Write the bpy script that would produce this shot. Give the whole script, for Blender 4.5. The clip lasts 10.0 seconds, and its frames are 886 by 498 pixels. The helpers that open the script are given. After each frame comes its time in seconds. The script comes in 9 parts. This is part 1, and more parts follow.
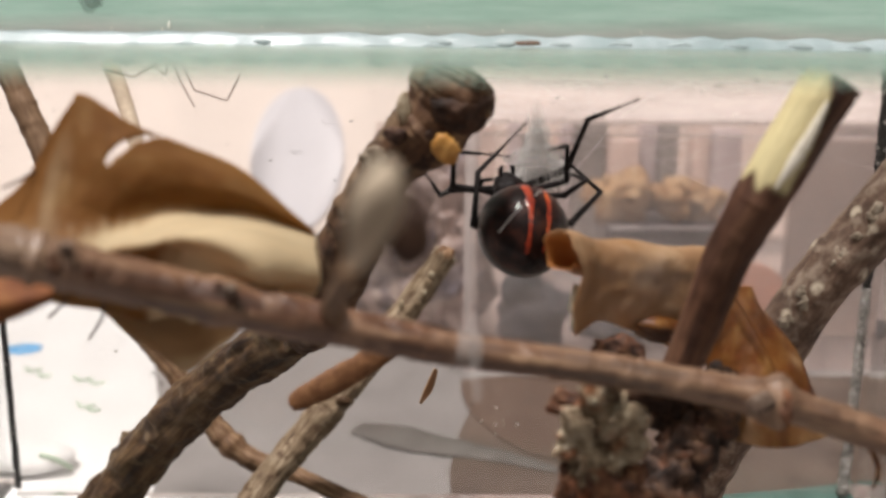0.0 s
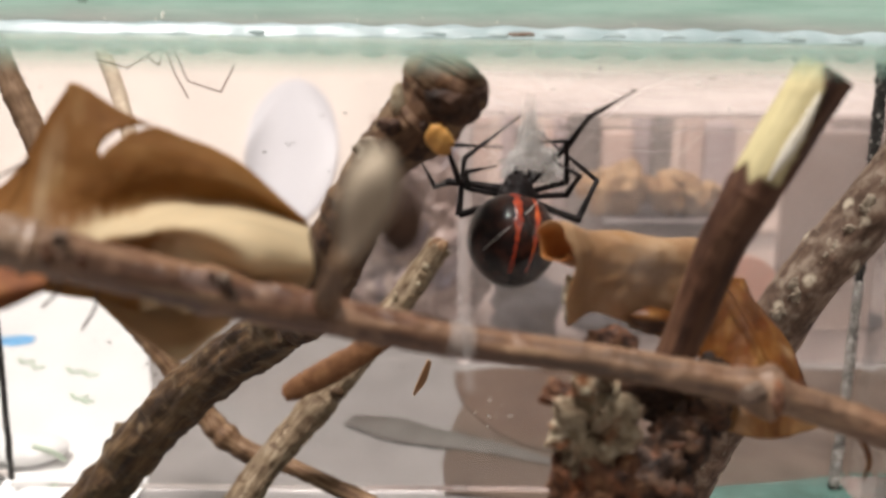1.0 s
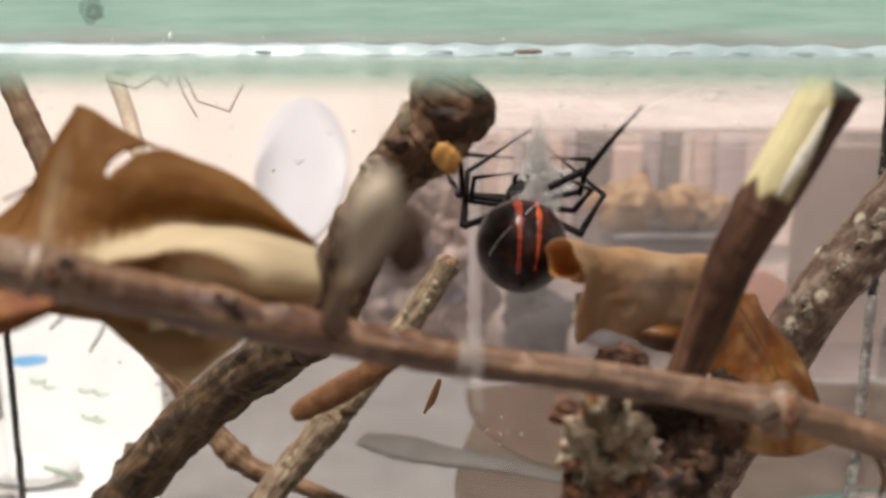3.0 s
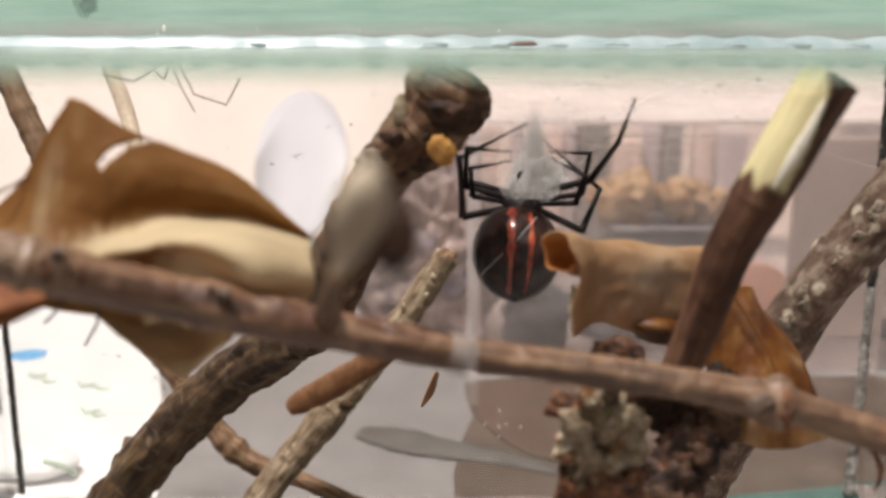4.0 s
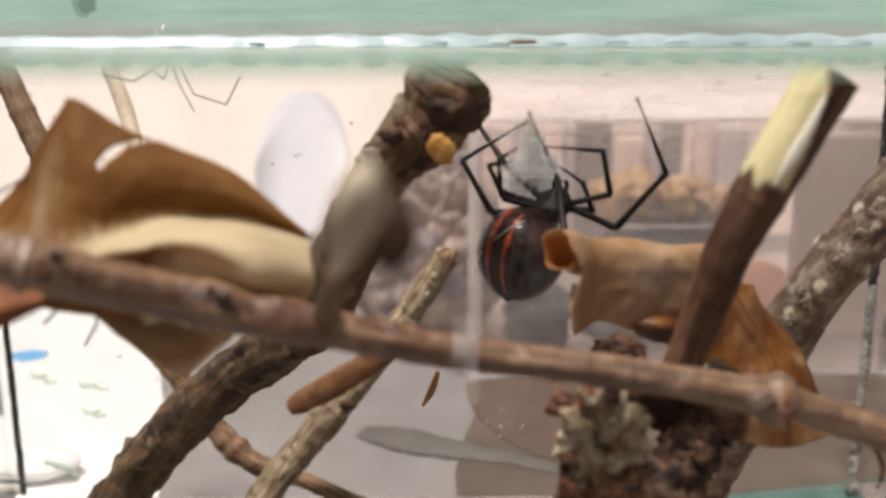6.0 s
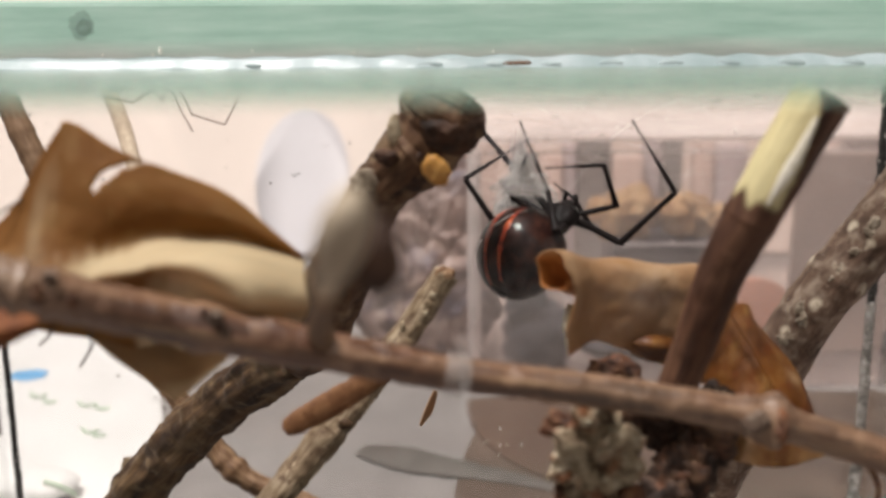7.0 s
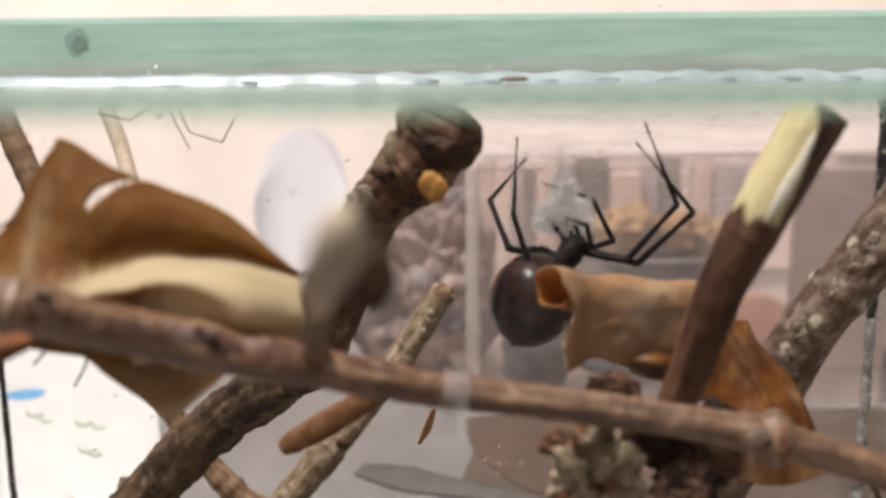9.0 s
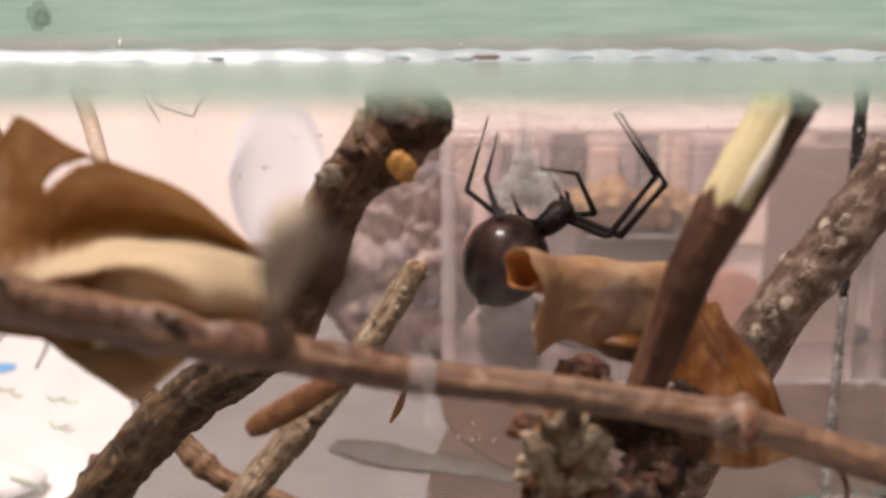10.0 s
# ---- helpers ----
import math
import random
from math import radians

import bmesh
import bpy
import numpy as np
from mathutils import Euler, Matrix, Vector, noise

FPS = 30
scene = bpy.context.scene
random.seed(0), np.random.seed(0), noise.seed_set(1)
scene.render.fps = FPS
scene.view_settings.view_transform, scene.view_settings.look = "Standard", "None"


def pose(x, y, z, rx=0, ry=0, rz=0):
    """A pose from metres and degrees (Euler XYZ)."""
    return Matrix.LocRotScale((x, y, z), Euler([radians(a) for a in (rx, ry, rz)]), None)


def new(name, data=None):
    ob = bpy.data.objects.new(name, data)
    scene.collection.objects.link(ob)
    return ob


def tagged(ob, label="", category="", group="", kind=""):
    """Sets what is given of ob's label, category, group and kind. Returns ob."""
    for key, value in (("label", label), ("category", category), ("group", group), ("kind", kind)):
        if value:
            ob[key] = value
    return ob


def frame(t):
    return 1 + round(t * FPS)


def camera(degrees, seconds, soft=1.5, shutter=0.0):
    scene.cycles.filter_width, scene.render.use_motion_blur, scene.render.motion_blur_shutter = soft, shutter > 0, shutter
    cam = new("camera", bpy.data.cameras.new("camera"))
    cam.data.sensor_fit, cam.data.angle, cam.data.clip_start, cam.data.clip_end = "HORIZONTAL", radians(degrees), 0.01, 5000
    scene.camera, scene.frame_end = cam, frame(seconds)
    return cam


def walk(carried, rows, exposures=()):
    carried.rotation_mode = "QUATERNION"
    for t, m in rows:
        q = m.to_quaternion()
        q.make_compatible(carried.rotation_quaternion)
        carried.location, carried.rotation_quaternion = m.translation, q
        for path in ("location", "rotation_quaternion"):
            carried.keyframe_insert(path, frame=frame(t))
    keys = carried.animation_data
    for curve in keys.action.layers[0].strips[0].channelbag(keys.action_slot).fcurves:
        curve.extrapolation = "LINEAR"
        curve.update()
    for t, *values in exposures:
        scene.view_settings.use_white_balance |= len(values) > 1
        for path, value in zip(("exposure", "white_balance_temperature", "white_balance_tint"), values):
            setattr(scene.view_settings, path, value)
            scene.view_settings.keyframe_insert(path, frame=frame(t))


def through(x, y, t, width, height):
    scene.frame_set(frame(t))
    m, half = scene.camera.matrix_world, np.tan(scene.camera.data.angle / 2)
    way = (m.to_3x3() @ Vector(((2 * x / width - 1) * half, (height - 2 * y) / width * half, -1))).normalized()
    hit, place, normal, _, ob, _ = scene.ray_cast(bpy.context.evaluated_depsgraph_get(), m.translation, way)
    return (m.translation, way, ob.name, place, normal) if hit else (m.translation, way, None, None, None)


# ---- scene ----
cam = camera(47.0, 10.0, soft=2.7)
cam.data.dof.use_dof = True
cam.data.dof.focus_distance = 0.140
cam.data.dof.aperture_fstop = 25.0
EYE, TILT = 0.100, -14.0
ROWS = [
    (0, -0.88, -0.84, 0.05, -0.35, -0.08, -0.49),
    (0.5, -1.30, -1.05, -0.03, -0.46, -0.62, -0.58),
    (1, -0.80, -0.97, -0.18, -0.67, -0.46, -0.62),
    (1.5, -1.34, -1.55, 0.21, -0.41, 0.60, -0.52),
    (2, -0.69, -1.26, 0.62, -0.16, 0.87, -0.16),
    (2.5, -0.72, -0.77, 0.21, -0.09, 0.70, -0.19),
    (4, 0.09, -0.24, 0.03, 0.03, 0.06, -0.02),
    (4.5, 0.00, 0.00, 0.00, 0.00, 0.00, 0.00),
    (5, 0.03, 0.12, -0.11, 0.00, -0.08, 0.07),
    (6.5, 0.50, -0.16, 0.16, 0.17, 0.25, 0.27),
    (7, 0.91, -0.30, 0.33, 0.21, 0.98, 0.37),
    (7.5, 1.07, -0.19, 0.31, 0.20, 1.40, 0.50),
    (8, 0.57, -0.48, 0.28, 0.26, 1.67, 0.52),
    (8.5, 0.98, -0.22, 0.25, 0.29, 1.83, 0.56),
    (9, 1.08, 0.34, 0.27, 0.16, 1.97, 0.54),
    (9.2, 2.42, 1.57, 0.83, 0.34, 1.96, 0.40),
    (9.3, 2.62, 1.91, 2.07, 0.47, 1.33, 0.25),
    (9.4, 3.06, 2.08, 2.92, -0.00, 0.92, 0.25),
    (9.5, 2.99, 2.42, 2.59, -0.66, 0.48, 0.24),
    (9.7, 3.16, 2.34, 2.60, -0.46, -0.22, 0.26),
    (10, 2.10, 1.52, 1.19, -1.01, 0.38, 0.31),
]
walk(cam, [(t, pose(0, 0, EYE, TILT, 0, 0) @ pose(x / 1000, y / 1000, z / 1000, 90 + pitch, roll, yaw)) for t, x, y, z, yaw, pitch, roll in ROWS], [(0, -0.09, 6500, 10), (0.5, -0.06, 6500, 10), (1, 0.03, 6500, 9), (2.5, 0.02, 6500, 8), (5, 0.03, 6500, 9), (6.5, -0.01, 6500, 8), (7, -0.11, 6500, 9), (7.5, -0.06, 6500, 10), (9, -0.08, 6500, 10), (9.5, -0.1, 6800, 18), (10, -0.06, 6900, 21)])

# ---- light: two added lamps overhead, both out of view ----
world = bpy.data.worlds.new("room_air")
scene.world = world
world.use_nodes = True
world.node_tree.nodes["Background"].inputs[0].default_value = (0.9, 0.85, 0.8, 1)
world.node_tree.nodes["Background"].inputs[1].default_value = 0.1


def unseen_lamp(name, x, y, size, watts, colour):
    data = bpy.data.lights.new(name, "AREA")
    data.shape, data.size, data.size_y, data.energy, data.color = "RECTANGLE", size, size, watts, colour
    ob = new(name, data)
    ob.matrix_world = pose(x, y, 1.62)
    return ob


unseen_lamp("unseen_lamp", -0.38, -0.08, 0.45, 45, (1.0, 0.935, 0.9))
# Weak second lamp, added for the highlight on the spider's abdomen.
unseen_lamp("unseen_lamp", 0.65, -1.15, 0.22, 7, (1.0, 0.92, 0.86))

# ---- materials ----
MM = 0.001


class Nodes:
    def __init__(self, name):
        self.mat = bpy.data.materials.new(name)
        self.mat.use_nodes = True
        self.tree = self.mat.node_tree
        self.tree.nodes.clear()
        self.out = self.add("ShaderNodeOutputMaterial")

    def add(self, kind, **values):
        node = self.tree.nodes.new(kind)
        for key, value in values.items():
            node.inputs[key.replace("_", " ")].default_value = value
        return node

    def link(self, a, b):
        self.tree.links.new(a, b)


def noise_at(n, coords, scale, detail=5.0, rough=0.6):
    node = n.add("ShaderNodeTexNoise", Scale=scale, Detail=detail, Roughness=rough)
    n.link(coords, node.inputs["Vector"])
    return node.outputs["Fac"]


def ramp(n, fac, stops):
    node = n.add("ShaderNodeValToRGB")
    node.color_ramp.elements[0].position, node.color_ramp.elements[1].position = stops[0][0], stops[-1][0]
    node.color_ramp.elements[0].color, node.color_ramp.elements[1].color = (*stops[0][1], 1), (*stops[-1][1], 1)
    for at, colour in stops[1:-1]:
        node.color_ramp.elements.new(at).color = (*colour, 1)
    n.link(fac, node.inputs[0])
    return node.outputs[0]


def mixed(n, fac, a, b, mode="MIX"):
    node = n.tree.nodes.new("ShaderNodeMix")
    node.data_type, node.blend_type = "RGBA", mode
    for value, slot in ((fac, 0), (a, 6), (b, 7)):
        if isinstance(value, float):
            node.inputs[slot].default_value = value
        elif isinstance(value, tuple):
            node.inputs[slot].default_value = (*value, 1)
        else:
            n.link(value, node.inputs[slot])
    return node.outputs[2]


def surface(name, dark, mid, light, grain=0.8, blotch=0.12, stretch=(1, 1, 1), rough=0.7, bump=0.12, uv=False, through=0.0, spots=None, spot_size=0.22, stain=None, gloss=0.4, clear=0.0, pale=None, coat=0.0):
    """A matt natural surface: fine grain and wide blotches, in millimetres, with relief, spots and light passing through."""
    n = Nodes(name)
    coords = n.add("ShaderNodeTexCoord").outputs["UV" if uv else "Object"]
    mapping = n.add("ShaderNodeMapping")
    k = 1.0 if uv else 1000.0
    mapping.inputs["Scale"].default_value = tuple(k * s for s in stretch)
    n.link(coords, mapping.inputs["Vector"])
    plain = n.add("ShaderNodeMapping")
    plain.inputs["Scale"].default_value = (k, k, k)
    n.link(coords, plain.inputs["Vector"])
    fine = noise_at(n, mapping.outputs[0], grain, 7.0, 0.65)
    wide = noise_at(n, plain.outputs[0], blotch, 3.0, 0.55)
    colour = ramp(n, fine, [(0.34, dark), (0.5, mid), (0.68, light)])
    colour = mixed(n, ramp(n, wide, [(0.35, (0, 0, 0)), (0.65, (1, 1, 1))]), mixed(n, 0.55, colour, dark), colour)
    if stain:
        colour = mixed(n, ramp(n, noise_at(n, plain.outputs[0], blotch * 2.3, 4.0), [(0.52, (0, 0, 0)), (0.66, (1, 1, 1))]), colour, stain)
    if pale:
        where = n.add("ShaderNodeAttribute")
        where.attribute_name = "pale"
        streak = noise_at(n, mapping.outputs[0], grain * 2.0, 4.0)
        colour = mixed(n, where.outputs["Fac"], colour, ramp(n, streak, [(0.3, tuple(c * 0.78 for c in pale)), (0.7, pale)]))
    if spots:
        cells = n.add("ShaderNodeTexVoronoi", Scale=spot_size, Randomness=1.0)
        n.link(plain.outputs[0], cells.inputs["Vector"])
        mask = ramp(n, cells.outputs["Distance"], [(0.18, (1, 1, 1)), (0.34, (0, 0, 0))])
        rare = ramp(n, noise_at(n, plain.outputs[0], 0.35, 3.0), [(0.46, (0, 0, 0)), (0.56, (1, 1, 1))])
        colour = mixed(n, mixed(n, 1.0, mask, rare, "MULTIPLY"), colour, spots)
    skin = n.add("ShaderNodeBsdfPrincipled", Roughness=rough)
    skin.inputs["Specular IOR Level"].default_value, skin.inputs["Coat Weight"].default_value, skin.inputs["Coat Roughness"].default_value = gloss, coat, 0.08
    n.link(colour, skin.inputs["Base Color"])
    relief = n.add("ShaderNodeBump", Strength=0.8, Distance=bump * MM)
    n.link(fine, relief.inputs["Height"])
    n.link(relief.outputs[0], skin.inputs["Normal"])
    last = skin.outputs[0]
    if through:
        glow = n.add("ShaderNodeBsdfTranslucent")
        n.link(mixed(n, 0.5, colour, light), glow.inputs["Color"])
        both = n.add("ShaderNodeMixShader")
        both.inputs[0].default_value = through
        n.link(last, both.inputs[1])
        n.link(glow.outputs[0], both.inputs[2])
        last = both.outputs[0]
    if clear:
        see = n.add("ShaderNodeBsdfTransparent")
        both = n.add("ShaderNodeMixShader")
        both.inputs[0].default_value = clear
        n.link(last, both.inputs[1])
        n.link(see.outputs[0], both.inputs[2])
        last = both.outputs[0]
    n.link(last, n.out.inputs[0])
    return n.mat


def clear_glass(name, tint, rough=0.03, haze=0.0, haze_colour=(0.8, 0.78, 0.76), ior=1.5, wave=0.0):
    """A thin sheet of clear glass or plastic: light passes straight on, the gloss follows Fresnel, with a diffuse haze
    for dust, smears and, on the lids, glare.
    """
    n = Nodes(name)
    coords = n.add("ShaderNodeTexCoord").outputs["Object"]
    see = n.add("ShaderNodeBsdfTransparent", Color=(*tint, 1))
    shine = n.add("ShaderNodeBsdfGlossy", Color=(*(0.5 + 0.5 * c for c in tint), 1), Roughness=rough)
    facing = n.add("ShaderNodeFresnel", IOR=ior)
    if wave:
        relief = n.add("ShaderNodeBump", Strength=0.4, Distance=wave * MM)
        n.link(noise_at(n, coords, 90.0, 2.0), relief.inputs["Height"])
        n.link(relief.outputs[0], shine.inputs["Normal"])
    both = n.add("ShaderNodeMixShader")
    n.link(facing.outputs[0], both.inputs[0])
    n.link(see.outputs[0], both.inputs[1])
    n.link(shine.outputs[0], both.inputs[2])
    last = both.outputs[0]
    if haze:
        dust = n.add("ShaderNodeBsdfDiffuse", Color=(*haze_colour, 1))
        smear = ramp(n, noise_at(n, coords, 35.0, 5.0, 0.7), [(0.3, (haze * 0.3,) * 3), (0.75, (haze * 1.6,) * 3)])
        more = n.add("ShaderNodeMixShader")
        n.link(smear, more.inputs[0])
        n.link(last, more.inputs[1])
        n.link(dust.outputs[0], more.inputs[2])
        last = more.outputs[0]
    n.link(last, n.out.inputs[0])
    return n.mat


def smeared_glass(name, tint, rough, haze, haze_colour):
    """Glass whose dirty surface softens what is seen through it."""
    n = Nodes(name)
    coords = n.add("ShaderNodeTexCoord").outputs["Object"]
    see = n.add("ShaderNodeBsdfRefraction", Color=(*tint, 1), Roughness=rough, IOR=1.45)
    shine = n.add("ShaderNodeBsdfGlossy", Color=(1, 1, 1, 1), Roughness=0.08)
    facing = n.add("ShaderNodeFresnel", IOR=1.45)
    both = n.add("ShaderNodeMixShader")
    n.link(facing.outputs[0], both.inputs[0])
    n.link(see.outputs[0], both.inputs[1])
    n.link(shine.outputs[0], both.inputs[2])
    dust = n.add("ShaderNodeBsdfDiffuse", Color=(*haze_colour, 1))
    smear = ramp(n, noise_at(n, coords, 35.0, 5.0, 0.7), [(0.3, (haze * 0.3,) * 3), (0.75, (haze * 1.6,) * 3)])
    more = n.add("ShaderNodeMixShader")
    n.link(smear, more.inputs[0])
    n.link(both.outputs[0], more.inputs[1])
    n.link(dust.outputs[0], more.inputs[2])
    n.link(more.outputs[0], n.out.inputs[0])
    return n.mat


def veil(name, thin, thick, scale, stretch, colour=(0.9, 0.87, 0.85)):
    """An added sheet of painted haze: mostly clear, with cloudy, streaky patches."""
    n = Nodes(name)
    mapping = n.add("ShaderNodeMapping")
    n.link(n.add("ShaderNodeTexCoord").outputs["UV"], mapping.inputs["Vector"])
    mapping.inputs["Scale"].default_value = stretch
    wide = noise_at(n, mapping.outputs[0], scale, 4.0, 0.6)
    fine = noise_at(n, mapping.outputs[0], scale * 6, 3.0, 0.6)
    cloud = mixed(n, 0.3, wide, fine)
    fac = ramp(n, cloud, [(0.38, (thin,) * 3), (0.68, (thick,) * 3)])
    edge = n.add("ShaderNodeAttribute")
    edge.attribute_name = "pale"
    fac = mixed(n, 1.0, fac, edge.outputs["Color"], "MULTIPLY")
    see = n.add("ShaderNodeBsdfTransparent")
    front = n.add("ShaderNodeBsdfDiffuse", Color=(*colour, 1))
    behind = n.add("ShaderNodeBsdfTranslucent", Color=(*colour, 1))
    half = n.add("ShaderNodeMixShader")
    half.inputs[0].default_value = 0.5
    n.link(front.outputs[0], half.inputs[1])
    n.link(behind.outputs[0], half.inputs[2])
    both = n.add("ShaderNodeMixShader")
    n.link(fac, both.inputs[0])
    n.link(see.outputs[0], both.inputs[1])
    n.link(half.outputs[0], both.inputs[2])
    n.link(both.outputs[0], n.out.inputs[0])
    return n.mat


def glass_edge(name):
    """The green edge of a thick pane: grey along its lower arris, clear green above, with smears along it."""
    n = Nodes(name)
    coords = n.add("ShaderNodeTexCoord").outputs["Object"]
    mapping = n.add("ShaderNodeMapping")
    mapping.inputs["Scale"].default_value = (90, 400, 900)
    n.link(coords, mapping.inputs["Vector"])
    smear = noise_at(n, mapping.outputs[0], 1.0, 5.0, 0.65)
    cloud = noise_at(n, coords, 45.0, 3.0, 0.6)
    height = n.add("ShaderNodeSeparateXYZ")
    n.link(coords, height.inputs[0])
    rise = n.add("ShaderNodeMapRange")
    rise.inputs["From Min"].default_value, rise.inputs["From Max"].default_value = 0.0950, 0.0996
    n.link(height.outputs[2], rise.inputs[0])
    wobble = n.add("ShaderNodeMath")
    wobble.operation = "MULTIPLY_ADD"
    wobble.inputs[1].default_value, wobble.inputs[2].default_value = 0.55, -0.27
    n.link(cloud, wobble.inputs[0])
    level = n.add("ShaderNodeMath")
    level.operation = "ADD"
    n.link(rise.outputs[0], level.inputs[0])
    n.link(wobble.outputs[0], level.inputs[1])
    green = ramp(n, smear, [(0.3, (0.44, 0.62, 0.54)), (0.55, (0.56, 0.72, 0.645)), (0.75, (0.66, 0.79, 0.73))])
    low_grey = ramp(n, smear, [(0.3, (0.44, 0.47, 0.44)), (0.7, (0.63, 0.61, 0.58))])
    colour = mixed(n, ramp(n, level.outputs[0], [(0.2, (0, 0, 0)), (0.62, (1, 1, 1))]), low_grey, green)
    skin = n.add("ShaderNodeBsdfPrincipled", Roughness=0.3)
    skin.inputs["Specular IOR Level"].default_value = 0.5
    n.link(colour, skin.inputs["Base Color"])
    glow = n.add("ShaderNodeBsdfTranslucent")
    n.link(colour, glow.inputs["Color"])
    both = n.add("ShaderNodeMixShader")
    both.inputs[0].default_value = 0.4
    n.link(skin.outputs[0], both.inputs[1])
    n.link(glow.outputs[0], both.inputs[2])
    n.link(both.outputs[0], n.out.inputs[0])
    return n.mat


def plain(name, colour, rough=0.5, metal=0.0, vary=0.12, scale=60.0, gloss=0.5, coat=0.0, bump=0.0):
    n = Nodes(name)
    coords = n.add("ShaderNodeTexCoord").outputs["Object"]
    skin = n.add("ShaderNodeBsdfPrincipled", Roughness=rough, Metallic=metal)
    skin.inputs["Specular IOR Level"].default_value, skin.inputs["Coat Weight"].default_value = gloss, coat
    fac = noise_at(n, coords, scale, 5.0)
    low = tuple(c * (1 - vary) for c in colour)
    high = tuple(min(1.0, c * (1 + vary)) for c in colour)
    n.link(ramp(n, fac, [(0.3, low), (0.7, high)]), skin.inputs["Base Color"])
    if bump:
        relief = n.add("ShaderNodeBump", Strength=0.7, Distance=bump * MM)
        n.link(noise_at(n, coords, scale * 8, 4.0), relief.inputs["Height"])
        n.link(relief.outputs[0], skin.inputs["Normal"])
    n.link(skin.outputs[0], n.out.inputs[0])
    return n.mat


BARK = surface("brown_bark", (0.024, 0.01, 0.005), (0.115, 0.055, 0.026), (0.27, 0.16, 0.087), grain=0.22, blotch=0.11, stretch=(1.8, 0.5, 1), uv=True, bump=0.15, stain=(0.24, 0.16, 0.095))
TWIG_BARK = surface("twig_bark", (0.028, 0.009, 0.005), (0.15, 0.058, 0.027), (0.46, 0.295, 0.17), grain=0.42, blotch=0.09, stretch=(2.4, 0.14, 1), uv=True, bump=0.2, rough=0.42, stain=(0.26, 0.145, 0.085), gloss=0.75, pale=(0.57, 0.43, 0.29))
OLD_BARK = surface("rough_old_bark", (0.016, 0.007, 0.003), (0.09, 0.047, 0.02), (0.25, 0.155, 0.072), grain=0.3, blotch=0.13, stretch=(1.7, 0.16, 1), uv=True, bump=0.3, stain=(0.15, 0.1, 0.053))
LICHEN_BARK = surface("lichen_bark", (0.055, 0.03, 0.019), (0.19, 0.118, 0.081), (0.43, 0.325, 0.24), grain=0.4, blotch=0.16, stretch=(1.2, 0.6, 1), uv=True, bump=0.15, stain=(0.3, 0.23, 0.175), spots=(0.55, 0.47, 0.36), spot_size=0.35)
LICHEN = surface("pale_lichen", (0.34, 0.29, 0.2), (0.5, 0.45, 0.33), (0.66, 0.6, 0.46), grain=1.2, blotch=0.5, bump=0.15, rough=0.85)
LICHEN_FILM = surface("flat_lichen", (0.18, 0.135, 0.095), (0.31, 0.255, 0.19), (0.5, 0.43, 0.34), grain=1.0, blotch=0.5, bump=0.2, rough=0.85)
PALE_TWIG = surface("pale_twig_bark", (0.09, 0.055, 0.03), (0.29, 0.21, 0.13), (0.54, 0.44, 0.31), grain=0.6, blotch=0.2, stretch=(2.0, 0.3, 1), uv=True, bump=0.25, stain=(0.11, 0.065, 0.036))
MID_TWIG = surface("brown_twig_bark", (0.075, 0.036, 0.017), (0.21, 0.118, 0.06), (0.4, 0.265, 0.155), grain=0.5, blotch=0.15, stretch=(2.0, 0.3, 1), uv=True, bump=0.2)
STICK_BARK = surface("dark_stick_bark", (0.028, 0.01, 0.005), (0.1, 0.042, 0.022), (0.22, 0.11, 0.06), grain=0.4, blotch=0.09, stretch=(2.0, 0.2, 1), uv=True, bump=0.14, pale=(0.72, 0.63, 0.35))
DRY_LEAF = surface("dry_brown_leaf", (0.2, 0.083, 0.021), (0.325, 0.153, 0.045), (0.47, 0.27, 0.1), grain=0.13, blotch=0.06, stretch=(0.5, 1.6, 1), uv=True, bump=0.08, rough=0.65, through=0.5, stain=(0.38, 0.22, 0.085), pale=(0.9, 0.76, 0.5), gloss=0.2)

TAN_LEAF = surface("tan_curled_leaf", (0.35, 0.195, 0.095), (0.52, 0.325, 0.175), (0.66, 0.46, 0.28), grain=0.16, blotch=0.14, stretch=(1.0, 0.8, 1), uv=True, bump=0.1, rough=0.5, through=0.4, stain=(0.42, 0.235, 0.1), pale=(0.62, 0.26, 0.07))
GOLD_LEAF = surface("golden_brown_leaf", (0.1, 0.028, 0.005), (0.26, 0.1, 0.022), (0.46, 0.24, 0.07), grain=0.3, blotch=0.3, stretch=(0.8, 1.0, 1), uv=True, bump=0.25, rough=0.42, through=0.38, stain=(0.19, 0.05, 0.011), pale=(0.62, 0.4, 0.2))
RUST_LEAF = surface("rust_leaf", (0.16, 0.045, 0.012), (0.29, 0.1, 0.027), (0.4, 0.165, 0.05), grain=0.4, blotch=0.1, bump=0.06, through=0.25)
CRUST = surface("crusty_lichen", (0.07, 0.04, 0.022), (0.36, 0.28, 0.18), (0.7, 0.62, 0.47), grain=0.5, blotch=0.22, bump=0.5, stain=(0.22, 0.09, 0.038))
ROT = surface("rotten_dark_wood", (0.018, 0.007, 0.004), (0.14, 0.058, 0.029), (0.34, 0.175, 0.088), grain=0.45, blotch=0.15, bump=0.5, stain=(0.3, 0.11, 0.046))
ROT_STEM = surface("rotten_stem_bark", (0.01, 0.005, 0.003), (0.05, 0.024, 0.014), (0.15, 0.08, 0.042), grain=0.5, blotch=0.25, bump=0.3, stain=(0.12, 0.05, 0.025))
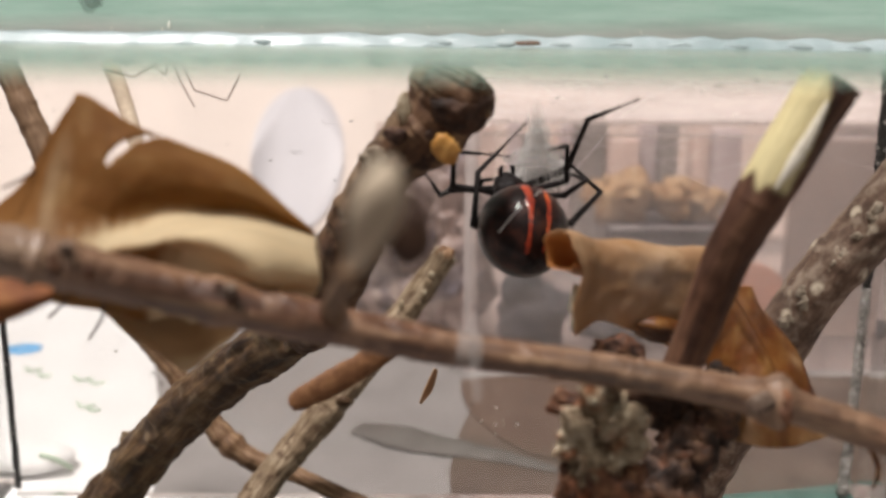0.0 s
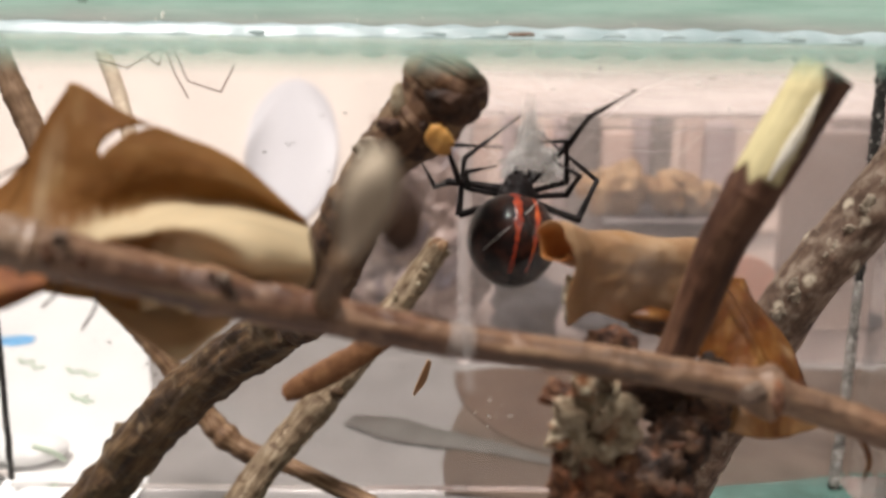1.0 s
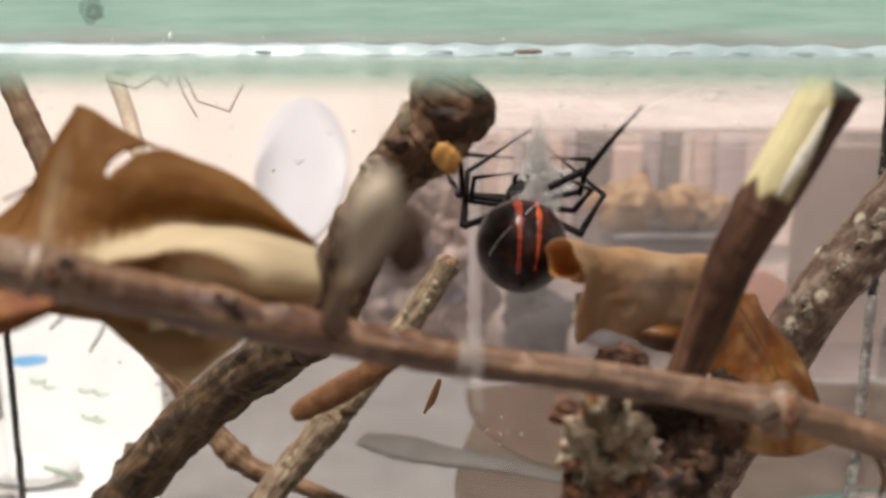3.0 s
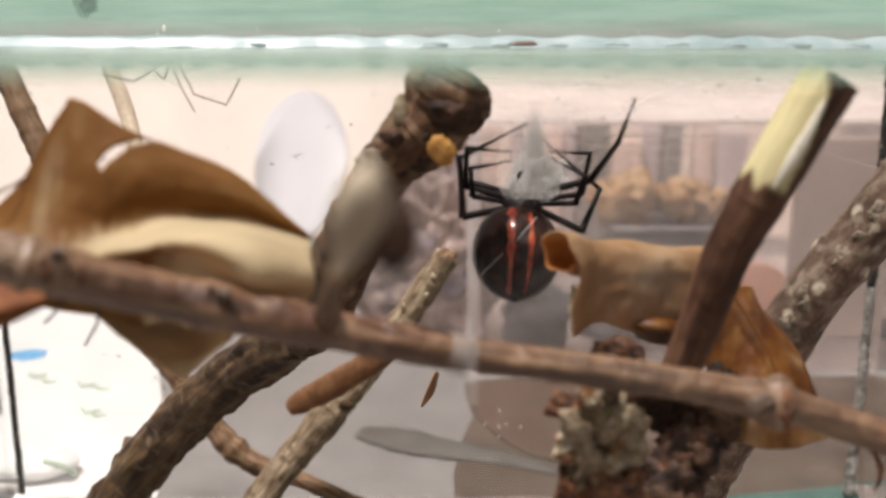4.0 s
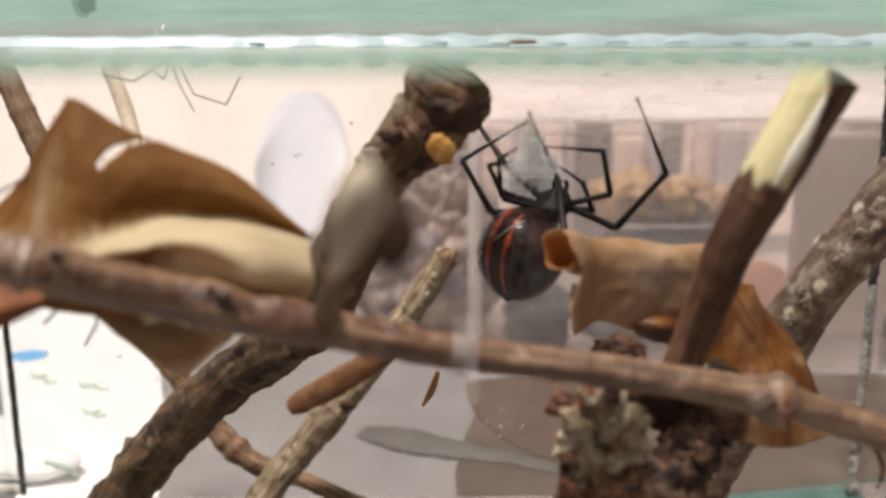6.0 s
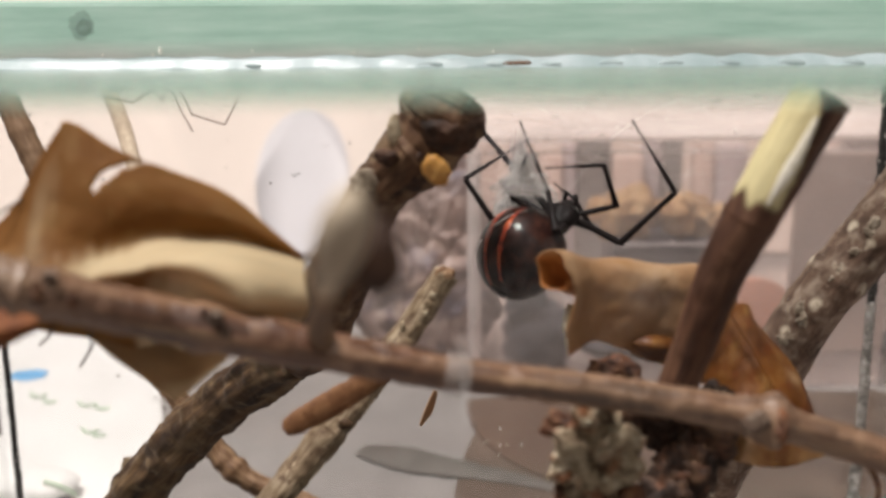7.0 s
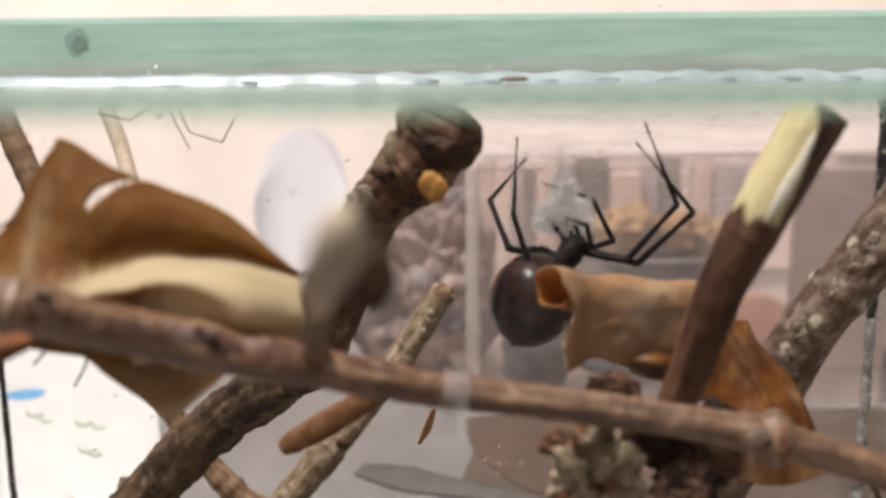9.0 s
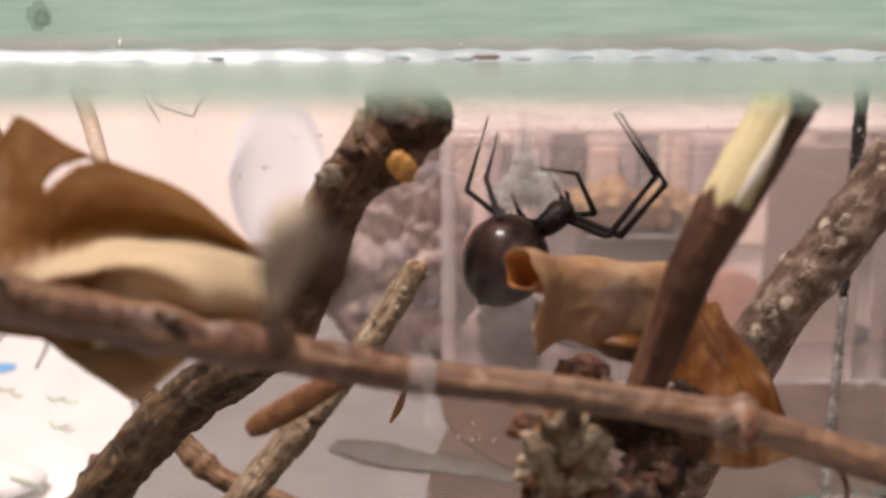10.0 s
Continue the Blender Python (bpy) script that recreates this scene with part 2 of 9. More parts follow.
RESIN = surface("orange_resin", (0.46, 0.22, 0.05), (0.6, 0.32, 0.09), (0.7, 0.42, 0.15), grain=0.5, blotch=0.3, bump=0.05, rough=0.45, through=0.2)
DARK_BARK = surface("dark_bark_crust", (0.014, 0.006, 0.003), (0.06, 0.026, 0.014), (0.13, 0.066, 0.037), grain=0.55, blotch=0.2, bump=0.4)
PALE_CUT = surface("pale_cut_wood", (0.3, 0.23, 0.15), (0.48, 0.4, 0.28), (0.62, 0.55, 0.42), grain=0.6, blotch=0.3, bump=0.1)
BLACK_SKIN = plain("black_spider_skin", (0.016, 0.012, 0.012), 0.5, vary=0.5, scale=900.0, gloss=0.18, bump=0.02)
ABDOMEN_SKIN = surface("dark_abdomen_skin", (0.006, 0.003, 0.003), (0.02, 0.008, 0.007), (0.075, 0.026, 0.016), grain=0.45, blotch=0.25, bump=0.05, rough=0.4, gloss=0.14, stain=(0.042, 0.014, 0.009), coat=0.3)
RED_SKIN = surface("red_stripe_skin", (0.13, 0.01, 0.004), (0.46, 0.048, 0.01), (0.72, 0.14, 0.025), grain=0.55, blotch=0.3, bump=0.03, rough=0.36, stain=(0.1, 0.012, 0.006), coat=0.5)
SILK = surface("white_silk", (0.85, 0.83, 0.81), (0.92, 0.9, 0.89), (0.96, 0.95, 0.94), grain=1.0, blotch=0.3, bump=0.0, rough=0.4, through=0.6)
FAINT_SILK = surface("thin_silk_film", (0.9, 0.88, 0.87), (0.95, 0.93, 0.92), (0.98, 0.97, 0.96), grain=0.9, blotch=0.5, bump=0.0, through=0.6, clear=0.74, gloss=0.1)
TANK_GLASS = clear_glass("tank_glass", (0.985, 0.985, 0.98), 0.02, 0.02, (0.8, 0.74, 0.72))
BACK_GLASS = smeared_glass("smeared_tank_glass", (0.98, 0.975, 0.97), 0.055, 0.05, (0.75, 0.68, 0.65))
# Greenish haze colour adds to the pane's milky reflection.
LID_SHEET = clear_glass("lid_glass", (0.86, 0.945, 0.905), 0.13, 0.07, (0.62, 0.8, 0.72), wave=0.6)
PANE = clear_glass("thick_pane_glass", (0.93, 0.96, 0.945), 0.05, 0.04, (0.75, 0.82, 0.78), wave=0.6)
LID_EDGE = glass_edge("green_glass_edge")
# Whitish base colour carries part of the arris's specular highlight.
ARRIS = surface("highlight_arris", (0.37, 0.47, 0.48), (0.53, 0.62, 0.64), (0.67, 0.74, 0.77), grain=0.16, blotch=0.1, stretch=(1, 0.3, 0.3), bump=0.1, rough=0.32, through=0.3, gloss=0.5)
CHIP = surface("dark_glass_chip", (0.3, 0.37, 0.38), (0.4, 0.47, 0.48), (0.52, 0.6, 0.6), grain=0.5, blotch=0.2, bump=0.02, rough=0.45, gloss=0.25)
SPARK = plain("glint_white", (0.9, 0.88, 0.8), 0.12, vary=0.05, gloss=1.0, coat=1.0)
HAZE_VEIL = veil("added_haze", 0.0, 0.075, 0.16, (1.0, 0.35, 1))
BEAD = surface("green_blob", (0.3, 0.42, 0.36), (0.4, 0.52, 0.46), (0.5, 0.6, 0.55), grain=0.2, blotch=0.1, bump=0.0, rough=0.4, through=0.4, clear=0.55)
SEAM = surface("black_silicone", (0.01, 0.009, 0.008), (0.024, 0.021, 0.019), (0.09, 0.08, 0.072), grain=1.4, blotch=0.5, bump=0.1, rough=0.5, spots=(0.42, 0.39, 0.36), spot_size=0.9)
PALE_SEAM = surface("pale_silicone", (0.06, 0.055, 0.05), (0.36, 0.33, 0.3), (0.6, 0.57, 0.54), grain=0.7, blotch=0.3, bump=0.1, rough=0.5)
SPECK = surface("brown_dirt", (0.12, 0.1, 0.085), (0.2, 0.17, 0.145), (0.32, 0.28, 0.25), rough=0.9, gloss=0.0, clear=0.35)
TABLE = surface("pale_tabletop", (0.2, 0.186, 0.18), (0.245, 0.23, 0.222), (0.29, 0.272, 0.262), grain=0.05, blotch=0.012, bump=0.02, rough=0.55)
BROWN_PATCH = surface("brown_patch", (0.074, 0.043, 0.028), (0.1, 0.061, 0.041), (0.13, 0.084, 0.058), grain=0.06, blotch=0.02, bump=0.02, rough=0.6)
PAPER = plain("white_paper", (0.74, 0.74, 0.73), 0.8, vary=0.04)
BLUE_INK = plain("blue_ink", (0.14, 0.4, 0.7), 0.7)
GREEN_INK = plain("green_ink", (0.42, 0.53, 0.4), 0.7, vary=0.3)
PEACH = plain("peach_board", (0.79, 0.695, 0.63), 0.8, vary=0.05, scale=20)
GREY_JAR = plain("grey_white_plastic", (0.67, 0.65, 0.675), 0.5, vary=0.06, scale=25)
BAG = surface("pinkish_plastic_bag", (0.17, 0.12, 0.11), (0.46, 0.34, 0.3), (0.75, 0.62, 0.55), grain=0.06, blotch=0.04, bump=3.0, rough=0.3, stain=(0.2, 0.17, 0.2), through=0.25)
BOX_PLASTIC = clear_glass("clear_box_plastic", (0.95, 0.92, 0.91), 0.12, 0.1, (0.8, 0.72, 0.69))
RIB_PINK = plain("pinkish_brown_strip", (0.66, 0.53, 0.475), 0.6, vary=0.2, scale=40)
RIB_GREY = plain("grey_violet_strip", (0.5, 0.44, 0.45), 0.6, vary=0.2, scale=40)
TAN_LUMP = surface("tan_lump", (0.27, 0.15, 0.065), (0.46, 0.3, 0.155), (0.66, 0.5, 0.3), grain=0.15, blotch=0.1, bump=0.3)
DARK_TRAY = plain("dark_grey_tray", (0.03, 0.025, 0.032), 0.4, vary=0.3)
SALMON = plain("salmon_plastic", (0.46, 0.235, 0.165), 0.5, vary=0.15)
SMOKE = plain("smoky_grey_plastic", (0.03, 0.032, 0.04), 0.7, vary=0.3, gloss=0.2)
WALL_PAINT = plain("pale_wall_paint", (0.2, 0.192, 0.187), 0.9, vary=0.03, scale=3)
FLOOR_PAINT = plain("grey_floor", (0.3, 0.28, 0.26), 0.7, vary=0.1, scale=4)


# ---- building helpers ----
def bm_object(name, bm, material, parent=None, label="", smooth=True):
    mesh = bpy.data.meshes.new(name)
    bm.normal_update()
    bm.to_mesh(mesh)
    bm.free()
    for m in material if isinstance(material, (list, tuple)) else (material,):
        mesh.materials.append(m)
    if smooth:
        mesh.shade_smooth()
    ob = new(name, mesh)
    if parent:
        ob.parent = parent
    if label:
        ob["label"] = label
    return ob


def part(name, bm, material, parent, label="", smooth=True):
    return bm_object(name, bm, material, parent, label, smooth)


def thing(name, label, category, group="", kind=""):
    return tagged(new(name), label, category, group, kind)


def box_bm(x0, x1, y0, y1, z0, z1, bevel=0.0):
    """A box in millimetres, with rounded edges."""
    bm = bmesh.new()
    bmesh.ops.create_cube(bm, size=1.0, matrix=Matrix.Translation(Vector(((x0 + x1) / 2, (y0 + y1) / 2, (z0 + z1) / 2)) * MM) @ Matrix.Diagonal(((x1 - x0) * MM, (y1 - y0) * MM, (z1 - z0) * MM, 1)))
    if bevel:
        bmesh.ops.bevel(bm, geom=bm.edges[:], offset=bevel * MM, segments=2, affect="EDGES", profile=0.5)
    return bm


def slab_bm(outline, z0, z1):
    """A flat piece with a given outline in millimetres, its corners eased."""
    line = [p for a, b in zip(outline, outline[1:] + outline[:1]) for p in ((a[0] * 0.75 + b[0] * 0.25, a[1] * 0.75 + b[1] * 0.25), (a[0] * 0.25 + b[0] * 0.75, a[1] * 0.25 + b[1] * 0.75))]
    bm = bmesh.new()
    low = [bm.verts.new(Vector((x, y, z0)) * MM) for x, y in line]
    high = [bm.verts.new(Vector((x, y, z1)) * MM) for x, y in line]
    bm.faces.new(low[::-1])
    bm.faces.new(high)
    for k in range(len(line)):
        m = (k + 1) % len(line)
        bm.faces.new((low[k], low[m], high[m], high[k]))
    return bm


def spline(points, count):
    """count places on a smooth curve through the points."""
    p = [np.array(q, float) for q in points]
    p = [2 * p[0] - p[1], *p, 2 * p[-1] - p[-2]]
    out = []
    for i in range(count):
        s = i / (count - 1) * (len(p) - 3)
        k = min(int(s), len(p) - 4)
        u = s - k
        a, b, c, d = p[k : k + 4]
        out.append(0.5 * (2 * b + (c - a) * u + (2 * a - 5 * b + 4 * c - d) * u * u + (3 * b - a - 3 * c + d) * u ** 3))
    return out


def ease(a, b, x):
    x = min(1.0, max(0.0, (x - a) / (b - a)))
    return x * x * (3 - 2 * x)


def tube_bm(points, radii, sides=20, count=80, rough=0.06, knots=(), seed=0, ridge=0.0, flat=1.0, slots=0, caps=True, jag=0.0, pale=None):
    """A bark-covered stem through places in millimetres. knots: (where 0..1, swelling, width)."""
    bm = bmesh.new()
    uv = bm.loops.layers.uv.new()
    tint = bm.verts.layers.float.new("pale")
    line = spline(points, count)
    size = spline([(r,) for r in radii], count)
    rings, side, run = [], None, 0.0
    runs = []
    for i in range(count):
        ahead = line[min(i + 1, count - 1)] - line[max(i - 1, 0)]
        ahead = ahead / np.linalg.norm(ahead)
        if side is None:
            side = np.cross(ahead, (0.3, 1, 0.2))
        side = side - ahead * (side @ ahead)
        side = side / np.linalg.norm(side)
        other = np.cross(ahead, side)
        run += np.linalg.norm(line[i] - line[i - 1]) if i else 0
        runs.append(run)
        ring = []
        for j in range(sides):
            a = 2 * math.pi * j / sides
            way = side * math.cos(a) + other * math.sin(a) * flat
            r = size[i][0]
            at = Vector(line[i] + way * r)
            r *= 1 + rough * noise.noise(at * (1.1 / max(size[i][0], 0.4)) + Vector((seed, 0, 0))) + 0.5 * rough * noise.noise(at * (3.2 / max(size[i][0], 0.4)) + Vector((0, seed, 0)))
            if jag:
                q = Vector((math.cos(a) * size[i][0], math.sin(a) * size[i][0], run * 0.3 + seed * 3))
                r *= 1 + jag * (0.8 * noise.noise(q * 0.7) - 1.6 * max(0.0, noise.noise(q * 1.6) - 0.12) + 0.35 * noise.noise(at * 1.6))
            if ridge:
                r *= 1 + ridge * noise.noise(Vector((math.cos(a) * 2.6, math.sin(a) * 2.6, run * 0.18 + seed)))
            for where, swell, width in knots:
                d = (i / (count - 1) - where) / width
                r *= 1 + swell * math.exp(-d * d) * (0.75 + 0.5 * noise.noise(Vector((math.cos(a), math.sin(a), where * 30 + seed))))
            ring.append(bm.verts.new(Vector(line[i] + way * r) * MM))
            if pale:
                ring[-1][tint] = pale(i / (count - 1), a)
        rings.append(ring)
    mean = float(np.mean([s[0] for s in size]))
    for i in range(count - 1):
        for j in range(sides):
            face = bm.faces.new((rings[i][j], rings[i][(j + 1) % sides], rings[i + 1][(j + 1) % sides], rings[i + 1][j]))
            for loop, (jj, ii) in zip(face.loops, ((j, i), (j + 1, i), (j + 1, i + 1), (j, i + 1))):
                loop[uv].uv = (2 * math.pi * mean * jj / sides, runs[ii] + seed * 7)
    if caps:
        for ring, flip in ((rings[0], True), (rings[-1], False)):
            mid = bm.verts.new(sum((v.co for v in ring), Vector()) / sides)
            for j in range(sides):
                face = bm.faces.new((ring[(j + 1) % sides], ring[j], mid) if flip else (ring[j], ring[(j + 1) % sides], mid))
                face.material_index = slots
                for loop in face.loops:
                    loop[uv].uv = (loop.vert.co.x * 1000, loop.vert.co.z * 1000)
    return bm


def sheet_bm(rails, across, along, thick=0.16, wrinkle=0.25, seed=0, hole=None, pale=None):
    """A leaf blade lofted through rails (each a few places in millimetres). hole(u, v): where it is torn away; pale(u, v): how far the pale colour shows."""
    bm = bmesh.new()
    uv = bm.loops.layers.uv.new()
    tint = bm.verts.layers.float.new("pale")
    lines = [spline(r, along) for r in rails]
    grid = []
    for i in range(along):
        column = spline([l[i] for l in lines], across)
        row = []
        for p in column:
            v = Vector(p)
            off = Vector((noise.noise(v * 0.16 + Vector((seed, 0, 0))), noise.noise(v * 0.16 + Vector((0, seed, 5))), noise.noise(v * 0.16 + Vector((7, 0, seed)))))
            fine = noise.noise(v * 0.7 + Vector((seed, 3, 1)))
            row.append(bm.verts.new((v + off * wrinkle + Vector((0, fine * wrinkle * 0.25, 0))) * MM))
            if pale:
                row[-1][tint] = min(1.0, max(0.0, pale(i / (along - 1), (len(row) - 1) / (across - 1))))
        grid.append(row)
    span = np.linalg.norm(lines[0][-1] - lines[0][0])
    drop = sum(np.linalg.norm(np.subtract(b[along // 2], a[along // 2])) for a, b in zip(lines, lines[1:]))
    for i in range(along - 1):
        for j in range(across - 1):
            u, v = (i + 0.5) / (along - 1), (j + 0.5) / (across - 1)
            if hole and hole(u, v):
                continue
            face = bm.faces.new((grid[i][j], grid[i + 1][j], grid[i + 1][j + 1], grid[i][j + 1]))
            for loop, (a, b) in zip(face.loops, ((i, j), (i + 1, j), (i + 1, j + 1), (i, j + 1))):
                loop[uv].uv = (a / (along - 1) * span, b / (across - 1) * drop)
    bmesh.ops.delete(bm, geom=[v for v in bm.verts if not v.link_faces], context="VERTS")
    bmesh.ops.solidify(bm, geom=bm.faces[:], thickness=thick * MM)
    return bm


def lump_bm(x, y, z, sx, sy, sz, rough=0.2, freq=0.35, seed=0, detail=4):
    """A rounded, uneven lump in millimetres."""
    bm = bmesh.new()
    for v in bmesh.ops.create_icosphere(bm, subdivisions=detail, radius=1.0)["verts"]:
        p = Vector((v.co.x * sx, v.co.y * sy, v.co.z * sz))
        k = 1 + rough * noise.noise(p * freq + Vector((seed, seed * 2, 0))) + 0.5 * rough * noise.noise(p * freq * 2.7 + Vector((0, seed, 4))) + 0.25 * rough * noise.noise(p * freq * 7 + Vector((seed, 1, 0)))
        v.co = (Vector((x, y, z)) + p * k) * MM
    return bm


def thread(bm, points, r=0.03, sides=4, count=10, sag=0.0):
    """Adds one fine strand to a bmesh."""
    line = spline(points, count)
    rings = []
    for i, p in enumerate(line):
        ahead = line[min(i + 1, count - 1)] - line[max(i - 1, 0)]
        side = np.cross(ahead, (0.2, 1, 0.1))
        side = side / (np.linalg.norm(side) + 1e-9)
        other = np.cross(ahead, side)
        other = other / (np.linalg.norm(other) + 1e-9)
        drop = np.array((0, 0, -sag * 4 * (i / (count - 1)) * (1 - i / (count - 1))))
        rings.append([bm.verts.new(Vector(p + drop + r * (side * math.cos(a) + other * math.sin(a))) * MM) for a in (2 * math.pi * j / sides for j in range(sides))])
    for a, b in zip(rings, rings[1:]):
        for j in range(sides):
            bm.faces.new((a[j], a[(j + 1) % sides], b[(j + 1) % sides], b[j]))


# ---- the room: mostly unseen walls and ceiling, added to bounce light ----
def build_room():
    for name, b in (("wall_north", (-1600, 1600, 1500, 1560, -750, 1660)), ("wall_south", (-1600, 1600, -1560, -1500, -750, 1660)), ("wall_west", (-1660, -1602, -1560, 1560, -750, 1660)), ("wall_east", (1602, 1660, -1560, 1560, -750, 1660))):
        tagged(bm_object(name, box_bm(*b), WALL_PAINT, smooth=False), "pale painted wall of the room", "wall", kind="structure")
    tagged(bm_object("ceiling", box_bm(-1700, 1700, -1600, 1600, 1670, 1720), WALL_PAINT, smooth=False), "unseen ceiling added to close the room", "ceiling", kind="structure")
    tagged(bm_object("floor", box_bm(-1700, 1700, -1600, 1600, -810, -752), FLOOR_PAINT, smooth=False), "grey floor under the table", "floor", kind="structure")
    table = thing("table", "pale laminate table that carries the glass tank", "table")
    part("tabletop", box_bm(-700, 700, -60, 700, -33, -3, 3), TABLE, table, smooth=False)
    for x in (-660, 620):
        for y in (-20, 620):
            part("leg", box_bm(x, x + 40, y, y + 40, -751, -33.5, 2), FLOOR_PAINT, table, smooth=False)


build_room()


# ---- behind the tank ----
def build_background():
    board = thing("backing_board", "peach-white board leaning back behind the tank", "board")
    panel = part("panel", box_bm(-420, 420, 0, 6, 0, 260, 1.5), PEACH, board, smooth=False)
    panel.matrix_basis = pose(0, 0.43, -0.0015, -38, 0, 0)
    paper = thing("paper_sheet", "glossy white paper with blue and green print lying on the table", "paper")
    bm = slab_bm([(-330, 166), (-68, 166), (-61, 185), (-60, 200), (-68, 232), (-86, 290), (-115, 400), (-330, 400)], -2.95, -2.3)
    part("sheet", bm, PAPER, paper, smooth=False)
    part("blue_print", lump_bm(-122, 284, -2.2, 6, 5, 0.25, 0.3, 0.2, 3, 3), BLUE_INK, paper, "small blue printed mark")
    bm = bmesh.new()
    for k, (x, y, r) in enumerate(((-113, 267, 2.5), (-108, 262, 2), (-97, 260, 2.6), (-92, 257, 2.2), (-90, 242, 2.4), (-87, 239, 1.8))):
        thread(bm, [(x - r, y + 2, -2.1), (x, y - 1.5 + k % 2, -2.1), (x + r, y + 0.5, -2.1)], 0.5, 5)
    part("green_print", bm, GREEN_INK, paper, "pale green printed lines")
    egg = thing("pale_ball", "pale rounded ball with a green arc", "ball")
    part("shell", lump_bm(-91, 207, 0.6, 11, 6.5, 3.1, 0.06, 0.1, 4), PAPER, egg)
    bm = bmesh.new()
    thread(bm, [(-86, 202.9, 2.9), (-83, 202.6, 2.2), (-81.2, 203.2, 0.8), (-80.2, 204.6, -1.0)], 0.6, 6)
    part("green_arc", bm, GREEN_INK, egg, "green arc on the ball")
    disc = thing("pale_disc", "bluish grey-white plastic disc leaning against the backing board", "disc")
    bm = bmesh.new()
    bmesh.ops.create_cone(bm, cap_ends=True, segments=64, radius1=1, radius2=1, depth=1)
    for v in bm.verts:
        v.co = Vector((v.co.x * 20.8, v.co.z * 1.2, v.co.y * 37.0)) * MM
    bmesh.ops.bevel(bm, geom=[e for e in bm.edges if len(e.link_faces) == 2 and e.calc_face_angle() > 1], offset=0.4 * MM, segments=2, affect="EDGES", profile=0.5)
    ob = part("plate", bm, GREY_JAR, disc)
    ob.matrix_basis = pose(0, 0.43, -0.0015, -38, 0, 0) @ pose(-0.0636, -0.0007, 0.0372)
    bag = thing("plastic_bag", "crumpled pinkish plastic bag with grey blotches", "bag")
    part("film", lump_bm(-5, 300, 24, 20, 16, 40, 0.26, 0.09, 2, 6), BAG, bag)
    # A soft shadow on the table, put in as a flat dark arc.
    ring = thing("shadow_ring", "flat dark grey arc standing in for a shadow on the table", "plastic strip")
    bm = tube_bm([(-20, 230, -2.4), (-11, 226, -2.4), (-1, 221, -2.4), (12, 216, -2.3), (27, 208, -2.3)], (3.0, 5.6, 5.0, 3.4, 1.4), 24, 60, 0.2, seed=3)
    for v in bm.verts:
        v.co.z = -0.0024 + (v.co.z + 0.0024) * 0.12
    part("strip", bm, surface("shadow_strip", (0.09, 0.08, 0.073), (0.13, 0.117, 0.107), (0.165, 0.15, 0.138), grain=0.1, blotch=0.05, rough=0.95, gloss=0.0), ring)
    # Added flat piece: gives the dark brown tone at the box's corner.
    card = thing("brown_patch", "flat brown patch added for the dark tone at the box's foot", "card")
    part("card", slab_bm([(6, 266), (6, 250), (9, 236), (18, 218), (29, 212), (56, 209), (56, 266)], -2.55, -2.2), BROWN_PATCH, card, smooth=False)
    # Added sheet that darkens the tabletop in front of the box.
    mat = thing("table_patch", "flat greyish-pink patch added to darken the table before the box", "mat")
    part("mat", slab_bm([(3, 185), (2, 215), (14, 268), (210, 268), (210, 185)], -2.95, -2.6), surface("grey_pink_patch", (0.07, 0.047, 0.034), (0.1, 0.069, 0.051), (0.135, 0.096, 0.073), grain=0.06, blotch=0.02, bump=0.02), mat, smooth=False)


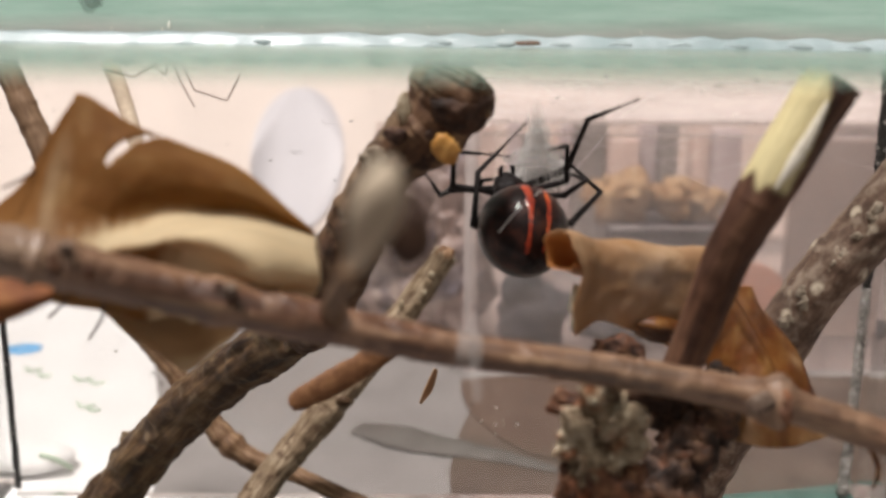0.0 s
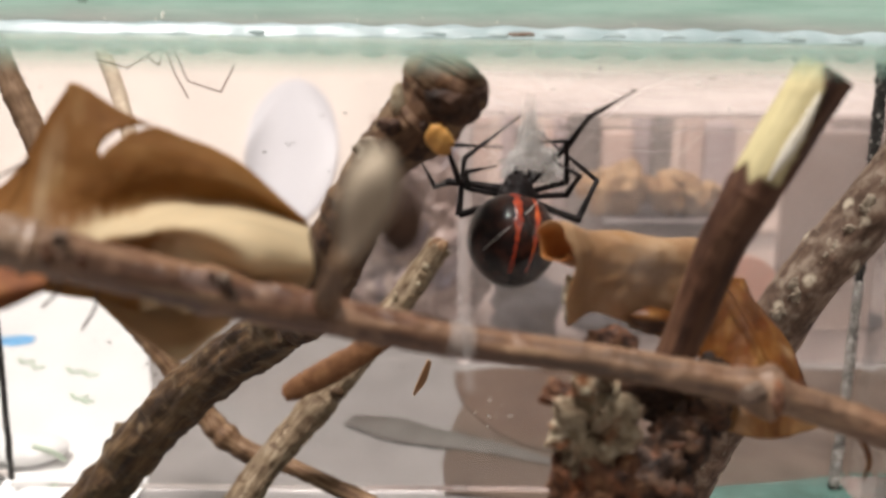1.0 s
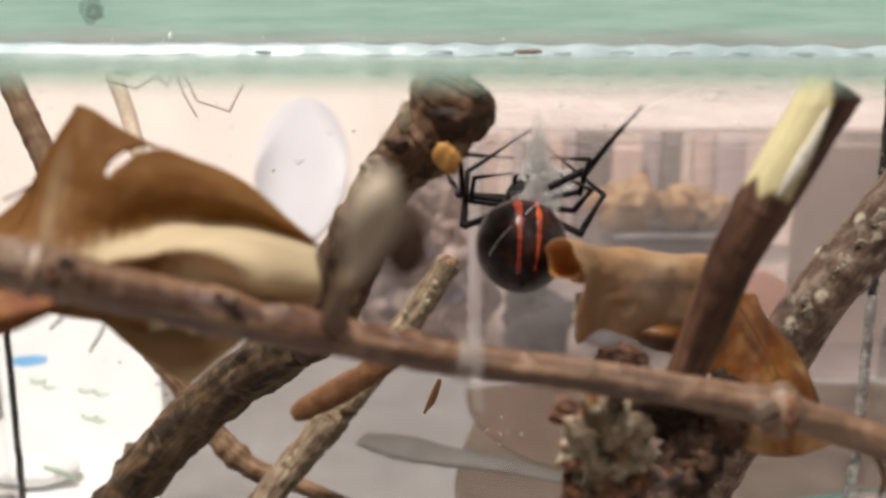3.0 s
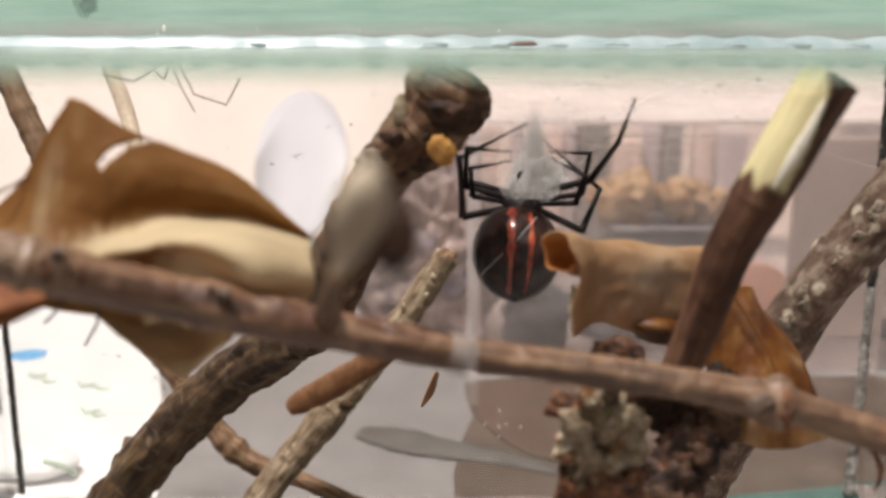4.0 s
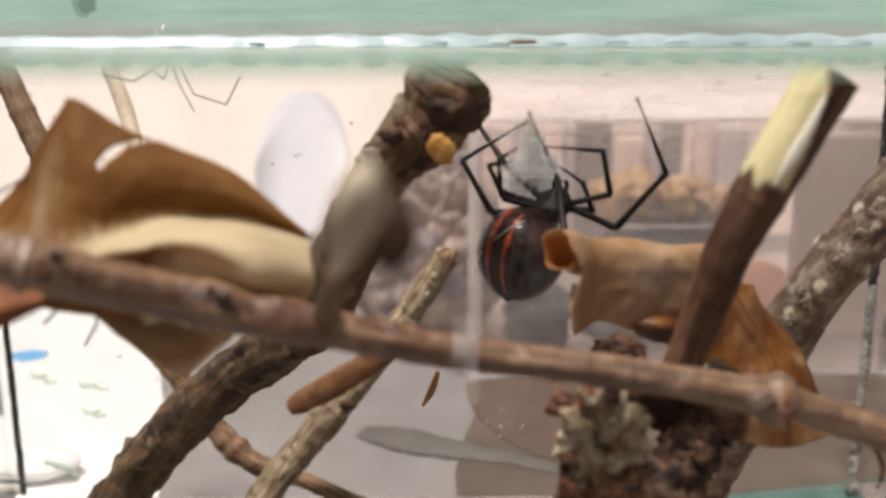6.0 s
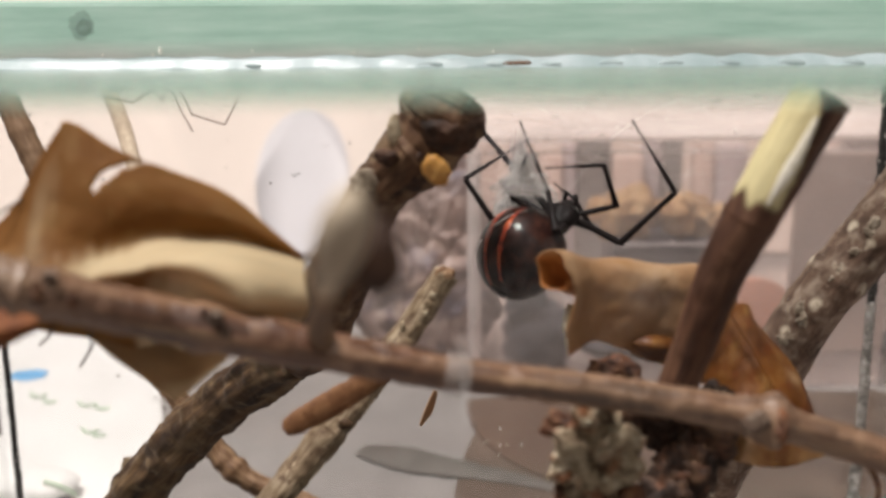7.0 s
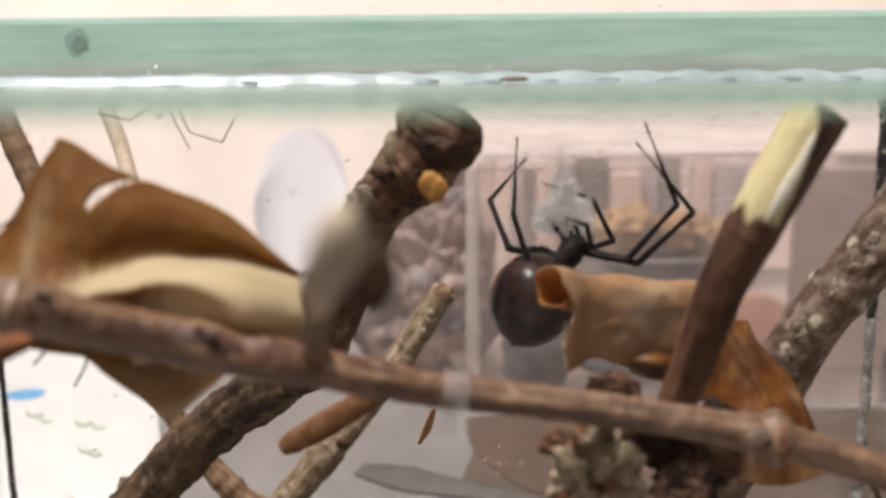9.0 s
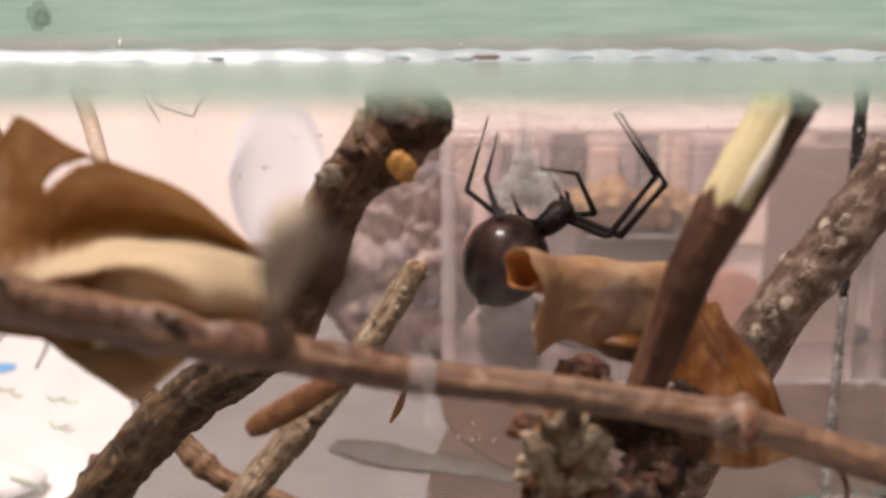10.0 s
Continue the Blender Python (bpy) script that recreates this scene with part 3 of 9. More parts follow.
def build_storage_box():
    """A clear plastic box, its contents things of their own."""
    box = thing("storage_box", "hazy clear plastic box with rounded corners", "plastic box")
    for name, b in (("front_wall", (9, 150, 270, 271.2, -1, 64)), ("left_wall", (8, 9.2, 270.5, 400, -1, 64)), ("back_wall", (9, 150, 400, 401.2, -1, 64)), ("right_wall", (150, 151.2, 270.5, 400, -1, 64)), ("base", (9, 150, 271, 400, -2.9, -1.2))):
        ob = part(name, box_bm(*b), BOX_PLASTIC, box, smooth=False)
        ob.visible_shadow = False
    ob = part("corner", box_bm(6.6, 10.2, 268.6, 272.0, -2.5, 66, 1.2), clear_glass("hazy_corner_plastic", (0.95, 0.92, 0.91), 0.12, 0.34, (0.85, 0.78, 0.76)), box, "thick rounded corner of clear plastic")
    ob.visible_shadow = False
    ob = part("rim", box_bm(7, 152, 268, 271.6, 64, 67.5, 1), BOX_PLASTIC, box, "thick clear rim")
    ob.visible_shadow = False
    # Strong pale haze paints the glare on the lid.
    ob = part("lid", box_bm(7, 152, 268, 402, 67.6, 69, 0.4), clear_glass("box_lid_plastic", (0.95, 0.93, 0.92), 0.12, 0.5, (0.72, 0.64, 0.61), wave=4.0), box, "hazy lid with silvery glare")
    ob.visible_shadow = False
    random.seed(5)
    x = 12
    k = 0
    while x < 110:
        w = random.choice((5, 7, 9, 12))
        strip = thing("upright_strip", "upright dull strip standing inside the plastic box", "strip", "strips in the box")
        part("strip", box_bm(x, x + w, 388 + random.uniform(-4, 2), 394, -1, 52 + random.uniform(-5, 6), 0.8), (RIB_PINK, RIB_GREY, TABLE)[k % 3], strip)
        x += w + random.choice((0.5, 2, 5))
        k += 1
    sheet = thing("pale_sheet", "pale pink plastic sheet standing inside the box", "sheet")
    part("sheet", box_bm(104, 148, 297, 300, -1, 60, 0.8), plain("pale_pink_plastic", (0.36, 0.3, 0.272), 0.6, vary=0.12, scale=30), sheet)
    tray = thing("dark_tray", "dark grey shallow tray inside the plastic box", "tray")
    part("tray", box_bm(54, 93, 318, 345, -1, 28, 1.5), DARK_TRAY, tray)
    # The rim's glint is given by its pale colour.
    part("rim", box_bm(54, 93, 316.9, 317.9, 28.0, 28.6, 0.25), plain("glint_rim", (0.5, 0.48, 0.49), 0.3, vary=0.5, scale=150), tray, "tray rim, its glint put into the pale colour")
    for x, y, z, r in ((62, 331, 35.5, 9.5), (76.5, 327, 36.0, 7.6), (87, 331, 33.2, 7.2), (53, 348, 33.5, 4.5)):
        lump = thing("tan_lump", "rough tan crumb lying on the dark tray", "crumb", "tan crumbs")
        part("crumb", lump_bm(x, y, z, r, r * 0.8, r * 0.85, 0.7, 0.14, x, 4), TAN_LUMP, lump)
    disc = thing("salmon_cap", "round salmon-coloured plastic cap standing in the box", "cap")
    bm = bmesh.new()
    bmesh.ops.create_cone(bm, cap_ends=True, segments=40, radius1=12.5 * MM, radius2=12.5 * MM, depth=7 * MM, matrix=pose(0.091, 0.29, 0.0118, 80, 0, 0))
    bmesh.ops.bevel(bm, geom=[e for e in bm.edges if len(e.link_faces) == 2 and e.calc_face_angle() > 1], offset=1.2 * MM, segments=2, affect="EDGES", profile=0.5)
    part("cap", bm, SALMON, disc)
    grey = thing("grey_block", "smoky blue-grey plastic block inside the box", "block")
    dish = thing("grey_dish", "low smoky grey plastic dish inside the box", "dish")
    part("dish", lump_bm(57, 292, 3.4, 17, 8, 4.4, 0.15, 0.12, 9), SMOKE, dish)
    part("block", lump_bm(27, 287, 9.5, 10, 8, 13, 0.6, 0.09, 4), SMOKE, grey)


build_background()
build_storage_box()


# ---- the tank ----
def build_tank():
    tank = thing("glass_tank", "small glass terrarium with smeared walls and black silicone seams", "terrarium")
    for name, b in (("back_wall", (-88, 85.5, 193, 196, -2.2, 93.8)), ("left_wall", (-91, -88.1, 40.1, 196, 0.2, 93.8)), ("right_wall", (85.6, 88.6, 40.1, 196, 0.2, 93.8))):
        ob = part(name, box_bm(*b), BACK_GLASS if name == "back_wall" else TANK_GLASS, tank, smooth=False)
        ob.visible_shadow = False
    bm = box_bm(-91, 88.6, 37, 187.9, -2.85, -0.4)
    for v in bm.verts:
        if v.co.y > 0.1 and v.co.x < 0:
            v.co.y -= 0.045
    part("base", bm, surface("dusty_glass_base", (0.11, 0.09, 0.08), (0.15, 0.126, 0.112), (0.19, 0.165, 0.148), grain=0.1, blotch=0.03, bump=0.02, rough=0.4), tank, "dusty glass base", smooth=False)
    bm = box_bm(-91, 88.6, 188, 199.6, -2.95, -0.4)
    for v in bm.verts:
        if v.co.x < 0:
            v.co.y -= 0.045
    part("base_edge", bm, surface("deep_green_glass", (0.045, 0.09, 0.077), (0.07, 0.135, 0.115), (0.11, 0.185, 0.16), grain=0.1, blotch=0.03, bump=0.02, rough=0.25), tank, "green rear edge of the base", smooth=False)
    part("seam", tube_bm([(-86.9, 191.8, 0.4), (-86.7, 191.8, 45), (-86.9, 191.8, 93.6)], (0.7, 0.6, 0.7), 10, 60, 0.3, seed=2), SEAM, tank, "black silicone seam")
    part("seam", tube_bm([(83.8, 191.6, 45), (83.8, 191.6, 70), (83.6, 191.6, 93.6)], (0.9, 1.1, 1.5), 10, 60, 0.35, seed=5), SEAM, tank, "speckled black silicone seam")
    part("seam", tube_bm([(83.6, 191.6, 0.4), (83.9, 191.6, 22), (83.8, 191.6, 44.9)], (1.1, 1.0, 0.9), 10, 60, 0.35, seed=6), PALE_SEAM, tank, "pale speckled lower stretch of the seam")
    lid = thing("tank_cover", "two greenish glass panes lying over the open tank", "lid")
    bm = bmesh.new()
    low, high = [(38, 97.2), (113.0, 93.9)], [(38, 97.9), (113.0, 94.6)]
    v = [bm.verts.new(Vector((x, y, z)) * MM) for x in (-95, 95) for y, z in (*low, *reversed(high))]
    bm.faces.new(v[:4])
    bm.faces.new(v[4:][::-1])
    for i in range(4):
        bm.faces.new((v[i], v[i + 4], v[(i + 1) % 4 + 4], v[(i + 1) % 4]))
    ob = part("front_pane", bm, LID_SHEET, lid, "thin clear greenish pane", smooth=False)
    ob.visible_shadow = False
    ob = part("rear_pane", box_bm(-95, 95, 116.1, 197, 95.2, 102.1, 0.3), PANE, lid, "thick clear pane", smooth=False)
    ob.visible_shadow = False
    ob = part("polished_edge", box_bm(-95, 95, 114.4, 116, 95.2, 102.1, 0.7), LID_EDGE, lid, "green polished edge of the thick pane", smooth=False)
    ob.visible_shadow = False
    bm = bmesh.new()
    rows = []
    for i in range(420):
        x = -95 + 190 * i / 419
        wave = math.sin(x * 0.95 + 0.8 * math.sin(x * 0.21)) + 0.6 * noise.noise(Vector((x * 0.35, 0, 0)))
        wave *= (0.45 + 0.55 * ease(-50, 5, x)) * (1 + 0.008 * max(0.0, min(60.0, x)))
        lift = 0.12 * noise.noise(Vector((x * 0.12, 3, 0))) - 0.004 * max(0.0, x)
        prof = [(113.9, 94.3), (112.75, 94.4 - 0.1 * wave), (113.0, 94.7 - 0.2 * wave), (113.4, 95.15 + 0.26 * wave), (113.85 + 0.06 * wave, 95.6), (114.22, 95.85 + 0.12 * wave), (114.35, 94.3)]
        rows.append([bm.verts.new(Vector((x, y, z + lift)) * MM) for y, z in prof])
    for a, b in zip(rows, rows[1:]):
        for j in range(7):
            bm.faces.new((a[j], b[j], b[(j + 1) % 7], a[(j + 1) % 7]))
    bm.faces.new(rows[0])
    bm.faces.new(rows[-1][::-1])
    part("arris", bm, ARRIS, lid, "chipped lower edge, its highlight partly in the pale colour")
    random.seed(61)
    for k in range(29):
        x = -93 + 6.6 * k + random.uniform(-0.5, 0.5)
        big = ease(-30, 30, x)
        if x < -22 or random.random() < 0.45 - 0.45 * big:
            continue
        part("edge_chip", lump_bm(x, 113.25, 94.95 - 0.004 * max(0.0, x) + random.uniform(-0.08, 0.08), random.uniform(1.0, 1.5) * (0.7 + 0.5 * big), 0.28, random.uniform(0.3, 0.45) * (0.7 + 0.6 * big), 0.2, 0.6, k, 3), CHIP, lid, "shell-shaped chip in the lower edge")
    # Sparkles along the edge, put in as near-white lumps.
    for x, z, r in ((-30.6, 96.55, 0.3), (-31.4, 96.1, 0.16), (-20.4, 96.5, 0.13), (-9.2, 96.3, 0.15), (-2.0, 96.6, 0.12), (6.2, 96.3, 0.14), (21.5, 96.2, 0.12), (-37, 96.2, 0.15)):
        part("glint_speck", lump_bm(x, 114.3, z, r * 0.7, 0.2, r * 1.4, 0.3, 1.5, x, 2), SPARK, lid, "tiny white lump added as a glint")
    # Two lumps are the smudge; the last is its reflection, modelled as a lump.
    for x, y, z, w, h in ((-39.0, 114.25, 99.4, 1.3, 1.6), (-38.8, 114.2, 99.1, 0.8, 0.9), (-41.0, 112.3, 93.3, 1.3, 0.7)):
        part("smudge", lump_bm(x, y, z, w, 0.15, h, 0.3, 0.7, x, 4), surface("grey_green_smudge", (0.16, 0.21, 0.18), (0.22, 0.28, 0.25), (0.3, 0.36, 0.33), clear=0.82), lid, "dull grey-green smudge on the glass, the lowest being its reflection")
    random.seed(17)
    for k in range(38):
        x = -88 + 4.75 * k + random.uniform(-0.6, 0.6)
        ob = part("bead", lump_bm(x, 112.2, 93.25 - 0.004 * max(0.0, x), random.uniform(1.5, 2.1), 0.7, random.uniform(0.6, 1.0), 0.2, 0.4, k, 3), BEAD, lid, "soft green bead")
        ob.visible_shadow = False


build_tank()


# ---- twigs and branches ----
def peel(u, a):
    """Where the stick has lost its bark: a strip that widens downwards and ends in a ragged rim."""
    edge = -0.38 + 2.7 * u + 0.12 * noise.noise(Vector((u * 40, 1, 0)))
    rim = 0.375 + 0.03 * noise.noise(Vector((a * 2.2, 7, 0))) + 0.012 * noise.noise(Vector((a * 9, 2, 0)))
    return (1 - ease(edge - 0.06, edge + 0.06, math.cos(a))) * (1 - ease(rim - 0.012, rim + 0.012, u))


def build_wood():
    twig = thing("front_twig", "reddish-brown thin twig with swollen nodes lying across the tank", "twig")
    part("stem", tube_bm([(-35.6, 69.0, 83.2), (-29.1, 71.0, 81.1), (-17.3, 75.6, 76.6), (0.7, 79.5, 71.6), (15.2, 81.4, 68.8), (28.8, 82.7, 65.8), (43.2, 84.0, 60.6)], (1.95, 1.85, 1.72, 1.5, 1.42, 1.5, 1.6), 32, 420, 0.1, ((0.15, 0.2, 0.006), (0.185, 0.22, 0.007), (0.325, 0.22, 0.014), (0.38, 0.12, 0.02), (0.836, 0.75, 0.013), (0.81, 0.2, 0.014)), 1, 0.08, pale=lambda u, a: 0.24 * (1 - ease(0.08, 0.3, u)) + 0.03 + 0.11 * ease(0.45, 0.65, u)), TWIG_BARK, twig)
    for where, size in (((-16.7, 73.9, 78.1), 0.8), ((-16.1, 74.2, 76.8), 0.6), ((-27.3, 69.8, 82.4), 0.6), ((27.1, 80.6, 66.5), 1.25)):
        part("bud_scar", lump_bm(*where, size, size * 0.6, size * 0.8, 0.4, 1.2, size * 9, 4), surface("scar_bark", (0.05, 0.028, 0.019), (0.16, 0.105, 0.074), (0.36, 0.285, 0.22), grain=1.2, blotch=0.4, bump=0.2), twig, "greyish bud scar")
    for where, size in (((29.3, 81.0, 65.8), 1.3), ((-28.0, 69.1, 81.4), 0.75), ((-26.0, 70.4, 80.5), 0.6), ((-17.6, 74.0, 78.4), 0.5)):
        part("leaf_scar", lump_bm(*where, size * 0.5, size * 0.7, size * 1.2, 0.4, 1.2, size * 5, 4), ROT, twig, "dark leaf scar ringing the node")
    part("side_shoot", tube_bm([(-9.2, 77.8, 75.2), (-8.1, 69.0, 78.9), (-6.5, 57.7, 83.3), (-5.3, 50.2, 86.3)], (0.95, 0.75, 0.65, 0.6), 20, 40, 0.15, ((0.1, 0.3, 0.1),), 4, 0.1), MID_TWIG, twig, "short side shoot pointing forward")
    part("bud", tube_bm([(-4.7, 45.2, 87.9), (-4.3, 43.9, 89.0), (-3.7, 42.0, 90.8), (-3.2, 41.4, 92.3), (-2.9, 41.6, 93.4)], (0.35, 0.62, 1.05, 1.0, 0.35), 24, 50, 0.12, (), 14, 0.06), surface("pale_bud_scale", (0.45, 0.36, 0.26), (0.62, 0.52, 0.39), (0.76, 0.67, 0.53), grain=0.4, blotch=0.2, stretch=(1.5, 0.3, 1), uv=True, through=0.1), twig, "pale papery bud")
    part("bud_scale", lump_bm(*(-2.2, 43.9, 89.9), 1.25, 0.8, 1.9, 0.25, 0.4, 3, 4), DARK_BARK, twig, "dark bud scale")
    bm = bmesh.new()
    for a, b, c in (((-29.4, 74.7, 77.2), (-34.3, 86.0, 72.9), (-37.6, 91.5, 70.1)), ((-26.6, 74.6, 76.8), (-31.3, 87.7, 71.3), (-34.5, 92.9, 67.4)), ((-34.5, 85.1, 85.7), (-35.1, 82.9, 85.1), (-36.1, 80.7, 84.6))):
        thread(bm, [a, b, c], 0.12, 5)
    part("rootlets", bm, DARK_BARK, twig, "fine dark rootlets")
    bough = thing("thick_branch", "thick grey-brown branch with peeling bark leaning through the tank", "branch")
    part("upper_stem", tube_bm([(1.8, 107.3, 92.2), (0.9, 106.9, 90.7), (-1.2, 107.1, 87.1), (-6.5, 108.7, 81.4), (-10.9, 114.7, 72.2), (-15.0, 122.6, 62.6), (-18.3, 131.1, 55.5)], (3.2, 4.3, 3.9, 3.2, 3.7, 4.0, 3.3), 48, 230, 0.07, ((0.38, 0.16, 0.04), (0.2, 0.12, 0.06)), 7, 0.1, jag=0.06), BARK, bough)
    part("lower_stem", tube_bm([(-20.2, 135.0, 54.6), (-31.5, 145.8, 44.2), (-45.2, 157.6, 29.5), (-58.2, 165.9, 13.0), (-68.1, 166.8, 0.1)], (3.9, 4.0, 4.2, 4.6, 4.8), 56, 260, 0.08, ((0.45, 0.12, 0.06), (0.62, 0.1, 0.03)), 9, 0.16, jag=0.05), OLD_BARK, bough, "dark rough lower stretch of the branch")
    part("torn_patch", lump_bm(*(-7.3, 105.1, 83.5), 1.9, 0.35, 1.2, 0.3, 0.8, 5, 4), LICHEN_FILM, bough, "pale torn patch of wood")
    part("knot_hole", lump_bm(*(-5.3, 103.5, 86.1), 1.15, 0.5, 0.9, 0.4, 0.8, 6, 4), DARK_BARK, bough, "dark hollow of the knot")
    part("bark_patch", lump_bm(*(-4.4, 104.3, 88.8), 0.75, 0.4, 1.7, 0.25, 0.6, 8, 4), PALE_CUT, bough, "bare pale patch")
    part("bark_crust", lump_bm(*(1.1, 106.9, 88.9), 3.9, 4.9, 3.2, 0.12, 0.3, 48, 5), DARK_BARK, bough, "dark crumbling bark crust")
    part("bark_crust", lump_bm(*(-2.2, 105.1, 85.4), 2.3, 1.8, 2.3, 0.22, 0.4, 18, 5), DARK_BARK, bough, "dark crumbling bark crust")
    part("bark_crust", lump_bm(*(-3.6, 105.1, 84.9), 1.9, 1.1, 1.0, 0.25, 0.4, 28, 5), DARK_BARK, bough, "dark crumbling bark crust")
    part("bark_crust", lump_bm(*(-2.5, 106.0, 83.5), 1.2, 1.4, 1.5, 0.25, 0.4, 38, 5), DARK_BARK, bough, "dark crumbling bark crust")
    part("bark_stub", tube_bm([(-56.6, 168.4, 18.9), (-56.7, 168.9, 20.9), (-56.4, 169.4, 23.1)], (1.1, 1.1, 0.9), 12, 20, 0.2, seed=9), PALE_TWIG, bough, "short pale stub beside the branch")
    part("resin_drop", lump_bm(*(-0.2, 100.0, 85.3), 1.45, 0.7, 1.55, 0.35, 0.5, 2, 4), RESIN, bough, "orange resin drop")
    thin = thing("cut_twig", "pale rough twig with a cut end behind the branches", "twig")
    part("stem", tube_bm([(0.8, 184.1, 53.1), (-5.2, 182.9, 44.1), (-13.1, 179.3, 33.7), (-21.3, 175.0, 24.8), (-29.3, 170.8, 16.1), (-36.1, 166.5, 7.1)], (2.5, 2.5, 2.4, 3.0, 2.8, 3.0), 28, 130, 0.1, ((0.28, 0.2, 0.03), (0.6, 0.18, 0.04)), 3, 0.12, slots=1), (PALE_TWIG, PALE_CUT), thin)
    part("cut_end", lump_bm(*(0.6, 182.5, 53.3), 1.9, 0.9, 1.5, 0.25, 0.6, 4, 4), surface("brown_cut_end", (0.1, 0.045, 0.02), (0.26, 0.14, 0.07), (0.45, 0.32, 0.2), grain=0.8, blotch=0.4, bump=0.2), thin, "brown weathered cut end")
    random.seed(41)
    for k, p in enumerate(spline([(-0.9, 181.1, 50.9), (-5.1, 180.4, 44.9), (-9.8, 178.5, 38.6)], 9)):
        x, y, z = p + np.array((random.uniform(-1.3, 1.3), 0.3, random.uniform(-1, 1)))
        part("bark_flake", lump_bm(x, y, z, random.uniform(0.4, 0.9), 0.35, random.uniform(0.5, 1.1), 0.4, 0.9, k, 3), (PALE_TWIG, PALE_CUT)[k % 2], thin, "loose bark flake")
    part("lower_bark", lump_bm(*(-17.6, 172.2, 28.1), 1.3, 0.8, 1.0, 0.4, 0.8, 5, 3), OLD_BARK, thin, "dark broken bark")
    low = thing("low_twig", "thin brown twig with a knot near the tank's back", "twig")
    part("stem", tube_bm([(-64.8, 191.4, 41.0), (-53.7, 188.5, 29.1), (-40.7, 183.6, 13.9), (-26.5, 179.4, 9.4), (-11.1, 174.1, 4.6)], (1.7, 2.0, 2.2, 1.6, 1.7), 24, 140, 0.14, ((0.5, 0.35, 0.02), (0.46, 0.2, 0.012)), 5, 0.1, jag=0.08), MID_TWIG, low)
    left = thing("left_twig", "straight brown twig near the tank's corner", "twig")
    part("stem", tube_bm([(-74.0, 169.6, 93.9), (-69.4, 167.0, 83.6), (-65.3, 164.9, 75.1), (-60.2, 162.0, 63.5)], (1.9, 2.0, 2.1, 2.1), 20, 70, 0.08, ((0.4, 0.1, 0.04),), 8, 0.06), surface("smooth_twig_bark", (0.13, 0.072, 0.038), (0.22, 0.13, 0.074), (0.32, 0.205, 0.125), grain=0.5, blotch=0.15, stretch=(1.6, 0.3, 1), uv=True, bump=0.08), left)
    back = thing("pale_stalk", "pale dry stalk leaning against the back wall", "stalk")
    part("stem", tube_bm([(-60.3, 185.7, 88.3), (-57.7, 184.1, 81.9), (-54.9, 181.0, 73.7), (-52.4, 178.1, 66.0)], (1.4, 1.5, 1.4, 1.3), 14, 40, 0.08, (), 4), surface("dry_pale_stalk", (0.6, 0.47, 0.35), (0.72, 0.58, 0.44), (0.82, 0.7, 0.56), uv=True), back)
    stick = thing("peeled_stick", "dark brown stick with a peeled cream upper side", "stick")
    part("stem", tube_bm([(33.7, 89.0, 93.3), (32.3, 89.0, 90.8), (28.3, 89.0, 83.0), (26.0, 90.0, 77.1), (23.7, 91.5, 68.4), (21.9, 91.8, 63.0)], (2.4, 2.5, 2.4, 2.2, 1.9, 1.8), 48, 240, 0.03, ((0.42, 0.04, 0.01),), 6, 0.06, pale=peel), STICK_BARK, stick)
    part("peeled_lip", tube_bm([(32.3, 86.4, 91.6), (31.2, 86.1, 89.2), (29.8, 86.1, 86.4), (28.6, 86.4, 84.0)], (0.15, 0.42, 0.5, 0.12), 14, 60, 0.3, (), 5, 0.0, flat=0.45), surface("white_inner_wood", (0.7, 0.64, 0.5), (0.86, 0.82, 0.72), (0.95, 0.93, 0.88), grain=0.5, uv=True, stretch=(2, 0.2, 1)), stick, "white lip of bare inner wood")
    mossy = thing("lichen_branch", "grey-brown branch spotted with pale lichen", "branch")
    part("stem", tube_bm([(56.4, 115.5, 83.9), (49.9, 116.1, 73.8), (44.4, 117.1, 65.3), (40.2, 120.4, 53.9), (35.4, 123.7, 42.4), (31.5, 126.7, 29.3)], (3.5, 3.5, 3.4, 3.9, 4.5, 4.8), 36, 160, 0.06, ((0.3, 0.1, 0.03),), 11, 0.06), LICHEN_BARK, mossy)
    random.seed(23)
    line = spline([(51.7, 112.8, 79.8), (48.4, 112.7, 74.6), (43.1, 113.7, 66.3), (40.1, 114.9, 59.6)], 26)
    for k, p in enumerate(line):
        size = random.choice((0.35, 0.5, 0.7, 1.0))
        side = random.uniform(-2.2, 2.2)
        x, y, z = p + np.array((side * 0.8, 0.14 * side * side, side * 0.6))
        part("lichen_spot", lump_bm(x, y + 0.28, z, size * random.uniform(0.7, 1.2), 0.2, size * 0.8, 0.9, 1.1, k, 4), LICHEN_FILM, mossy, "pale lichen spot")


build_wood()


# ---- leaves ----
def fold_tint(u, v):
    """The leaf's pale fold: a band along it, wider towards the free end; the tint also carries light falling on the
    lip.
    """
    drift = 0.05 * noise.noise(Vector((u * 9, v * 4, 0))) + 0.025 * noise.noise(Vector((u * 26, v * 9, 3)))
    w = v + drift
    band = ease(0.30, 0.43, w) * (1 - ease(0.58, 0.66, w)) * ease(0.2, 0.5, u + drift)
    lip = ease(0.36, 0.48, w) * ease(0.54, 0.76, u + 3 * drift)
    streak = 0.3 * math.exp(-((u - 0.3 + 0.35 * v + drift) / 0.05) ** 2) * ease(0.02, 0.15, v) * (1 - ease(0.35, 0.45, v))
    return max(band, lip, streak)


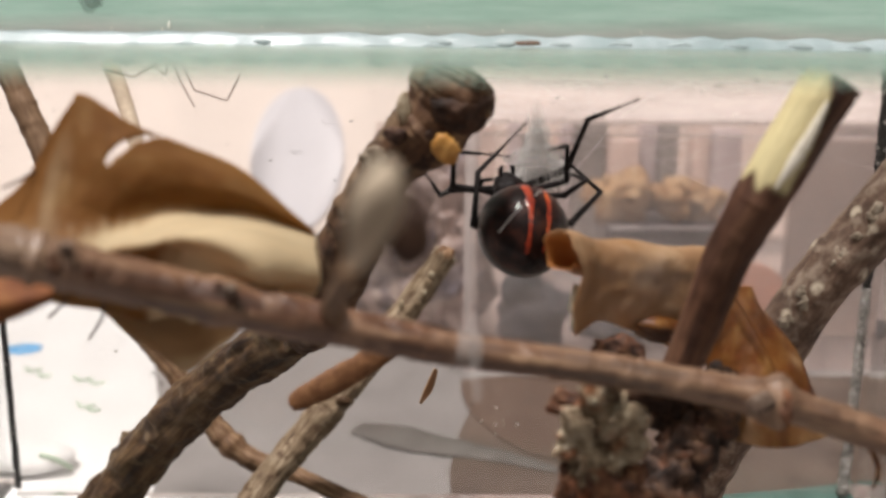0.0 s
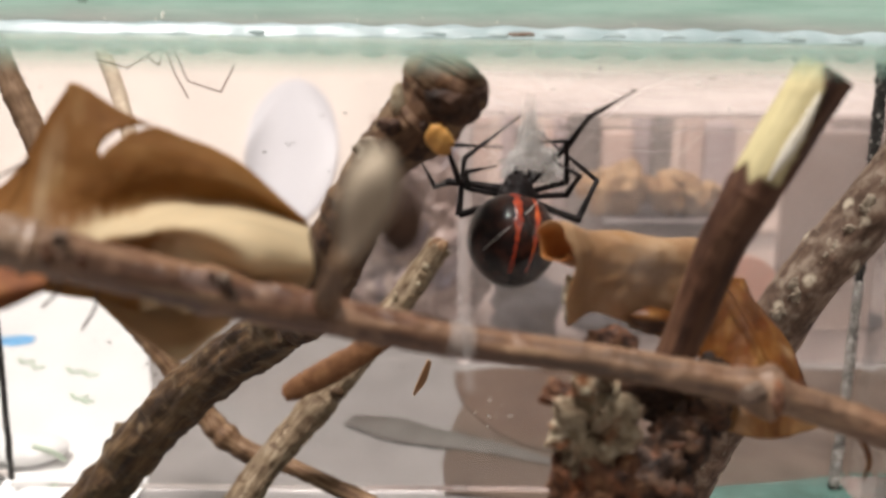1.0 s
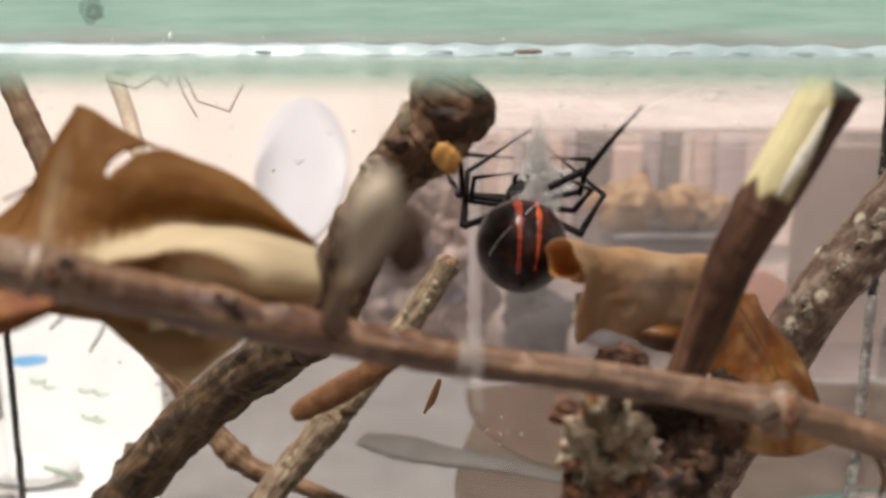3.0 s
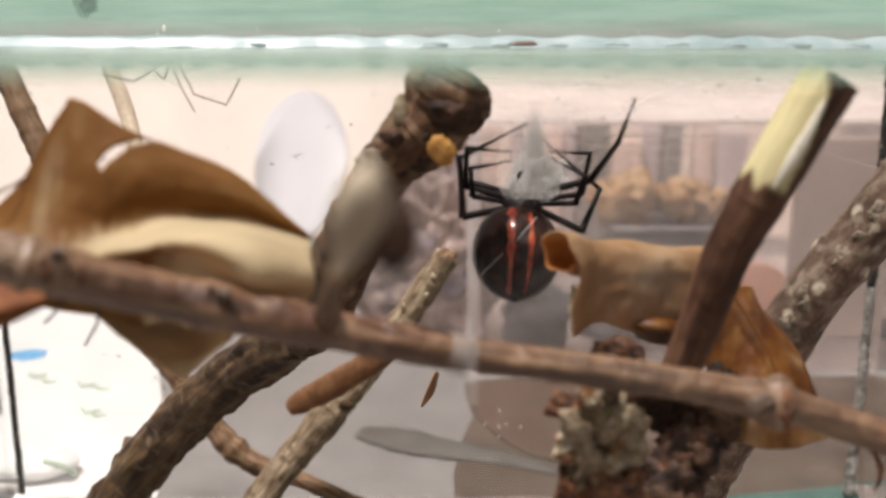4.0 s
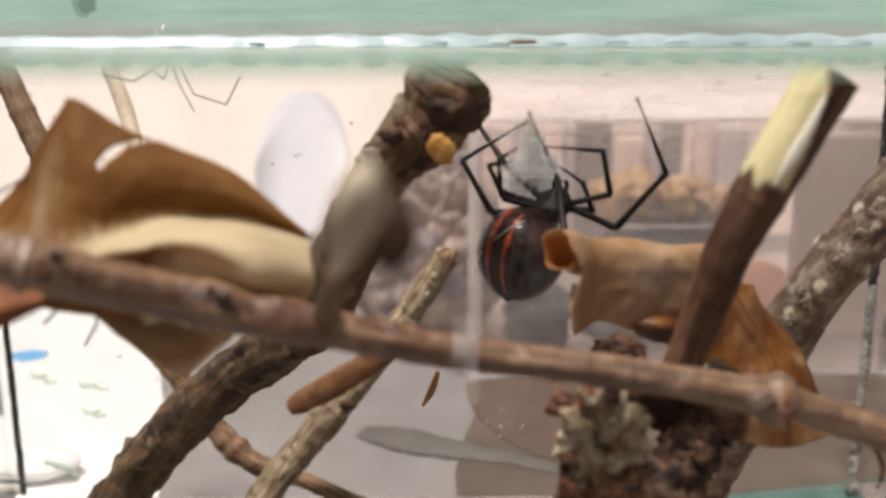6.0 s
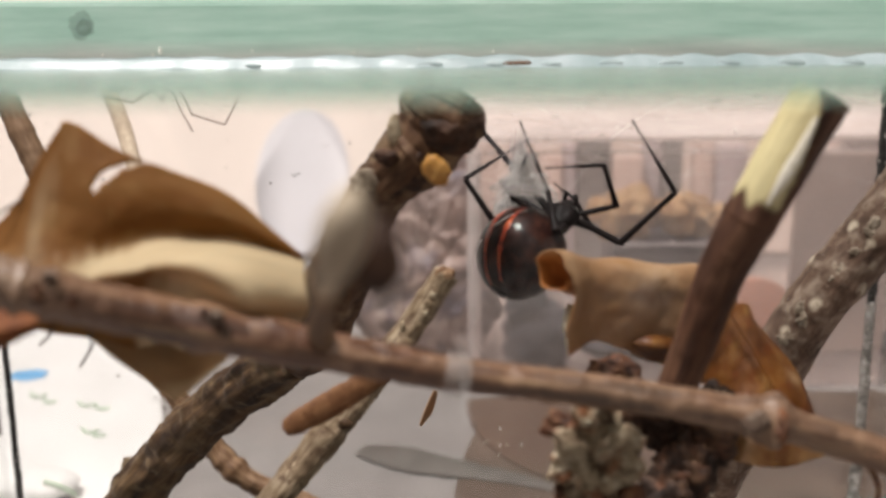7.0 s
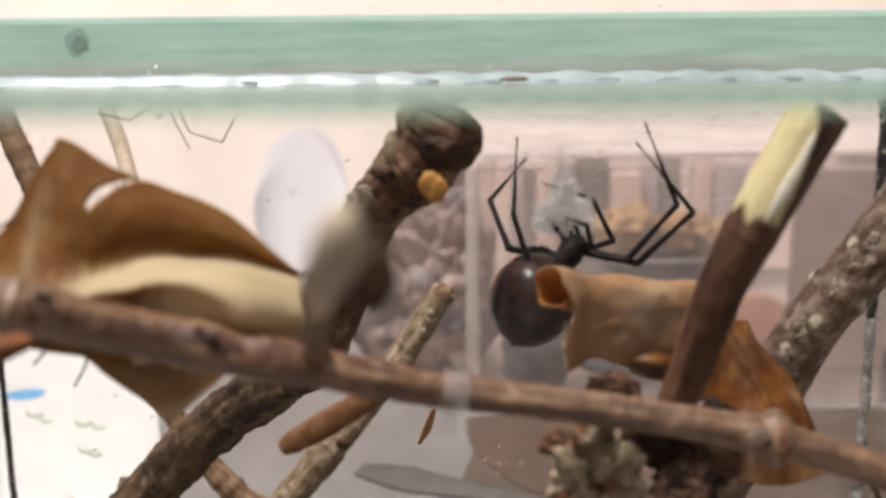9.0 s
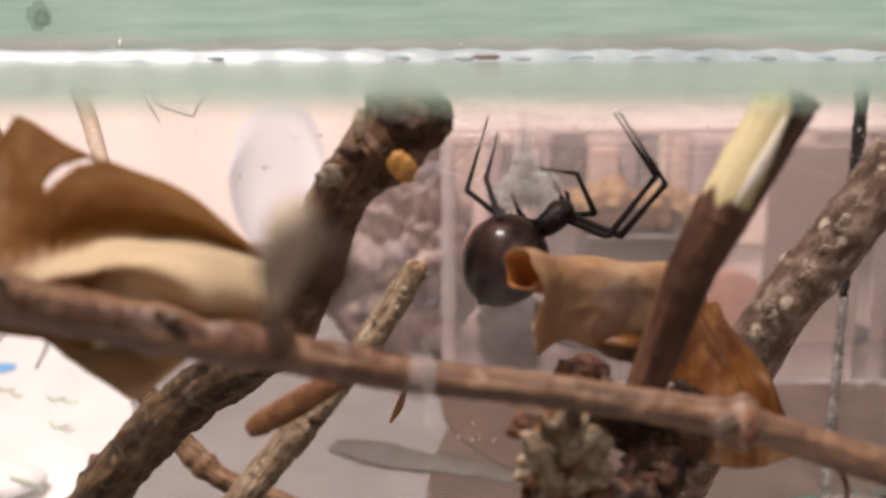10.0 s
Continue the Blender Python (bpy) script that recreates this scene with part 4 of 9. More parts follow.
def build_leaves():
    big = thing("large_dry_leaf", "large brown dry leaf, cream along its fold, torn at one edge", "leaf")
    rails = [
        [(-40.3, 83.8, 80.6), (-35.5, 84.9, 84.9), (-31.8, 85.4, 90.5), (-30.8, 85.5, 91.6), (-27.5, 85.1, 90.1), (-22.7, 84.1, 88.1), (-16.8, 84.4, 85.0), (-12.0, 84.8, 80.4)],
        [(-38.9, 80.6, 80.2), (-34.5, 81.1, 82.2), (-31.5, 81.5, 84.0), (-28.8, 82.0, 84.8), (-26.1, 82.4, 85.0), (-22.0, 82.6, 84.8), (-16.4, 83.1, 83.6), (-11.7, 84.7, 80.2)],
        [(-37.9, 78.4, 79.8), (-33.4, 78.1, 80.4), (-30.4, 78.5, 80.7), (-28.2, 79.8, 80.9), (-26.0, 81.9, 81.3), (-22.3, 83.1, 81.9), (-16.6, 84.1, 81.9), (-11.5, 85.1, 79.6)],
        [(-37.0, 76.3, 79.7), (-32.6, 75.9, 80.1), (-29.4, 75.5, 80.4), (-26.9, 75.8, 80.5), (-24.4, 76.3, 80.9), (-20.8, 77.0, 81.5), (-15.4, 77.6, 81.5), (-11.0, 81.3, 79.0)],
        [(-38.4, 79.0, 78.0), (-34.1, 79.0, 78.0), (-30.7, 79.1, 78.2), (-27.9, 79.1, 78.4), (-25.2, 80.0, 78.9), (-20.4, 79.0, 79.3), (-14.6, 76.0, 78.5), (-10.6, 79.8, 77.2)],
        [(-39.8, 81.6, 75.8), (-35.7, 82.4, 75.2), (-32.3, 83.2, 74.1), (-29.0, 84.0, 73.0), (-26.4, 84.8, 72.2), (-23.2, 85.7, 71.7), (-16.6, 81.0, 74.2), (-11.6, 81.6, 75.2)],
    ]
    part("blade", sheet_bm(rails, 90, 140, 0.16, 0.5, 3, lambda u, v: abs(v + 0.005 - (0.7 - u) * 0.74) < 0.005 + 0.008 * ease(0.69, 0.58, u) * (1 - ease(0.53, 0.49, u)) + 0.003 * math.sin(u * 80) and 0.49 < u < 0.71, fold_tint), DRY_LEAF, big)
    rails = [
        [(-30.9, 84.2, 73.8), (-26.4, 84.9, 72.8), (-21.7, 85.7, 71.7), (-17.2, 85.9, 72.5)],
        [(-28.8, 84.6, 71.6), (-25.9, 85.2, 69.6), (-22.3, 85.6, 69.1), (-18.7, 85.5, 70.8)],
        [(-26.9, 85.3, 70.0), (-24.9, 85.8, 68.0), (-22.9, 85.6, 67.0), (-19.6, 85.3, 69.9)],
    ]
    # The tip's pale tint includes the glow of light from behind.
    part("tip", sheet_bm(rails, 24, 40, 0.16, 0.3, 5, None, lambda u, v: 0.3 + 0.68 * ease(0.5, 0.9, v) * ease(0.35, 0.65, u)), DRY_LEAF, big, "leaf tip hanging below the twig")
    part("shrivelled_end", lump_bm(*(-12.3, 80.8, 77.0), 1.0, 0.9, 1.5, 0.5, 0.8, 21, 4), ROT, big, "dark shrivelled end of the leaf")
    rust = thing("rust_leaf", "rust-coloured leaf scrap behind the twig", "leaf")
    rails = [[(-37.4, 75.4, 79.9), (-33.9, 75.3, 79.5), (-30.4, 76.0, 78.4)], [(-36.4, 72.7, 77.6), (-33.0, 72.7, 77.4), (-29.9, 73.8, 77.9)], [(-36.9, 73.3, 75.6), (-33.5, 73.4, 75.9), (-30.7, 74.6, 77.0)]]
    part("blade", sheet_bm(rails, 20, 24, 0.15, 0.3, 8), RUST_LEAF, rust)
    curl = thing("curled_leaf", "tan dry leaf rolled into a tube, hanging below the spider", "leaf")
    rails = []
    axis = [np.array(p) for p in ((11.2, 95.9, 75.6), (15.0, 100.2, 74.2), (21.5, 102.5, 73.0), (30.4, 104.7, 71.5))]
    out = []
    for k in range(4):
        run = axis[min(k + 1, 3)] - axis[max(k - 1, 0)]
        run = run / np.linalg.norm(run[:2])
        out.append(np.array((run[1], -run[0], 0.0)))
    for k in range(17):
        a = math.radians(-30 - 30 * k)
        r = 1.7 + 0.045 * k
        fore, rise = (r * math.cos(a), r * math.sin(a)) if k < 12 else (2.2 - 0.02 * (k - 11) ** 1.5, 0.0)
        lean = np.array((0.3 * math.sin(k * 1.7), 0, 0))
        hang = max(0, k - 11) * -1.75
        rails.append([axis[i] + out[i] * fore + np.array((0, 0, rise + hang * (0.95, 0.78, 0.86, 1.35)[i])) + (lean if i == 0 else 0) + np.array((max(0, k - 11) * (-0.08, -0.05, 0, 0)[i], 0, 0)) for i in range(4)])
    part("blade", sheet_bm(rails, 110, 70, 0.14, 0.75, 12, None, lambda u, v: 0.9 * (1 - ease(0.36, 0.44, v)) + 0.4 * ease(0.86, 0.98, v) * ease(0.3, 0.7, u)), TAN_LEAF, curl)
    part("lobe", sheet_bm([[(18.4, 102.9, 67.6), (21.6, 102.2, 68.6), (25.8, 103.2, 67.4)], [(19.2, 100.4, 67.0), (21.9, 99.3, 67.0), (25.0, 100.4, 66.3)], [(20.2, 102.0, 65.3), (22.6, 101.0, 64.8), (25.8, 102.3, 64.6)]], 20, 24, 0.14, 0.3, 31), GOLD_LEAF, curl, "orange-brown curled lobe")
    part("ragged_edge", lump_bm(*(13.0, 96.6, 69.9), 0.5, 0.4, 2.4, 0.5, 0.9, 3, 4), LICHEN, curl, "pale crumbling edge")
    gold = thing("golden_leaf", "golden-brown dry leaf hanging beside the lichen branch", "leaf")
    rails = [
        [(25.7, 99.8, 70.4), (27.2, 98.1, 63.7), (27.8, 96.1, 59.6), (28.6, 92.5, 57.8)],
        [(32.1, 102.0, 71.0), (32.4, 98.8, 66.5), (32.0, 95.6, 61.7), (31.1, 91.4, 57.2)],
        [(33.9, 104.6, 69.0), (36.7, 102.0, 64.8), (37.6, 98.5, 61.1), (34.7, 92.3, 56.8)],
        [(34.5, 105.4, 68.1), (37.7, 102.8, 63.9), (39.5, 100.2, 59.8), (39.2, 95.4, 56.8)],
    ]
    part("blade", sheet_bm(rails, 46, 80, 0.16, 0.7, 21, lambda u, v: False, lambda u, v: 0.4 * ease(0.72, 0.82, u) * (0.6 + 0.4 * math.sin(v * 9)) + 0.8 * math.exp(-((u - 0.5) / 0.05) ** 2 - ((v - 0.62) / 0.07) ** 2)), GOLD_LEAF, gold)
    bm = bmesh.new()
    thread(bm, [(29.6, 99.3, 70.6), (32.2, 97.3, 66.4), (33.7, 94.6, 62.0), (32.4, 90.6, 58.4)], 0.16, 6, 24)
    part("midrib", bm, GOLD_LEAF, gold)
    bud = thing("brown_stipule", "flat brown leaf stalk hanging from the twig", "leaf stalk")
    part("blade", tube_bm([(-15.8, 97.4, 58.7), (-14.8, 98.1, 59.3), (-11.4, 99.5, 60.7), (-8.0, 100.9, 62.4), (-3.8, 102.5, 64.6)], (0.6, 1.25, 1.4, 1.3, 1.0), 20, 50, 0.14, (), 13, 0.0, 0.4), surface("brown_stalk", (0.15, 0.062, 0.024), (0.25, 0.115, 0.048), (0.38, 0.2, 0.09), uv=True, through=0.15), bud)
    bit = thing("leaf_scrap", "small brown leaf scrap hanging on silk", "leaf scrap")
    part("blade", sheet_bm([[(-1.0, 141.2, 46.4), (-2.2, 140.5, 43.6), (-3.0, 140.0, 41.4)], [(-0.5, 142.1, 45.7), (-1.2, 141.4, 42.8), (-2.8, 140.4, 41.0)]], 8, 12, 0.15, 0.2, 4), TAN_LEAF, bit)


build_leaves()


def build_strip():
    strip = thing("leaf_strip", "thin curled brown leaf strip hanging from the twig", "leaf strip")
    part("blade", tube_bm([(37.7, 83.8, 61.8), (39.4, 84.7, 59.4), (40.1, 85.3, 57.5), (39.5, 84.9, 56.1)], (0.3, 0.26, 0.22, 0.1), 10, 30, 0.2, seed=3, flat=0.4), GOLD_LEAF, strip)


build_strip()


# ---- bark clump at the bottom ----
def build_clump():
    clump = thing("bark_clump", "crumbling bark chunk crusted with grey-green lichen", "bark")
    part("crust", lump_bm(*(14.3, 85.1, 61.2), 3.5, 3.0, 5.0, 0.55, 0.55, 3, 6), CRUST, clump)
    random.seed(31)
    for k in range(26):
        x, y, z = np.array((13.9, 83.6, 62.2)) + np.array((random.uniform(-1.4, 2.6), random.uniform(-0.5, 1.0), random.uniform(-1.6, 3.4)))
        size = random.uniform(0.25, 0.6)
        part("lichen_bead", lump_bm(x, y + 0.3, z, size * 1.3, size * 0.6, size, 0.7, 1.3, k, 3), (LICHEN, LICHEN_FILM, CRUST)[(k * 7) % 5 % 3], clump, "grey-green lichen bead")
    part("rind", lump_bm(*(15.0, 84.8, 55.5), 4.0, 3.2, 5.0, 0.4, 0.5, 6, 5), ROT, clump, "dark reddish rind")
    part("flake", lump_bm(*(11.3, 86.2, 63.9), 1.9, 1.3, 1.3, 0.5, 0.8, 9, 4), ROT, clump, "reddish bark flake")
    rot = thing("rotten_wood", "dark rotten wood beside the bark chunk, its shaded void a dark lump", "wood")
    # Dark lump stands in for the shaded void between the pieces.
    part("chunk", lump_bm(*(21.0, 94.4, 61.2), 4.4, 2.4, 3.3, 0.45, 0.4, 2, 5), DARK_BARK, rot)
    part("stump", lump_bm(*(17.4, 98.4, 64.7), 2.6, 1.6, 1.6, 0.4, 0.6, 12, 4), ROT, rot, "dark crumbling stump")
    random.seed(29)
    for k, p in enumerate(spline([(27.6, 93.6, 62.6), (25.3, 92.6, 58.1), (22.8, 91.5, 53.8), (20.3, 90.1, 47.9)], 11)):
        size = 2.1 + 0.08 * k + random.uniform(-0.3, 0.4)
        part("burl", lump_bm(p[0] + random.uniform(-0.6, 0.6), p[1] + random.uniform(-0.3, 0.3), p[2], size, size * 0.8, size * 1.1, 0.5, 0.5, k, 4), ROT_STEM, rot, "dark burl of the rotten spur")


build_clump()


# ---- silk and specks ----
def build_silk():
    random.seed(11)
    tuft = thing("silk_tuft", "white fuzzy tuft of spider silk", "web")
    bm = bmesh.new()
    top, mid = np.array((10.6, 118.0, 85.4)), np.array((11.3, 117.3, 78.4))
    for k in range(330):
        w = random.uniform(-1, 1)
        a = top + np.array([w * 0.4 + random.gauss(0, 0.4), random.gauss(0, 0.6), random.gauss(0, 1.5) + 0.6])
        b = mid + np.array([w * 3.0 + random.gauss(0, 0.6), random.gauss(0, 0.8), random.gauss(0, 0.7) - 0.4])
        if k % 3:
            a = a + (b - a) * random.uniform(0.2, 0.7)
        c = (a + b) / 2 + np.array([-w * 0.4 + random.gauss(0, 0.35), random.gauss(0, 0.6), random.gauss(0, 0.6)])
        thread(bm, [a, c, b], random.choice((0.009, 0.012, 0.018)), 3, 5)
    part("fluff", bm, SILK, tuft)
    for k, (where, sx, sz) in enumerate((((11.4, 118.4, 78.9), 2.9, 1.4), ((11.0, 119.3, 80.5), 2.2, 2.0), ((10.7, 120.4, 82.8), 1.1, 2.6), ((12.8, 119.5, 79.3), 2.2, 1.6), ((9.8, 119.0, 78.9), 1.6, 1.3), ((11.2, 120.1, 79.8), 2.6, 2.2))):
        part("film", lump_bm(*where, sx * 1.2, 0.35, sz, 0.5, 0.45, k * 3 + 2, 4), FAINT_SILK, tuft, "thin white silk film")
    wisp = thing("silk_wisp", "pale fuzzy wisp of fresh silk held by the spider", "web")
    for k, (where, sx, sz) in enumerate((((9.8, 111.2, 80.6), 2.6, 1.1), ((11.0, 111.6, 80.8), 2.0, 1.3), ((10.2, 112.0, 82.2), 1.3, 1.7), ((10.4, 110.9, 80.1), 2.2, 0.7))):
        part("film", lump_bm(*where, sx, 0.3, sz, 0.6, 0.5, k * 5 + 1, 4), FAINT_SILK, wisp, "thin white silk film")
    bm = bmesh.new()
    for k in range(120):
        w = random.uniform(-1, 1)
        a = np.array((10.4 + w * 0.5, 111.2 + random.gauss(0, 0.3), 83.2 + random.gauss(0, 0.7)))
        b = np.array((10.3 + w * 2.8 + random.gauss(0, 0.3), 111.0 + random.gauss(0, 0.3), 80.2 + random.gauss(0, 0.5)))
        thread(bm, [a, (a + b) / 2 + np.array((-w * 0.4, 0, random.gauss(0, 0.4))), b], random.choice((0.009, 0.013)), 3, 5)
    part("fluff", bm, SILK, wisp)
    web = tagged(new("web_threads"), "fine silk threads stretched through the tank", "web", kind="stuff")
    bm = bmesh.new()
    thread(bm, [(14.1, 116.4, 79.1), (22.6, 118.6, 88.0), (33.8, 119.6, 91.8)], 0.014, 4, 14)
    for k in range(60):
        a = np.array((21.4, 122.0, 85.0)) + np.array([random.uniform(-18, 22), random.uniform(-8, 12), random.uniform(-5, 7)])
        b = a + np.array([random.uniform(-14, 14), random.uniform(-5, 5), random.uniform(-5, 6)])
        thread(bm, [a, (a + b) / 2, b], 0.012, 3, 4, 0.4)
    part("threads", bm, SILK, web)
    # Thin sheets added to veil this side with a pale haze.
    sheet = thing("haze_sheet", "thin sheet added for the haze before the curled leaf", "web")
    fade = lambda u, v: (math.sin(math.pi * u) * math.sin(math.pi * v)) ** 0.7
    part("sheet", sheet_bm([[(11, 93, 77), (19, 95, 78), (27, 95.5, 77), (36, 97, 75)], [(9, 92, 72), (18, 94, 72.5), (26, 94.6, 72), (36, 96, 70)], [(7, 92, 67), (17, 94, 67), (25, 94, 66.5), (36, 95, 66)]], 30, 60, 0.01, 0.8, 5, None, fade), HAZE_VEIL, sheet)
    part("fold", sheet_bm([[(4, 108, 79), (10, 107, 77), (15, 106, 78)], [(4, 107, 74), (9, 106, 72.5), (14, 106, 73)], [(5, 106, 69), (9, 105, 67), (13, 105, 67)]], 24, 40, 0.01, 0.6, 9, None, fade), HAZE_VEIL, sheet, "added fold of haze")
    part("upper_fold", sheet_bm([[(6, 128, 97), (20, 127, 97), (36, 126, 96)], [(6, 127, 91), (20, 125, 90), (37, 125, 90)], [(7, 126, 84), (20, 124, 83), (36, 124, 84)]], 24, 40, 0.01, 0.8, 15, None, fade), HAZE_VEIL, sheet, "added fold of haze under the lid")
    for ob in sheet.children:
        ob.visible_shadow = False
    # Pale films added for the front glass's reflected streak across the twig.
    pale_streak = thing("front_streak", "whitish film standing in for a streak on the front glass", "web")
    part("film", tube_bm([(0.5, 79.1, 71.6), (1.4, 79.2, 71.4), (2.5, 79.4, 71.1)], (1.72, 1.8, 1.72), 20, 12, 0.1, seed=4, caps=False), surface("streak_film", (0.55, 0.5, 0.47), (0.68, 0.63, 0.6), (0.8, 0.76, 0.73), clear=0.78), pale_streak)
    part("hanging_film", sheet_bm([[(1.7, 78.3, 74.9), (1.9, 77.2, 70.5), (2.1, 76.5, 68.1)], [(2.2, 78.1, 75.0), (2.4, 77.0, 70.6), (2.4, 76.4, 68.1)], [(2.6, 78.3, 74.9), (2.8, 77.2, 70.5), (2.9, 76.5, 68.1)]], 8, 30, 0.02, 0.2, 5), surface("sheer_streak", (0.7, 0.66, 0.64), (0.78, 0.75, 0.73), (0.85, 0.83, 0.8), clear=0.92), pale_streak, "sheer strip standing in for the front-glass streak")
    specks = tagged(new("dirt_specks"), "dark dirt specks on the glass back wall", "dirt", kind="stuff")
    bm = bmesh.new()
    for cx, cz, n, spread in ((72, 58, 9, 3.0), (-62, 33, 12, 3.5), (-60, 24, 9, 3.0), (60, 35, 6, 3), (-20, 80, 10, 10), (-46, 64, 6, 5), (10, 25, 10, 9), (60, 78, 10, 12), (-70, 60, 6, 6), (-35, 75, 14, 14), (-30, 66, 10, 8), (30, 84, 22, 14), (45, 86, 16, 16), (-75, 84, 10, 6), (70, 40, 10, 8), (40, 14, 14, 12), (-50, 14, 10, 6)):
        for k in range(n):
            r = random.choice((0.07, 0.1, 0.13, 0.22))
            m = Matrix.Translation(Vector((cx + random.gauss(0, spread), 192.9, cz + random.gauss(0, spread * 0.7))) * MM) @ Matrix.Diagonal((r * MM * random.uniform(0.8, 2.6), 0.08 * MM, r * MM, 1))
            bmesh.ops.create_icosphere(bm, subdivisions=1, radius=1.0, matrix=m)
    for cx, cz, w, h in ((26, 88, 3.5, 0.25), (34, 86.5, 2.2, 0.2), (44, 89, 4.0, 0.22), (52, 84, 1.6, 0.3), (-28, 71, 2.4, 0.18), (-22, 76, 1.8, 0.15), (62, 88, 3.0, 0.2), (-78, 82, 1.4, 0.25)):
        line = [(cx + w * (k / 4 - 0.5) + random.gauss(0, 0.1), 192.85, cz + random.gauss(0, 0.5)) for k in range(5)]
        thread(bm, line, h * 0.35, 4, 12)
    part("specks", bm, SPECK, specks)
    bm = bmesh.new()
    for cx, cz, n, spread in ((13, 16, 10, 3.0), (22, 88, 12, 4.0), (30, 85, 10, 6.0), (55, 80, 8, 9.0), (64, 30, 6, 8.0)):
        for k in range(n):
            r = random.choice((0.1, 0.14, 0.2))
            m = Matrix.Translation(Vector((cx + random.gauss(0, spread), 192.9, cz + random.gauss(0, spread * 0.7))) * MM) @ Matrix.Rotation(random.uniform(0, 3), 4, "Y") @ Matrix.Diagonal((r * MM * random.uniform(0.8, 3.0), 0.08 * MM, r * MM, 1))
            bmesh.ops.create_icosphere(bm, subdivisions=1, radius=1.0, matrix=m)
    part("pale_specks", bm, SILK, specks, "pale specks of silk and dust")
    fine = thing("thin_legged_spider", "tiny spindly spider legs hanging under the lid", "spider")
    for k, line in enumerate(([(-48.3, 182.9, 89.5), (-46.5, 181.7, 84.6), (-44.0, 180.6, 80.3)], [(-47.5, 183.1, 90.5), (-44.1, 181.3, 83.2), (-38.3, 180.9, 81.4), (-35.9, 182.0, 86.1)], [(-60.3, 182.2, 86.8), (-54.8, 181.9, 85.4), (-51.1, 182.5, 87.7), (-48.3, 183.0, 90.0)], [(-51.3, 182.4, 87.5), (-49.3, 182.0, 85.8), (-48.7, 182.6, 88.3)])):
        bm = bmesh.new()
        for a, b in zip(line, line[1:]):
            thread(bm, [a, b], 0.13, 6, 4)
        part("leg", bm, BARK, fine)
    part("body", lump_bm(*(-48.3, 183.6, 92.2), 1.0, 1.4, 1.0, 0.05, 0.3, 2, 3), BARK, fine)
    bits = ((-22.3, 101, 95.0, 0.5, GREEN_INK), (8.5, 110, 95.2, 1.5, LICHEN_BARK))
    for x, y, z, r, m in bits:
        crumb = thing("lid_crumb", "small crumb lying on the glass lid", "crumb", "crumbs on the lid")
        part("crumb", lump_bm(x, y, z, r, r * 0.6, 0.25, 0.3, 1.0, x, 3), m, crumb)
    return tuft, wisp


silk_tuft, silk_wisp = build_silk()


# ---- the spider ----
SEG = {
    "A": (5.97, 6.75, 9.08),
    "E": (6.36, 6.49, 9.60),
    "F": (7.27, 8.57, 9.86),
    "D": (7.27, 8.57, 9.86),
    "B": (5.71, 5.45, 6.62),
    "C": (4.67, 4.02, 4.80),
    "G": (5.71, 5.45, 6.75),
    "H": (4.93, 4.02, 4.93),
}


def limb_bm(length, r0, r1, bristles, seed, mid=0.0):
    """A leg segment along z from its joint, in millimetres, a little swollen at the joints, with short bristles."""
    random.seed(seed)
    bm = tube_bm([(0, 0, -0.05), (0, 0, length * 0.33), (0, 0, length * 0.67), (0, 0, length)], (r0, r0 * 0.9 + mid, r1 + mid, r1), 12, 24, 0.05, ((0.0, 0.2, 0.08), (1.0, 0.15, 0.06)), seed)
    for k in range(bristles):
        s, a = random.uniform(0.05, 0.98), random.uniform(0, 6.283)
        r = r0 + (r1 - r0) * s
        base = np.array((r * math.cos(a), r * math.sin(a), s * length))
        thread(bm, [base, base + np.array((0.28 * math.cos(a), 0.28 * math.sin(a), 0.22))], 0.018, 3, 2)
    return bm


